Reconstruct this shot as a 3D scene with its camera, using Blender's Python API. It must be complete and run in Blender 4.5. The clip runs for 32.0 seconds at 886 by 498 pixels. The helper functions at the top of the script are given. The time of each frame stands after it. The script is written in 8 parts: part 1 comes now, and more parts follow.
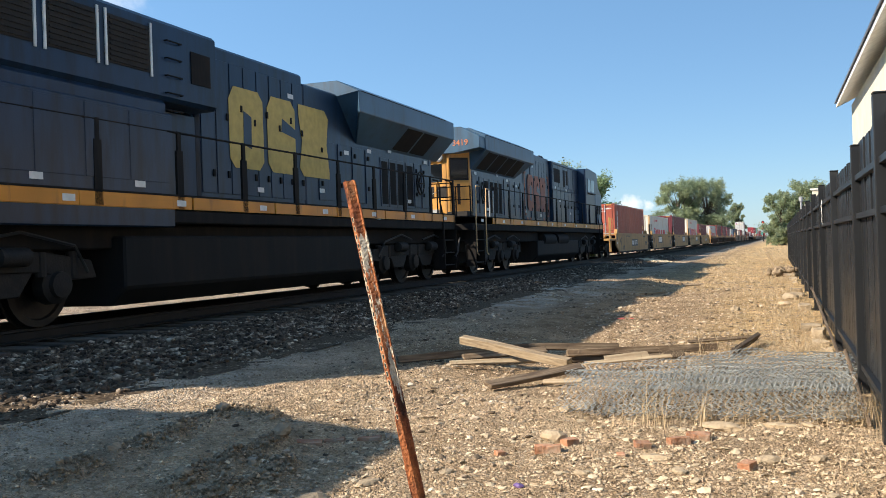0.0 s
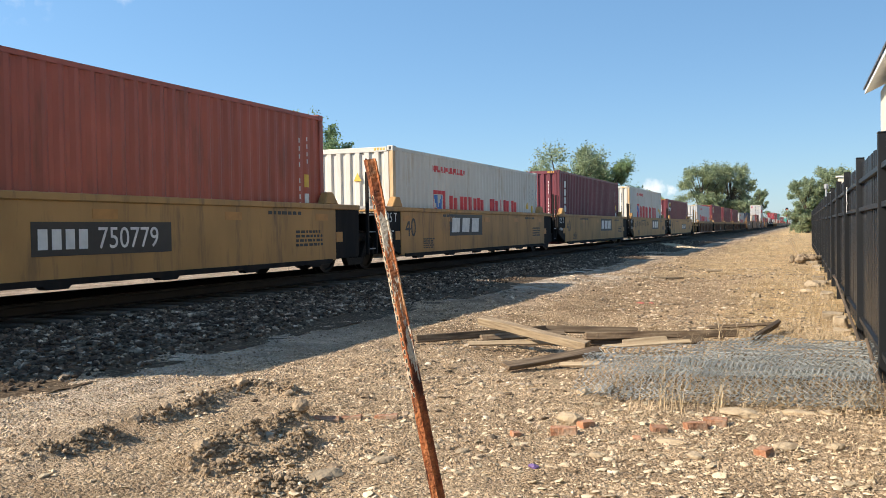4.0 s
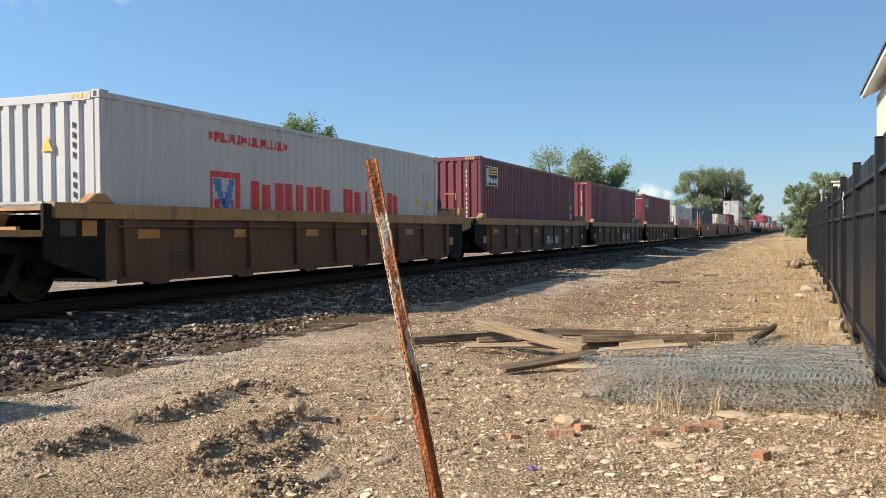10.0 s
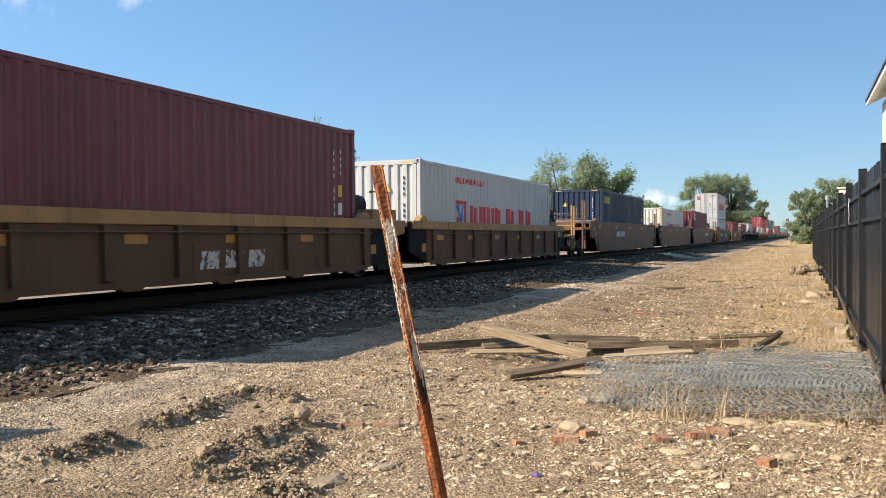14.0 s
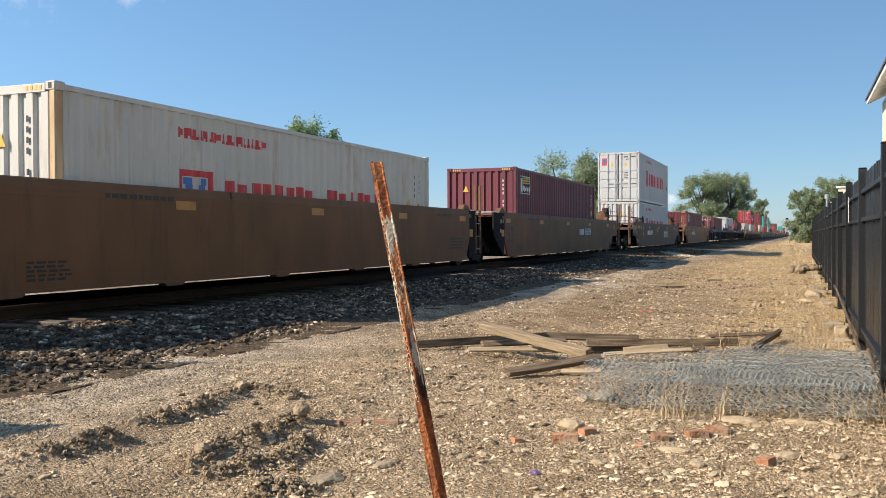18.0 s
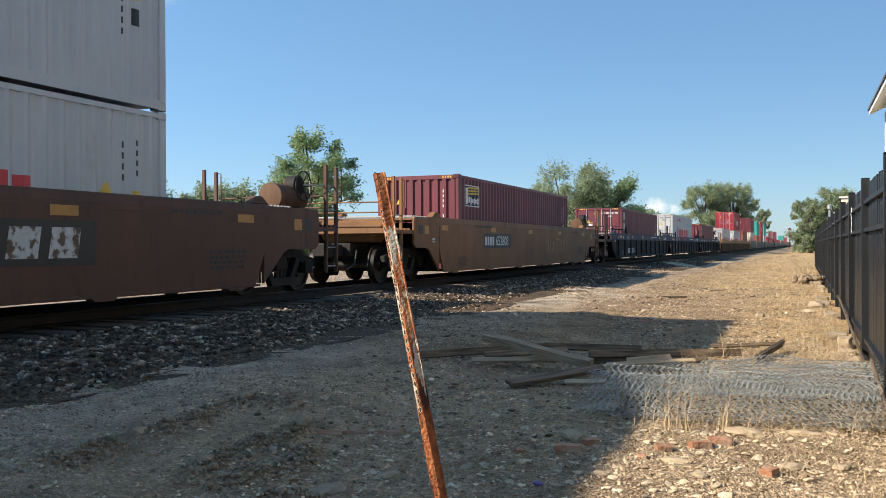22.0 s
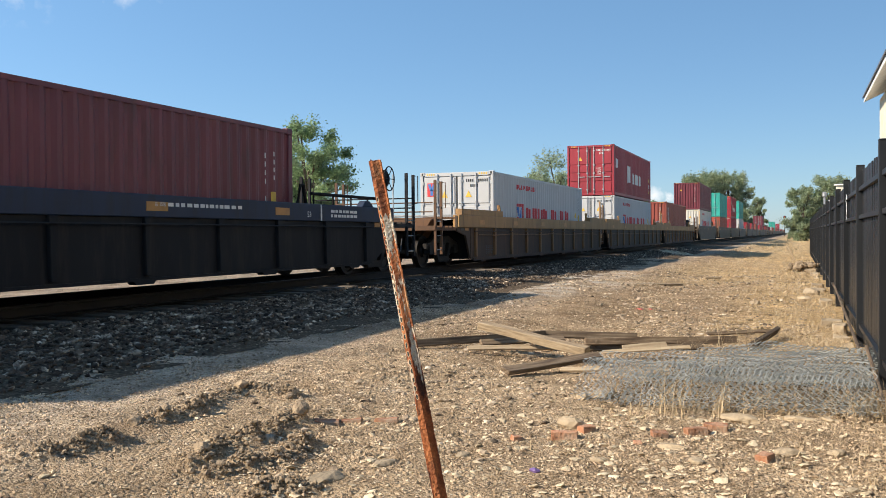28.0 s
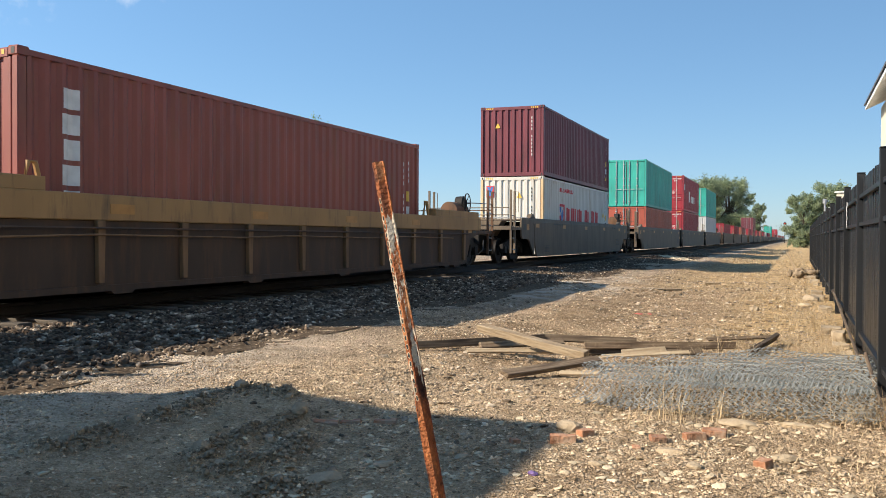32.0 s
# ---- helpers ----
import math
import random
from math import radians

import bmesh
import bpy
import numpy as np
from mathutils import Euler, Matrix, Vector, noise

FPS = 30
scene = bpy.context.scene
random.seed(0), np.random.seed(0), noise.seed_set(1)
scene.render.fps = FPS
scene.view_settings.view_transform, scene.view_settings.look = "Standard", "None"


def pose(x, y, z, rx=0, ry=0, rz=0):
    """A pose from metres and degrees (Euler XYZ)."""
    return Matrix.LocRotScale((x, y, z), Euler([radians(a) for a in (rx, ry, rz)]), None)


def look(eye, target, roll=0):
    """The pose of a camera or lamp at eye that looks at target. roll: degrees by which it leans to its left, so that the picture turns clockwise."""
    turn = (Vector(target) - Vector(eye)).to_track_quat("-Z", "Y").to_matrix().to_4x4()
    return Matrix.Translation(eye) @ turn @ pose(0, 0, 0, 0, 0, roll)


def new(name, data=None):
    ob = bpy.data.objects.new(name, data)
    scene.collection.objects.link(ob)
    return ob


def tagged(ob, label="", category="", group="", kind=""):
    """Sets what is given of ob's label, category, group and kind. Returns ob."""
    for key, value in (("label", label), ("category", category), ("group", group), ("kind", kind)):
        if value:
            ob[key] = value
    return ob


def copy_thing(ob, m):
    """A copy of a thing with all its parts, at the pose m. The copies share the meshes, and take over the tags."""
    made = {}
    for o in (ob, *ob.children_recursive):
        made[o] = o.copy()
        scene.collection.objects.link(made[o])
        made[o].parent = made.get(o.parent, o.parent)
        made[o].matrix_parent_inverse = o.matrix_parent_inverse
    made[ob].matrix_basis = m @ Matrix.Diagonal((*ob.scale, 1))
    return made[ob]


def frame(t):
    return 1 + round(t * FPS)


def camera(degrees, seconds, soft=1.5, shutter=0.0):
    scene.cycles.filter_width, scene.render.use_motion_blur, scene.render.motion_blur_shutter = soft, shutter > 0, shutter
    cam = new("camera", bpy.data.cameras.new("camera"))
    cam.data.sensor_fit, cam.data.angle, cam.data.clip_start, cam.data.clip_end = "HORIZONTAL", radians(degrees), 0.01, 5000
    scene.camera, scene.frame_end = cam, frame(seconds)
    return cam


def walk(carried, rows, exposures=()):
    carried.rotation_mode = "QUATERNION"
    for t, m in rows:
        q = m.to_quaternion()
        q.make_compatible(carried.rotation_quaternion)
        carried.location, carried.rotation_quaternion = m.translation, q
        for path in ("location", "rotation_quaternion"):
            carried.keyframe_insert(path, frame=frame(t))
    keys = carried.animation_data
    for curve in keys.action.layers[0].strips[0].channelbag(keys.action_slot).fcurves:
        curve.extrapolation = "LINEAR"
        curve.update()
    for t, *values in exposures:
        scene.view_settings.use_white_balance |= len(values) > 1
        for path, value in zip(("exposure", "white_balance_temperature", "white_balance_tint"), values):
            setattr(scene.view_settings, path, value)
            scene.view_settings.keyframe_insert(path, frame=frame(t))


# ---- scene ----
cam = camera(52.53, 32.0, 0.7)
PATH = [
    (0.0, pose(0.011, 0.011, 1.359, 89.94, 1.92, 20.30)),
    (0.5, pose(0.014, 0.001, 1.359, 89.71, 1.73, 20.86)),
    (1.0, pose(0.022, -0.004, 1.361, 89.50, 1.34, 20.80)),
    (1.5, pose(0.022, -0.006, 1.363, 89.44, 1.24, 20.55)),
    (2.0, pose(0.019, 0.018, 1.361, 89.39, 1.35, 20.70)),
    (2.5, pose(0.020, 0.028, 1.358, 89.12, 1.32, 21.02)),
    (4.5, pose(0.012, 0.005, 1.350, 88.75, 0.83, 21.66)),
    (5.0, pose(0.005, 0.006, 1.346, 89.32, 0.47, 20.72)),
    (5.5, pose(0.004, -0.003, 1.352, 89.67, 0.40, 20.19)),
    (6.0, pose(-0.000, -0.000, 1.350, 89.44, 0.35, 20.52)),
    (6.5, pose(-0.001, -0.003, 1.351, 89.51, 0.10, 20.44)),
    (7.0, pose(-0.001, -0.002, 1.348, 89.59, 0.29, 20.70)),
    (7.5, pose(-0.001, 0.002, 1.346, 89.24, 0.53, 20.76)),
    (8.0, pose(-0.001, -0.001, 1.349, 89.19, 0.25, 20.60)),
    (8.5, pose(0.000, 0.000, 1.346, 89.14, 0.15, 20.59)),
    (9.0, pose(-0.003, -0.003, 1.349, 89.01, 0.19, 20.81)),
    (9.5, pose(-0.002, 0.004, 1.346, 89.02, 0.43, 21.26)),
    (10.0, pose(0.000, 0.004, 1.346, 88.94, 0.53, 21.35)),
    (10.5, pose(-0.004, 0.005, 1.346, 88.80, 0.57, 21.26)),
    (11.0, pose(-0.004, 0.001, 1.348, 88.77, 0.52, 21.28)),
    (11.5, pose(-0.004, 0.009, 1.346, 88.66, 0.51, 21.43)),
    (12.0, pose(-0.004, 0.001, 1.349, 88.86, 0.65, 21.79)),
    (12.5, pose(-0.004, 0.005, 1.349, 89.13, 0.66, 21.87)),
    (13.0, pose(-0.004, -0.001, 1.347, 89.29, 0.55, 21.75)),
    (13.5, pose(-0.001, 0.001, 1.345, 89.38, 0.51, 21.60)),
    (14.0, pose(-0.003, 0.001, 1.348, 89.30, 0.43, 21.65)),
    (14.5, pose(-0.002, 0.003, 1.348, 89.22, 0.37, 21.26)),
    (16.5, pose(-0.003, 0.004, 1.347, 88.90, 0.26, 21.25)),
    (17.0, pose(-0.004, 0.004, 1.344, 89.02, 0.06, 21.37)),
    (17.5, pose(-0.003, 0.006, 1.344, 89.07, 0.14, 21.46)),
    (18.0, pose(-0.007, 0.007, 1.345, 89.16, 0.24, 21.61)),
    (18.5, pose(-0.004, 0.005, 1.347, 89.05, 0.38, 21.59)),
    (19.0, pose(-0.005, 0.006, 1.346, 89.22, 0.28, 21.46)),
    (19.5, pose(-0.004, 0.001, 1.346, 89.24, 0.17, 21.26)),
    (20.0, pose(-0.004, 0.001, 1.347, 88.99, 0.15, 21.24)),
    (20.5, pose(-0.006, 0.009, 1.345, 89.07, 0.16, 21.56)),
    (21.0, pose(-0.006, 0.005, 1.345, 89.16, 0.34, 21.93)),
    (21.5, pose(-0.008, 0.009, 1.344, 89.21, 0.44, 22.16)),
    (22.0, pose(-0.006, 0.003, 1.346, 89.81, 0.23, 21.77)),
    (22.5, pose(-0.008, -0.008, 1.348, 90.17, -0.27, 20.90)),
    (23.0, pose(-0.011, -0.005, 1.349, 89.93, -0.31, 20.87)),
    (23.5, pose(-0.014, -0.000, 1.345, 90.59, 0.01, 21.26)),
    (24.0, pose(-0.009, -0.001, 1.342, 90.93, -0.25, 21.41)),
    (24.5, pose(-0.010, -0.002, 1.346, 90.91, -0.27, 21.61)),
    (25.0, pose(-0.007, 0.005, 1.346, 91.04, -0.13, 22.37)),
    (25.5, pose(-0.009, -0.007, 1.349, 90.78, -0.01, 22.59)),
    (26.0, pose(-0.007, 0.003, 1.345, 90.12, 0.38, 22.35)),
    (26.5, pose(-0.010, -0.000, 1.346, 89.53, 0.87, 21.30)),
    (28.5, pose(-0.008, 0.004, 1.338, 89.06, 0.22, 21.50)),
    (29.0, pose(-0.011, -0.002, 1.343, 88.97, -0.03, 21.43)),
    (29.5, pose(-0.009, 0.001, 1.344, 88.73, 0.18, 21.92)),
    (30.0, pose(-0.013, 0.005, 1.341, 88.64, 0.24, 22.16)),
    (30.5, pose(-0.013, 0.011, 1.339, 88.77, -0.02, 22.20)),
    (31.0, pose(-0.019, 0.002, 1.346, 89.20, -0.29, 21.82)),
    (31.5, pose(-0.018, 0.002, 1.340, 89.36, -0.33, 21.79)),
    (32.0, pose(-0.012, -0.009, 1.338, 89.27, -0.24, 21.49)),
]
walk(cam, PATH, [(0.0, 0.875), (2.5, 0.875), (5.0, 0.785), (8.0, 0.815), (9.0, 0.785), (10.0, 0.665), (11.0, 0.685), (12.0, 0.795), (14.5, 0.765), (17.0, 0.735), (18.0, 0.645), (20.0, 0.695), (21.0, 0.635), (22.0, 0.745), (23.0, 0.845), (24.0, 0.665), (26.0, 0.635), (29.0, 0.695), (30.0, 0.655), (31.0, 0.665), (32.0, 0.755)])

# ---- world, sun ----
world = bpy.data.worlds.new("sky")
scene.world = world
world.use_nodes = True
wn, wl = world.node_tree.nodes, world.node_tree.links
bg = wn["Background"]
sky = wn.new("ShaderNodeTexSky")
sky.sky_type = "NISHITA"
sky.sun_disc = False
SUN = Vector((-1.22, -0.98, 1.0)).normalized()
sky.sun_elevation = math.asin(SUN.z)
sky.sun_rotation = math.atan2(SUN.x, SUN.y)
sky.air_density, sky.dust_density, sky.ozone_density = 0.9, 0.2, 3.0
tint = wn.new("ShaderNodeMix")
tint.data_type, tint.blend_type = "RGBA", "MULTIPLY"
tint.inputs[0].default_value = 1.0
tint.inputs[7].default_value = (0.96, 1.02, 1.065, 1)
wl.new(sky.outputs[0], tint.inputs[6])
# a few small fair-weather clouds: soft puffs in given directions, broken up by noise
wc = wn.new("ShaderNodeTexCoord")
wno = wn.new("ShaderNodeTexNoise")
wno.inputs["Scale"].default_value, wno.inputs["Detail"].default_value = 26, 7
wl.new(wc.outputs["Generated"], wno.inputs[0])
# the puffs' outlines are ragged: the direction is jogged by a second noise
wob = wn.new("ShaderNodeTexNoise")
wob.inputs["Scale"].default_value, wob.inputs["Detail"].default_value, wob.inputs["Roughness"].default_value = 34, 6, 0.7
wl.new(wc.outputs["Generated"], wob.inputs[0])
ragged = wn.new("ShaderNodeVectorMath")
ragged.operation = "MULTIPLY_ADD"
wl.new(wob.outputs["Color"], ragged.inputs[0])
ragged.inputs[1].default_value = (0.045, 0.045, 0.03)
wl.new(wc.outputs["Generated"], ragged.inputs[2])
cover = None
for d, wide in (((-222, 1500, 62), 0.018), ((-190, 1500, 58), 0.011), ((-820, 900, 395), 0.10), ((-1000, 900, 440), 0.12)):
    dist = wn.new("ShaderNodeVectorMath")
    dist.operation = "DISTANCE"
    dist.inputs[1].default_value = Vector(d).normalized() + Vector((0.0225, 0.0225, 0.015))
    wl.new(ragged.outputs[0], dist.inputs[0])
    near = wn.new("ShaderNodeMapRange")
    near.inputs[1].default_value, near.inputs[2].default_value, near.inputs[3].default_value, near.inputs[4].default_value = 0.0, wide, 1.0, 0.0
    wl.new(dist.outputs["Value"], near.inputs[0])
    if cover is None:
        cover = near.outputs[0]
    else:
        mx = wn.new("ShaderNodeMath")
        mx.operation = "MAXIMUM"
        wl.new(cover, mx.inputs[0])
        wl.new(near.outputs[0], mx.inputs[1])
        cover = mx.outputs[0]
puff = wn.new("ShaderNodeMath")
puff.operation = "MULTIPLY_ADD"
wl.new(wno.outputs[0], puff.inputs[0])
puff.inputs[1].default_value = 1.6
wl.new(cover, puff.inputs[2])
soft = wn.new("ShaderNodeMapRange")
soft.inputs[1].default_value, soft.inputs[2].default_value, soft.inputs[4].default_value = 1.05, 1.75, 0.8
wl.new(puff.outputs[0], soft.inputs[0])
gate = wn.new("ShaderNodeMath")
gate.operation = "MULTIPLY"
step = wn.new("ShaderNodeMapRange")
step.inputs[1].default_value, step.inputs[2].default_value = 0.0, 0.3
wl.new(cover, step.inputs[0])
wl.new(soft.outputs[0], gate.inputs[0])
wl.new(step.outputs[0], gate.inputs[1])
clouds = wn.new("ShaderNodeMix")
clouds.data_type = "RGBA"
clouds.inputs[7].default_value = (8.5, 8.4, 8.4, 1)
wl.new(gate.outputs[0], clouds.inputs[0])
even = wn.new("ShaderNodeMix")
even.data_type = "RGBA"
even.inputs[0].default_value = 0.4
even.inputs[7].default_value = (1.55, 3.50, 6.00, 1)
wl.new(tint.outputs[2], even.inputs[6])
# haze: the sky pales towards the sun's side
side = wn.new("ShaderNodeVectorMath")
side.operation = "DOT_PRODUCT"
side.inputs[1].default_value = Vector((SUN.x, SUN.y, 0)).normalized()
wl.new(wc.outputs["Generated"], side.inputs[0])
pale = wn.new("ShaderNodeMapRange")
pale.inputs[1].default_value, pale.inputs[2].default_value, pale.inputs[3].default_value, pale.inputs[4].default_value = -0.70, 0.15, 0.84, 1.20
wl.new(side.outputs["Value"], pale.inputs[0])
haze = wn.new("ShaderNodeVectorMath")
haze.operation = "SCALE"
wl.new(even.outputs[2], haze.inputs[0])
wl.new(pale.outputs[0], haze.inputs["Scale"])
wl.new(haze.outputs[0], clouds.inputs[6])
wl.new(clouds.outputs[2], bg.inputs[0])
bg.inputs[1].default_value = 0.084
sun = new("sun", bpy.data.lights.new("sun", "SUN"))
sun.data.energy, sun.data.angle, sun.data.color = 5.0, radians(0.6), (1.0, 0.865, 0.69)
sun.matrix_world = look(SUN * 50, (0, 0, 0))
scene.view_settings.exposure = 0.765

# ---- the track: its middle, the rail's top ----
XC, ZR = -9.86, 0.5


# ---- small tools ----
def box(bm, x0, x1, y0, y1, z0, z1):
    v = [bm.verts.new(p) for p in ((x0, y0, z0), (x1, y0, z0), (x1, y1, z0), (x0, y1, z0), (x0, y0, z1), (x1, y0, z1), (x1, y1, z1), (x0, y1, z1))]
    for f in ((3, 2, 1, 0), (4, 5, 6, 7), (0, 1, 5, 4), (1, 2, 6, 5), (2, 3, 7, 6), (3, 0, 4, 7)):
        bm.faces.new([v[i] for i in f])


def prism(bm, pts, axis, a, b):
    """A polygon of (u, v) points pushed from a to b along an axis: x takes (y, z), y takes (x, z), z takes (x, y)."""
    def at3(u, v, w):
        return {"x": (w, u, v), "y": (u, w, v), "z": (u, v, w)}[axis]
    lo = [bm.verts.new(at3(u, v, a)) for u, v in pts]
    hi = [bm.verts.new(at3(u, v, b)) for u, v in pts]
    n = len(pts)
    bm.faces.new(lo), bm.faces.new(hi[::-1])
    for i in range(n):
        bm.faces.new((lo[i], hi[i], hi[(i + 1) % n], lo[(i + 1) % n]))


def tube(bm, pts, r, n=6):
    """A round bar along a line of points."""
    pts = [Vector(p) for p in pts]
    rings = []
    for i, p in enumerate(pts):
        way = (pts[min(i + 1, len(pts) - 1)] - pts[max(i - 1, 0)]).normalized()
        side = way.cross(Vector((0, 0, 1)) if abs(way.z) < 0.9 else Vector((0, 1, 0))).normalized()
        up = side.cross(way)
        rings.append([bm.verts.new(p + r * (math.cos(a) * side + math.sin(a) * up)) for a in (2 * math.pi * k / n for k in range(n))])
    for a, b in zip(rings, rings[1:]):
        for k in range(n):
            bm.faces.new((a[k], a[(k + 1) % n], b[(k + 1) % n], b[k]))
    bm.faces.new(rings[0][::-1]), bm.faces.new(rings[-1])


def lathe(bm, prof, axis, c, n=20):
    """A profile of (along, radius) turned round an axis through c."""
    c = Vector(c)
    rings = []
    for u, r in prof:
        ring = []
        for k in range(n):
            a = 2 * math.pi * k / n
            p, q = r * math.cos(a), r * math.sin(a)
            ring.append(bm.verts.new(c + Vector({"x": (u, p, q), "y": (p, u, q), "z": (p, q, u)}[axis])))
        rings.append(ring)
    for a, b in zip(rings, rings[1:]):
        for k in range(n):
            bm.faces.new((a[k], a[(k + 1) % n], b[(k + 1) % n], b[k]))
    bm.faces.new(rings[0][::-1]), bm.faces.new(rings[-1])


def finish(bm, bevel=0.0, smooth=False):
    bmesh.ops.recalc_face_normals(bm, faces=bm.faces)
    if bevel:
        edges = [e for e in bm.edges if len(e.link_faces) == 2 and e.calc_face_angle(0) > 0.5]
        bmesh.ops.bevel(bm, geom=edges, offset=bevel, segments=1, affect="EDGES", clamp_overlap=True)
    if smooth:
        for f in bm.faces:
            f.smooth = True
        for e in bm.edges:
            e.smooth = not (len(e.link_faces) == 2 and e.calc_face_angle(0) > 0.7)
    me = bpy.data.meshes.new("mesh")
    bm.to_mesh(me)
    bm.free()
    return me


def part(name, bm, material, parent, label="", bevel=0.0, smooth=False, at=None):
    """One mesh object under a thing or a part; with no parent it is a thing."""
    me = finish(bm, bevel, smooth) if isinstance(bm, bmesh.types.BMesh) else bm
    if material and not me.materials:
        me.materials.append(material)
    ob = new(name, me)
    ob.parent = parent
    if at:
        ob.location = at
    if label:
        ob["label"] = label
    return ob


KEPT = {}


def kept(key, fn, material):
    """A mesh that is built once and shared by alike parts."""
    if key not in KEPT:
        bm = bmesh.new()
        opt = fn(bm) or {}
        KEPT[key] = finish(bm, **opt)
        KEPT[key].materials.append(material)
    return KEPT[key]


def empty(name, m=None):
    ob = new(name)
    ob.empty_display_size = 0.2
    if m:
        ob.matrix_basis = m
    return ob


def words(text, size, material, parent, at, turn=(90, 0, 90), name="lettering"):
    cu = bpy.data.curves.new("lettering", "FONT")
    cu.body, cu.size, cu.extrude, cu.resolution_u = text, size, 0.002, 3
    cu.materials.append(material)
    ob = new(name, cu)
    ob.parent, ob.location, ob.rotation_euler = parent, at, [radians(a) for a in turn]
    return ob


# ---- materials ----
def ramp(nodes, stops):
    r = nodes.new("ShaderNodeValToRGB")
    while len(r.color_ramp.elements) < len(stops):
        r.color_ramp.elements.new(0.5)
    for e, (p, c) in zip(r.color_ramp.elements, stops):
        e.position, e.color = p, (*c, 1) if len(c) == 3 else c
    return r


def surface(name, stops, rough=0.6, metal=0.0, scale=3.0, stretch=(1, 1, 1), bump=0.2, fine=40.0, second=None, amount=0.35, second_scale=(1, 1, 1), second_size=2.0, space="Object", per="", spread=0.25, sheen=0.5):
    """A painted, worn or earthy surface: a colour ramp over noise, a second colour in stains or streaks, fine relief."""
    m = bpy.data.materials.new(name)
    m.use_nodes = True
    n, l = m.node_tree.nodes, m.node_tree.links
    b = n["Principled BSDF"]
    co = n.new("ShaderNodeTexCoord")
    mp = n.new("ShaderNodeMapping")
    mp.inputs["Scale"].default_value = stretch
    l.new(co.outputs[space], mp.inputs[0])
    no = n.new("ShaderNodeTexNoise")
    no.inputs["Scale"].default_value, no.inputs["Detail"].default_value = scale, 6
    l.new(mp.outputs[0], no.inputs[0])
    r = ramp(n, stops)
    l.new(no.outputs[0], r.inputs[0])
    colour = r.outputs[0]
    if second:
        mp2 = n.new("ShaderNodeMapping")
        mp2.inputs["Scale"].default_value = second_scale
        l.new(co.outputs[space], mp2.inputs[0])
        no2 = n.new("ShaderNodeTexNoise")
        no2.inputs["Scale"].default_value, no2.inputs["Detail"].default_value = second_size, 8
        no2.inputs["Roughness"].default_value = 0.65
        l.new(mp2.outputs[0], no2.inputs[0])
        r2 = ramp(n, [(0.62 - amount * 0.5, (0, 0, 0)), (0.80 - amount * 0.3, (1, 1, 1))])
        l.new(no2.outputs[0], r2.inputs[0])
        mx = n.new("ShaderNodeMix")
        mx.data_type = "RGBA"
        l.new(r2.outputs[0], mx.inputs[0])
        l.new(colour, mx.inputs[6])
        mx.inputs[7].default_value = (*second, 1)
        colour = mx.outputs[2]
    if per:
        info = n.new("ShaderNodeObjectInfo") if per == "object" else n.new("ShaderNodeNewGeometry")
        hs = n.new("ShaderNodeHueSaturation")
        mr = n.new("ShaderNodeMapRange")
        mr.inputs[3].default_value, mr.inputs[4].default_value = 1 - spread, 1 + spread
        l.new(info.outputs["Random" if per == "object" else "Random Per Island"], mr.inputs[0])
        l.new(mr.outputs[0], hs.inputs["Value"])
        l.new(colour, hs.inputs["Color"])
        colour = hs.outputs[0]
    l.new(colour, b.inputs["Base Color"])
    b.inputs["Roughness"].default_value, b.inputs["Metallic"].default_value = rough, metal
    b.inputs["Specular IOR Level"].default_value = sheen
    if bump:
        nf = n.new("ShaderNodeTexNoise")
        nf.inputs["Scale"].default_value, nf.inputs["Detail"].default_value = fine, 5
        l.new(co.outputs[space], nf.inputs[0])
        bp = n.new("ShaderNodeBump")
        bp.inputs["Strength"].default_value, bp.inputs["Distance"].default_value = bump, 0.02
        l.new(nf.outputs[0], bp.inputs["Height"])
        l.new(bp.outputs[0], b.inputs["Normal"])
    return m


def paint(name, c, rough=0.55, rust=(0.10, 0.05, 0.03), amount=0.25, fade=0.18):
    """Weathered paint on steel, with streaks of grime that run down."""
    lo = tuple(v * (1 - fade) for v in c)
    hi = tuple(min(1, v * (1 + fade)) for v in c)
    return surface(name, [(0.3, lo), (0.7, hi)], rough, scale=1.3, stretch=(1, 1, 0.5), bump=0.05, fine=25,
                   second=rust, amount=amount, second_scale=(2.2, 2.2, 0.35), second_size=1.8)


def plain(name, c, rough=0.5, metal=0.0):
    return surface(name, [(0.35, tuple(v * 0.88 for v in c)), (0.65, tuple(min(1, v * 1.1) for v in c))], rough, metal, scale=6, bump=0.0)


MAROON = paint("maroon container paint", (0.140, 0.028, 0.040), 0.5, (0.055, 0.018, 0.018), 0.15)
RUSTRED = paint("rust red container paint", (0.34, 0.075, 0.045), 0.5, (0.16, 0.05, 0.03), 0.15)
WHITE = paint("white container paint", (0.465, 0.47, 0.47), 0.45, (0.34, 0.32, 0.28), 0.05, 0.06)
CREAM = paint("cream container paint", (0.57, 0.55, 0.495), 0.45, (0.40, 0.30, 0.18), 0.14, 0.06)
NAVY = paint("navy container paint", (0.007, 0.020, 0.052), 0.5, (0.02, 0.03, 0.06), 0.1)
RED = paint("red container paint", (0.28, 0.022, 0.034), 0.5, (0.20, 0.03, 0.03), 0.1)
TEAL = paint("teal container paint", (0.03, 0.33, 0.27), 0.5, (0.05, 0.18, 0.15), 0.1)
ORANGE = paint("orange container paint", (0.25, 0.060, 0.043), 0.5, (0.22, 0.08, 0.04), 0.15)
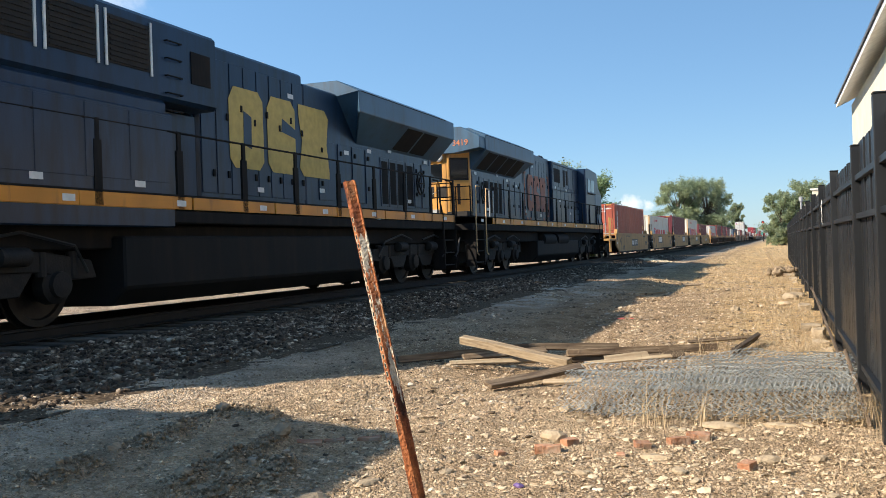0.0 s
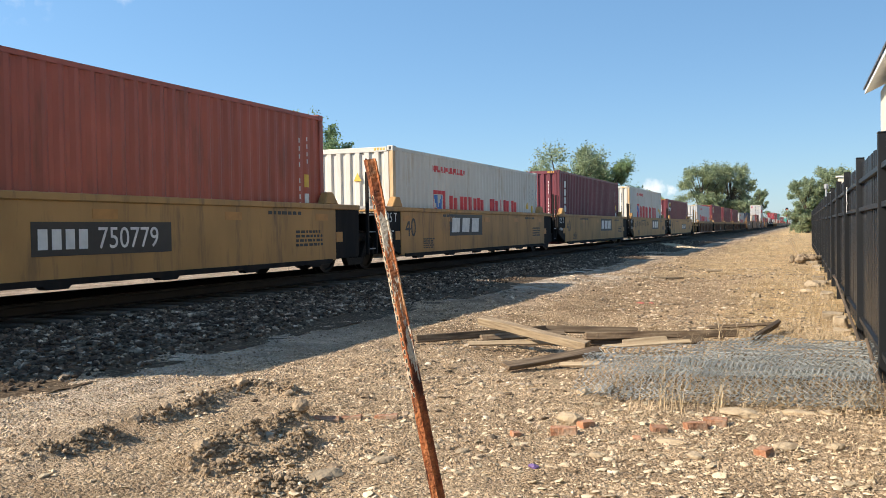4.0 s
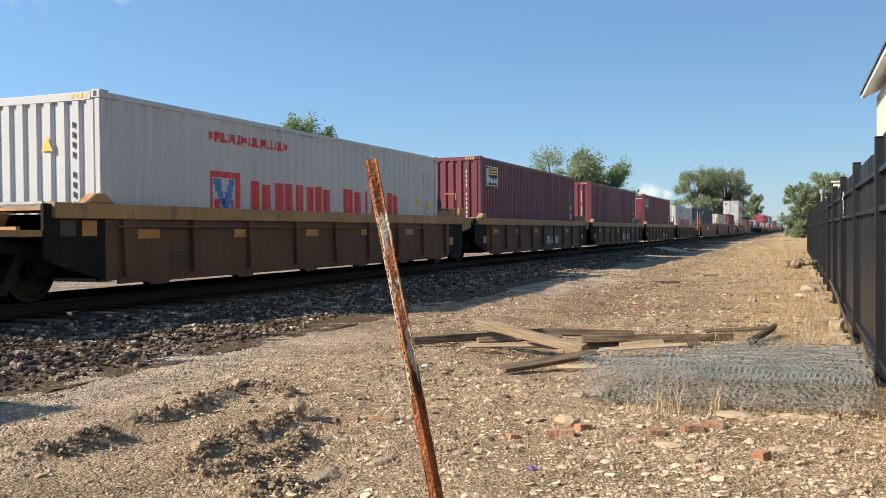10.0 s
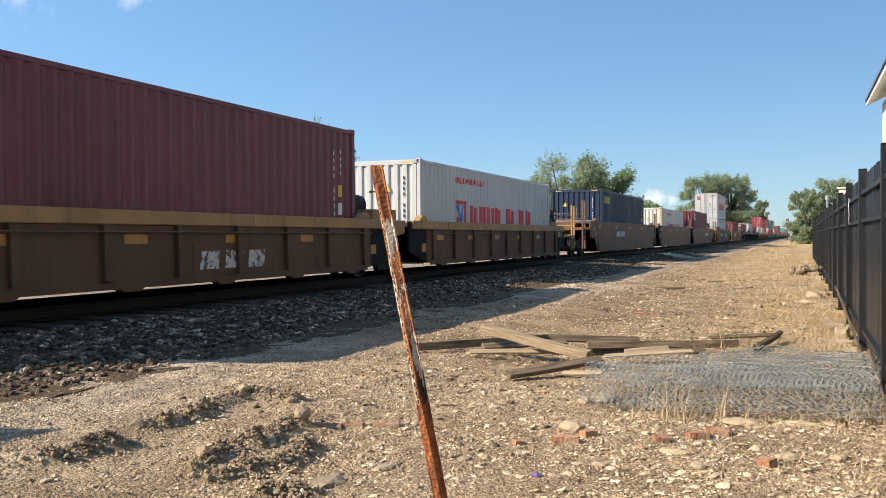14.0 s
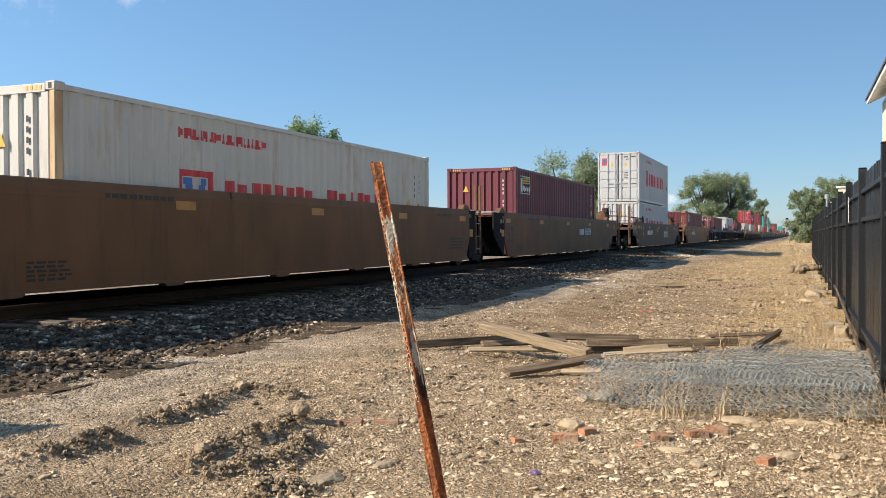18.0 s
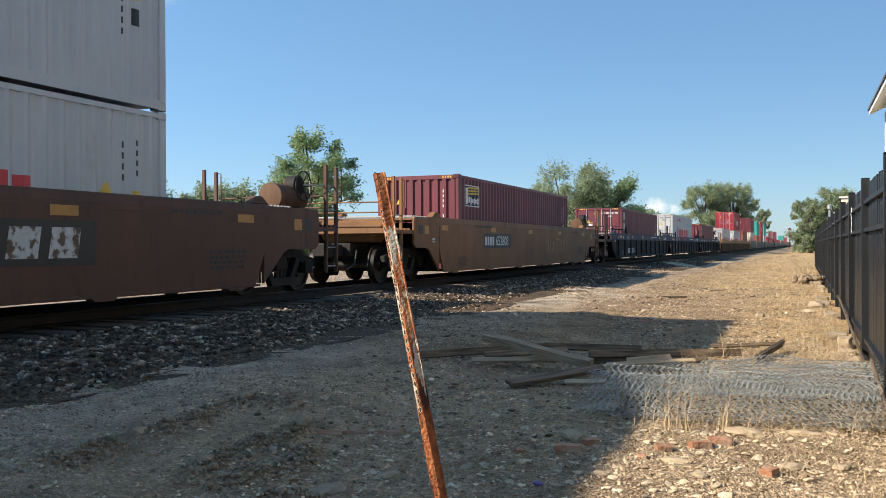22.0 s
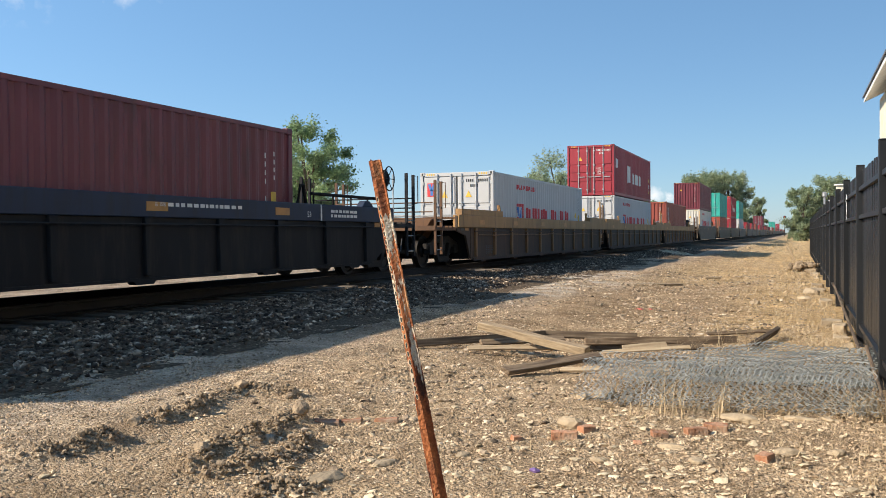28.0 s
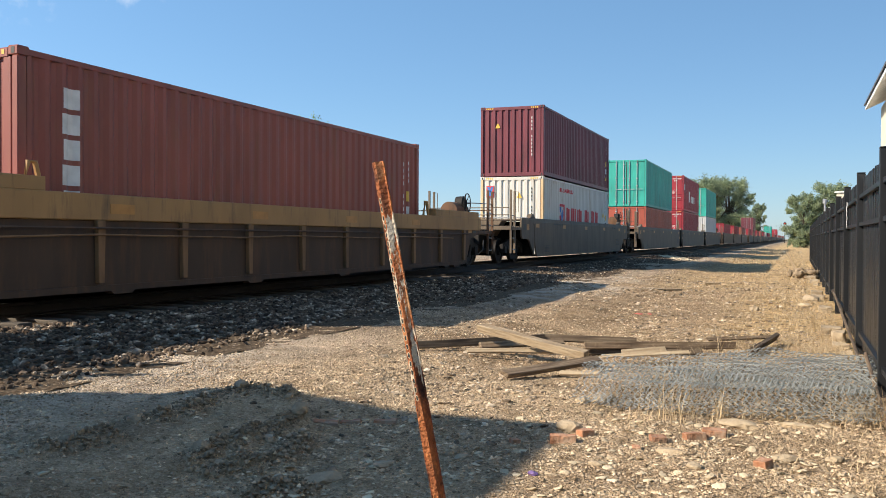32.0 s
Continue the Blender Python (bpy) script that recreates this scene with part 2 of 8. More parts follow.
YELLOW = paint("ochre wagon paint", (0.385, 0.215, 0.070), 0.6, (0.14, 0.085, 0.045), 0.2)
TAN = paint("dull orange-brown wagon paint", (0.152, 0.071, 0.026), 0.65, (0.085, 0.042, 0.020), 0.14)
BROWN = paint("grimy brown wagon paint", (0.112, 0.053, 0.023), 0.7, (0.06, 0.032, 0.018), 0.24)
WIDESIDE = paint("sooty dark brown wagon paint", (0.060, 0.036, 0.022), 0.75, (0.11, 0.055, 0.025), 0.25)
RUSTSIDE = paint("dark rusty red-brown wagon paint", (0.098, 0.043, 0.024), 0.65, (0.05, 0.026, 0.018), 0.2)
ORANGETAN = paint("orange-tan wagon paint", (0.200, 0.094, 0.033), 0.65, (0.10, 0.05, 0.022), 0.12)
PATCHCREAM = surface("yellowed stencil patch", [(0.35, (0.30, 0.21, 0.10)), (0.65, (0.46, 0.36, 0.20))], 0.7, scale=9, bump=0.0)
POSTBROWN = paint("rusty tan post paint", (0.21, 0.115, 0.050), 0.7, (0.08, 0.045, 0.025), 0.2)
CHORD = paint("dusty yellow-brown chord paint", (0.35, 0.197, 0.074), 0.65, (0.11, 0.07, 0.04), 0.16)
DARKBLUE = paint("dark blue wagon paint", (0.011, 0.022, 0.052), 0.65, (0.014, 0.016, 0.022), 0.25)
BLUEBLACK = paint("sooty blue-black wagon paint", (0.012, 0.0115, 0.013), 0.75, (0.03, 0.026, 0.022), 0.25)
BLUEBLACK.node_tree.nodes["Principled BSDF"].inputs["Specular IOR Level"].default_value = 0.3
GREY = paint("grey-brown wagon paint", (0.130, 0.095, 0.062), 0.65, (0.07, 0.055, 0.04), 0.3)
SOOT = paint("sooty black paint", (0.011, 0.010, 0.010), 0.8, (0.024, 0.019, 0.015), 0.3)
SOOT.node_tree.nodes["Principled BSDF"].inputs["Specular IOR Level"].default_value = 0.2
GRIME = surface("oily cast steel", [(0.3, (0.0060, 0.0054, 0.0048)), (0.7, (0.0192, 0.0150, 0.0120))], 0.75, 0.1, scale=7, bump=0.3, fine=30)
STEEL = surface("worn wheel steel", [(0.3, (0.0132, 0.0108, 0.0090)), (0.7, (0.0330, 0.0270, 0.0228))], 0.5, 0.5, scale=9, bump=0.1)
RAILTOP = surface("rail steel", [(0.3, (0.009, 0.007, 0.006)), (0.7, (0.02, 0.015, 0.012))], 0.7, 0.2, scale=4, bump=0.1)
GALV = surface("dull galvanised steel", [(0.3, (0.30, 0.31, 0.32)), (0.7, (0.46, 0.47, 0.48))], 0.5, 0.6, scale=10, bump=0.05)
LOCO = paint("dark blue locomotive paint", (0.009, 0.029, 0.066), 0.36, (0.006, 0.012, 0.022), 0.36)
# a lighter blue than LOCO: fittings' paint, and sky light painted on the wings
LOCOGREY = paint("blue-grey paint with sky light", (0.042, 0.095, 0.155), 0.42, (0.04, 0.055, 0.075), 0.2)
LOCOYEL = paint("golden end paint", (0.55, 0.27, 0.055), 0.5, (0.22, 0.11, 0.04), 0.25)
LOCO.node_tree.nodes["Principled BSDF"].inputs["Specular IOR Level"].default_value = 0.35
STRIPE = paint("yellow sill stripe", (0.58, 0.225, 0.012), 0.45, (0.22, 0.09, 0.02), 0.08)
LETTER = plain("faded yellow lettering", (0.50, 0.37, 0.10), 0.6)
LETTER2 = plain("faded orange lettering", (0.27, 0.095, 0.055), 0.6)
GLASS = surface("dark window glass", [(0.4, (0.006, 0.008, 0.010)), (0.6, (0.010, 0.012, 0.014))], 0.06, bump=0.0)
MARKWHITE = plain("white marking paint", (0.66, 0.66, 0.64))
MARKRED = plain("red marking paint", (0.58, 0.045, 0.05))
MARKBLUE = plain("blue marking paint", (0.05, 0.17, 0.46))
MARKGOLD = plain("yellow marking paint", (0.68, 0.43, 0.06))
AMBER = plain("amber reflector", (0.44, 0.21, 0.05), 0.5)
MARKDARK = plain("black marking paint", (0.022, 0.022, 0.022))
LAMPGLASS = plain("lamp lens", (0.75, 0.75, 0.70), 0.15)
RUST = surface("flaking rust", [(0.34, (0.10, 0.030, 0.014)), (0.46, (0.30, 0.085, 0.026)), (0.60, (0.46, 0.165, 0.055)), (0.72, (0.50, 0.27, 0.13))], 0.9, scale=16, stretch=(1, 1, 0.4), bump=0.9, fine=70, second=(0.030, 0.012, 0.008), amount=0.30, second_scale=(1, 1, 0.5), second_size=17)


def flaking_cream(m):
    """Cream paint left on the upper half of the post, flaking off in upright patches."""
    n, l = m.node_tree.nodes, m.node_tree.links
    b = n["Principled BSDF"]
    co = n.new("ShaderNodeTexCoord")
    sep = n.new("ShaderNodeSeparateXYZ")
    l.new(co.outputs["Object"], sep.inputs[0])
    up = ramp(n, [(0.0, (0, 0, 0)), (0.30, (0.05, 0.05, 0.05)), (0.42, (0.42, 0.42, 0.42)), (0.85, (0.50, 0.50, 0.50)), (0.93, (0.0, 0.0, 0.0))])
    high = n.new("ShaderNodeMapRange")
    high.inputs[1].default_value, high.inputs[2].default_value = 0.2, 1.95
    l.new(sep.outputs[2], high.inputs[0])
    l.new(high.outputs[0], up.inputs[0])
    mp = n.new("ShaderNodeMapping")
    mp.inputs["Scale"].default_value = (1, 1, 0.22)
    l.new(co.outputs["Object"], mp.inputs[0])
    no = n.new("ShaderNodeTexNoise")
    no.inputs["Scale"].default_value, no.inputs["Detail"].default_value, no.inputs["Roughness"].default_value = 34, 7, 0.65
    l.new(mp.outputs[0], no.inputs[0])
    ad = n.new("ShaderNodeMath")
    ad.operation = "ADD"
    l.new(no.outputs[0], ad.inputs[0])
    l.new(up.outputs[0], ad.inputs[1])
    edge = ramp(n, [(0.965, (0, 0, 0)), (1.0, (1, 1, 1))])
    l.new(ad.outputs[0], edge.inputs[0])
    mx = n.new("ShaderNodeMix")
    mx.data_type = "RGBA"
    l.new(edge.outputs[0], mx.inputs[0])
    l.new(b.inputs["Base Color"].links[0].from_socket, mx.inputs[6])
    mx.inputs[7].default_value = (0.56, 0.49, 0.38, 1)
    l.new(mx.outputs[2], b.inputs["Base Color"])


flaking_cream(RUST)
WOOD = surface("weathered grey lumber", [(0.3, (0.064, 0.041, 0.025)), (0.5, (0.135, 0.094, 0.058)), (0.7, (0.232, 0.176, 0.116))], 0.85, scale=4, stretch=(0.6, 9, 9), bump=0.5, fine=25, second=(0.060, 0.041, 0.026), amount=0.15, second_scale=(0.5, 6, 6), per="object", spread=0.3)
PALEWOOD = surface("split pale wood", [(0.3, (0.270, 0.188, 0.105)), (0.7, (0.450, 0.360, 0.240))], 0.8, scale=4, stretch=(0.6, 9, 9), bump=0.5, fine=25, per="object", spread=0.15)
TIEWOOD = surface("creosoted tie wood", [(0.3, (0.0441, 0.0364, 0.0294)), (0.7, (0.1274, 0.1078, 0.0882))], 0.9, scale=3, stretch=(0.7, 8, 8), bump=0.5, per="object", spread=0.4)
BRICK = surface("orange-red brick", [(0.3, (0.315, 0.135, 0.068)), (0.7, (0.450, 0.232, 0.128))], 0.9, scale=12, bump=0.6, fine=50, second=(0.360, 0.285, 0.210), amount=0.4, second_size=8, per="object", spread=0.2)
LIME = surface("pale limestone", [(0.3, (0.300, 0.232, 0.150)), (0.7, (0.495, 0.398, 0.270))], 0.95, scale=5, bump=0.8, fine=22, second=(0.188, 0.143, 0.090), amount=0.25, second_size=4, per="object", spread=0.2)
CLOD = surface("grey-brown clods", [(0.3, (0.185, 0.140, 0.095)), (0.7, (0.34, 0.265, 0.18))], 1.0, scale=8, bump=0.9, fine=35, per="island", spread=0.3, sheen=0.1)
PEBBLE = surface("gravel stones", [(0.35, (0.210, 0.150, 0.094)), (0.5, (0.390, 0.292, 0.191)), (0.65, (0.570, 0.458, 0.323))], 0.95, scale=9, bump=0.3, per="island", spread=0.52, sheen=0.2)
BALLAST = surface("ballast stones", [(0.38, (0.054, 0.039, 0.029)), (0.54, (0.125, 0.094, 0.068)), (0.66, (0.46, 0.38, 0.29))], 0.9, scale=6.5, bump=0.4, per="island", spread=0.6, sheen=0.15)
STRAW = surface("dry straw grass", [(0.3, (0.33, 0.245, 0.145)), (0.7, (0.53, 0.42, 0.27))], 0.85, scale=2, bump=0.0, per="island", spread=0.3, sheen=0.2)
WIRE = surface("zinc wire", [(0.3, (0.23, 0.25, 0.245)), (0.7, (0.44, 0.465, 0.455))], 0.5, 0.4, scale=5, bump=0.0)
FENCE = surface("satin black fence coating", [(0.3, (0.010, 0.011, 0.012)), (0.7, (0.018, 0.019, 0.021))], 0.40, scale=3, stretch=(1, 1, 0.2), bump=0.03, second=(0.035, 0.035, 0.035), amount=0.02, second_scale=(2, 2, 0.5), per="object", spread=0.3, sheen=0.45)
STUCCO = surface("cream painted wall", [(0.35, (0.612, 0.561, 0.442)), (0.65, (0.680, 0.629, 0.510))], 0.85, scale=2, bump=0.15, fine=60)
FASCIA = plain("white fascia paint", (0.78, 0.78, 0.76), 0.5)
ROOFING = surface("dark ribbed roofing", [(0.3, (0.09, 0.095, 0.11)), (0.7, (0.16, 0.165, 0.185))], 0.6, 0.2, scale=4, bump=0.2)
BARK = surface("tree bark", [(0.3, (0.05, 0.04, 0.03)), (0.7, (0.13, 0.10, 0.075))], 0.95, scale=6, stretch=(4, 4, 1), bump=0.6)


def leafy(name, lo, hi):
    m = surface(name, [(0.3, lo), (0.7, hi)], 0.6, scale=0.5, bump=0.0, per="island", spread=0.35, sheen=0.3)
    n, l = m.node_tree.nodes, m.node_tree.links
    t = n.new("ShaderNodeBsdfTranslucent")
    ad = n.new("ShaderNodeMixShader")
    ad.inputs[0].default_value = 0.55
    b = n["Principled BSDF"]
    l.new(b.inputs["Base Color"].links[0].from_socket, t.inputs[0])
    l.new(b.outputs[0], ad.inputs[1])
    l.new(t.outputs[0], ad.inputs[2])
    l.new(ad.outputs[0], n["Material Output"].inputs[0])
    return m


LEAF = leafy("green leaves", (0.17, 0.255, 0.12), (0.34, 0.44, 0.235))
LEAF2 = leafy("olive leaves", (0.22, 0.275, 0.165), (0.39, 0.455, 0.29))



# ---- ground, ballast, rails ----
def ground_material():
    m = bpy.data.materials.new("gravelly earth")
    m.use_nodes = True
    n, l = m.node_tree.nodes, m.node_tree.links
    b = n["Principled BSDF"]
    co = n.new("ShaderNodeTexCoord")
    def noise_at(scale, detail=6, rough=0.6):
        t = n.new("ShaderNodeTexNoise")
        t.inputs["Scale"].default_value, t.inputs["Detail"].default_value, t.inputs["Roughness"].default_value = scale, detail, rough
        l.new(co.outputs["Object"], t.inputs[0])
        return t
    def blend(f, a, c):
        mx = n.new("ShaderNodeMix")
        mx.data_type = "RGBA"
        l.new(f, mx.inputs[0])
        for k, v in ((6, a), (7, c)):
            if isinstance(v, tuple):
                mx.inputs[k].default_value = (*v, 1)
            else:
                l.new(v, mx.inputs[k])
        return mx.outputs[2]
    def cells(scale):
        """Small stones side by side: a random tone for each, and its rounded height."""
        v = n.new("ShaderNodeTexVoronoi")
        v.inputs["Scale"].default_value = scale
        l.new(co.outputs["Object"], v.inputs["Vector"])
        sp = n.new("ShaderNodeSeparateColor")
        l.new(v.outputs["Color"], sp.inputs[0])
        return v, sp
    fine, fine_tone = cells(120)
    coarse, coarse_tone = cells(46)
    tone = n.new("ShaderNodeMix")
    l.new(coarse_tone.outputs[1], tone.inputs[0])
    l.new(fine_tone.outputs[0], tone.inputs[2])
    l.new(coarse_tone.outputs[0], tone.inputs[3])
    soil = n.new("ShaderNodeMix")
    soil.inputs[0].default_value = 0.35
    l.new(tone.outputs[0], soil.inputs[2])
    l.new(noise_at(60, 8, 0.8).outputs[0], soil.inputs[3])
    grain = ramp(n, [(0.05, (0.195, 0.143, 0.086)), (0.35, (0.383, 0.292, 0.191)), (0.62, (0.503, 0.394, 0.270)), (0.92, (0.660, 0.555, 0.413))])
    l.new(soil.outputs[0], grain.inputs[0])
    grey = ramp(n, [(0.05, (0.22, 0.180, 0.138)), (0.35, (0.435, 0.368, 0.288)), (0.62, (0.565, 0.487, 0.392)), (0.92, (0.70, 0.62, 0.53))])
    l.new(soil.outputs[0], grey.inputs[0])
    straw = ramp(n, [(0.36, (0.30, 0.205, 0.105)), (0.50, (0.51, 0.375, 0.205)), (0.64, (0.68, 0.525, 0.32))])
    l.new(noise_at(9, 10, 0.8).outputs[0], straw.inputs[0])
    sep = n.new("ShaderNodeSeparateXYZ")
    l.new(co.outputs["Object"], sep.inputs[0])
    wob = noise_at(0.35, 5)
    def band(sock, lo, hi, wobble):
        ad = n.new("ShaderNodeMath")
        ad.operation = "MULTIPLY_ADD"
        l.new(wob.outputs[0], ad.inputs[0])
        ad.inputs[1].default_value = wobble
        l.new(sock, ad.inputs[2])
        mr = n.new("ShaderNodeMapRange")
        mr.inputs[1].default_value, mr.inputs[2].default_value = lo + wobble / 2, hi + wobble / 2
        l.new(ad.outputs[0], mr.inputs[0])
        return mr.outputs[0]
    c = blend(band(sep.outputs[0], -5.2, -3.6, 1.8), grey.outputs[0], grain.outputs[0])
    # browner, dirtier earth in the middle stretch between track and fence
    dirt = n.new("ShaderNodeMath")
    dirt.operation = "MULTIPLY"
    l.new(band(sep.outputs[1], 7.5, 10.5, 2.5), dirt.inputs[0])
    l.new(noise_at(1.3, 6).outputs[0], dirt.inputs[1])
    shade = n.new("ShaderNodeMix")
    shade.data_type, shade.blend_type = "RGBA", "MULTIPLY"
    l.new(dirt.outputs[0], shade.inputs[0])
    l.new(c, shade.inputs[6])
    shade.inputs[7].default_value = (0.50, 0.44, 0.38, 1)
    c = shade.outputs[2]
    far = n.new("ShaderNodeMath")
    far.operation = "MULTIPLY"
    l.new(band(sep.outputs[0], -1.5, -0.5, 1.2), far.inputs[0])
    l.new(band(sep.outputs[1], 9.5, 12.5, 3), far.inputs[1])
    beyond = n.new("ShaderNodeMath")
    beyond.operation = "MULTIPLY"
    l.new(band(sep.outputs[0], -4.2, -2.2, 2.5), beyond.inputs[0])
    l.new(band(sep.outputs[1], 21, 29, 8), beyond.inputs[1])
    either = n.new("ShaderNodeMath")
    either.operation = "MAXIMUM"
    l.new(far.outputs[0], either.inputs[0])
    l.new(beyond.outputs[0], either.inputs[1])
    c = blend(either.outputs[0], c, straw.outputs[0])
    meadow = ramp(n, [(0.35, (0.165, 0.143, 0.064)), (0.65, (0.255, 0.210, 0.098))])
    l.new(noise_at(0.8, 8).outputs[0], meadow.inputs[0])
    west = n.new("ShaderNodeMath")
    west.operation = "SUBTRACT"
    west.inputs[0].default_value = 1.0
    l.new(band(sep.outputs[0], -34, -27, 3), west.inputs[1])
    c = blend(west.outputs[0], c, meadow.outputs[0])
    patch = ramp(n, [(0.36, (0.84, 0.79, 0.75)), (0.50, (1.11, 1.07, 1.03)), (0.64, (1.34, 1.28, 1.24))])
    l.new(noise_at(0.9, 5).outputs[0], patch.inputs[0])
    mul = n.new("ShaderNodeMix")
    mul.data_type, mul.blend_type = "RGBA", "MULTIPLY"
    mul.inputs[0].default_value = 1.0
    l.new(c, mul.inputs[6])
    l.new(patch.outputs[0], mul.inputs[7])
    small = ramp(n, [(0.36, (0.76, 0.74, 0.72)), (0.52, (1.04, 1.04, 1.04)), (0.66, (1.22, 1.21, 1.19))])
    l.new(noise_at(4.2, 7, 0.7).outputs[0], small.inputs[0])
    mul2 = n.new("ShaderNodeMix")
    mul2.data_type, mul2.blend_type = "RGBA", "MULTIPLY"
    mul2.inputs[0].default_value = 1.0
    l.new(mul.outputs[2], mul2.inputs[6])
    l.new(small.outputs[0], mul2.inputs[7])
    # a pale dusty stretch of crushed limestone beside the ballast
    dusty = n.new("ShaderNodeVectorMath")
    dusty.operation = "MULTIPLY_ADD"
    l.new(co.outputs["Object"], dusty.inputs[0])
    dusty.inputs[1].default_value, dusty.inputs[2].default_value = (0.75, 0.16, 0.0), (3.9, -3.6, 0.0)
    reach = n.new("ShaderNodeVectorMath")
    reach.operation = "LENGTH"
    l.new(dusty.outputs[0], reach.inputs[0])
    thin = n.new("ShaderNodeMapRange")
    thin.inputs[1].default_value, thin.inputs[2].default_value, thin.inputs[3].default_value, thin.inputs[4].default_value = 0.2, 1.3, 1.0, 0.0
    l.new(reach.outputs["Value"], thin.inputs[0])
    streak = ramp(n, [(0.47, (0, 0, 0)), (0.56, (1, 1, 1))])
    l.new(noise_at(1.1, 6, 0.65).outputs[0], streak.inputs[0])
    powder = n.new("ShaderNodeMath")
    powder.operation = "MULTIPLY"
    l.new(thin.outputs[0], powder.inputs[0])
    l.new(streak.outputs[0], powder.inputs[1])
    c = blend(powder.outputs[0], mul2.outputs[2], (0.66, 0.60, 0.51))
    l.new(c, b.inputs["Base Color"])
    b.inputs["Roughness"].default_value, b.inputs["Specular IOR Level"].default_value = 1.0, 0.1
    high = n.new("ShaderNodeMath")
    high.operation = "MULTIPLY_ADD"
    l.new(coarse.outputs["Distance"], high.inputs[0])
    high.inputs[1].default_value = -1.2
    l.new(noise_at(34, 10, 0.85).outputs[0], high.inputs[2])
    low = n.new("ShaderNodeMath")
    low.operation = "MULTIPLY_ADD"
    l.new(fine.outputs["Distance"], low.inputs[0])
    low.inputs[1].default_value = -0.5
    l.new(high.outputs[0], low.inputs[2])
    bp = n.new("ShaderNodeBump")
    bp.inputs["Strength"].default_value, bp.inputs["Distance"].default_value = 1.0, 0.03
    l.new(low.outputs[0], bp.inputs["Height"])
    l.new(bp.outputs[0], b.inputs["Normal"])
    return m


RIDGES = [[(-3.92, 3.79), (-3.86, 4.08), (-3.82, 4.29)], [(-3.94, 4.66), (-3.87, 5.1), (-3.98, 5.35), (-4.05, 5.98), (-3.64, 5.98)], [(-3.2, 4.19), (-3.24, 4.58), (-3.2, 4.87), (-3.25, 5.42)], [(-3.04, 4.17), (-2.83, 4.51), (-2.92, 4.96)], [(-2.62, 3.95), (-2.41, 4.12)]]


def ridge_height(x, y):
    """Low crumbly ridges of earth thrown up between the ruts."""
    if not (-4.6 < x < -2.0 and 3.3 < y < 6.6):
        return 0.0
    near = 9.0
    for line in RIDGES:
        for (ax, ay), (bx, by) in zip(line, line[1:]):
            f = max(0.0, min(1.0, ((x - ax) * (bx - ax) + (y - ay) * (by - ay)) / ((bx - ax) ** 2 + (by - ay) ** 2)))
            near = min(near, math.hypot(x - ax - f * (bx - ax), y - ay - f * (by - ay)))
    k = math.exp(-(near / 0.085) ** 2)
    return k * max(0.0, 0.042 + 0.06 * noise.noise((x * 7, y * 7, 12)) + 0.07 * (0.35 - abs(noise.noise((x * 15, y * 15, 5)))) + 0.025 * noise.noise((x * 34, y * 34, 8)))


def ground_height(x, y):
    """Gentle swells, wheel ruts along the track, level beside the track and far off."""
    near = max(0.0, 1 - max(0.0, y - 45) / 40) * (1 if -7.2 < x else 0)
    z = 0.030 * noise.noise((x * 0.5, y * 0.35, 0)) + 0.022 * noise.noise((x * 2.1, y * 1.6, 3)) + 0.012 * noise.noise((x * 7, y * 6, 7))
    rut = -0.03 * math.exp(-((x + 4.55 + 0.15 * math.sin(y * 0.3)) / 0.28) ** 2) - 0.02 * math.exp(-((x + 2.9 + 0.1 * math.sin(y * 0.4)) / 0.3) ** 2)
    u = max(0.0, min(1.0, (-2.2 - x) / 2.4))
    rise = 0.15 * u * u * (3 - 2 * u)
    z += 0.07 * max(0.0, min(1.0, (y - 10) / 6)) * max(0.0, min(1.0, (-2.0 - x) / 1.2)) * noise.noise((x * 0.9, y * 0.33, 15))
    return near * (z + rut) + (rise if x > -40 else 0.0) + ridge_height(x, y)


def lines(stops):
    out = []
    for a, b, step in stops:
        n = max(1, round((b - a) / step))
        out += [a + (b - a) * i / n for i in range(n)]
    return out + [stops[-1][1]]


def sheet(name, xs, ys, zf, material):
    verts = [(x, y, zf(x, y)) for y in ys for x in xs]
    w = len(xs)
    faces = [(j * w + i, j * w + i + 1, (j + 1) * w + i + 1, (j + 1) * w + i) for j in range(len(ys) - 1) for i in range(w - 1)]
    me = bpy.data.meshes.new(name)
    me.from_pydata(verts, [], faces)
    me.materials.append(material)
    for f in me.polygons:
        f.use_smooth = True
    return new(name, me)


GROUND = ground_material()
xs = lines([(-3000, -300, 700), (-300, -40, 65), (-40, -8, 4), (-8, -4.4, 0.085), (-4.4, -2.2, 0.03), (-2.2, 1.2, 0.085), (1.2, 12, 2), (12, 300, 70), (300, 3000, 700)])
ys = lines([(-3000, -300, 900), (-300, -20, 60), (-20, 1.5, 3), (1.5, 3.4, 0.085), (3.4, 6.4, 0.03), (6.4, 16, 0.085), (16, 45, 0.3), (45, 120, 5), (120, 600, 60), (600, 4000, 500)])
tagged(sheet("ground", xs, ys, ground_height, GROUND), "beige gravelly earth with ruts and straw-coloured patches", "ground", kind="structure")


def bed_height(x, y):
    u = abs(x - XC)
    top = 0.255 if u < 1.5 else 0.255 - (u - 1.5) * 0.036
    return max(0.02, top + 0.025 * noise.noise((x * 3, y * 3, 1)) + 0.02 * noise.noise((x * 9, y * 9, 2)))


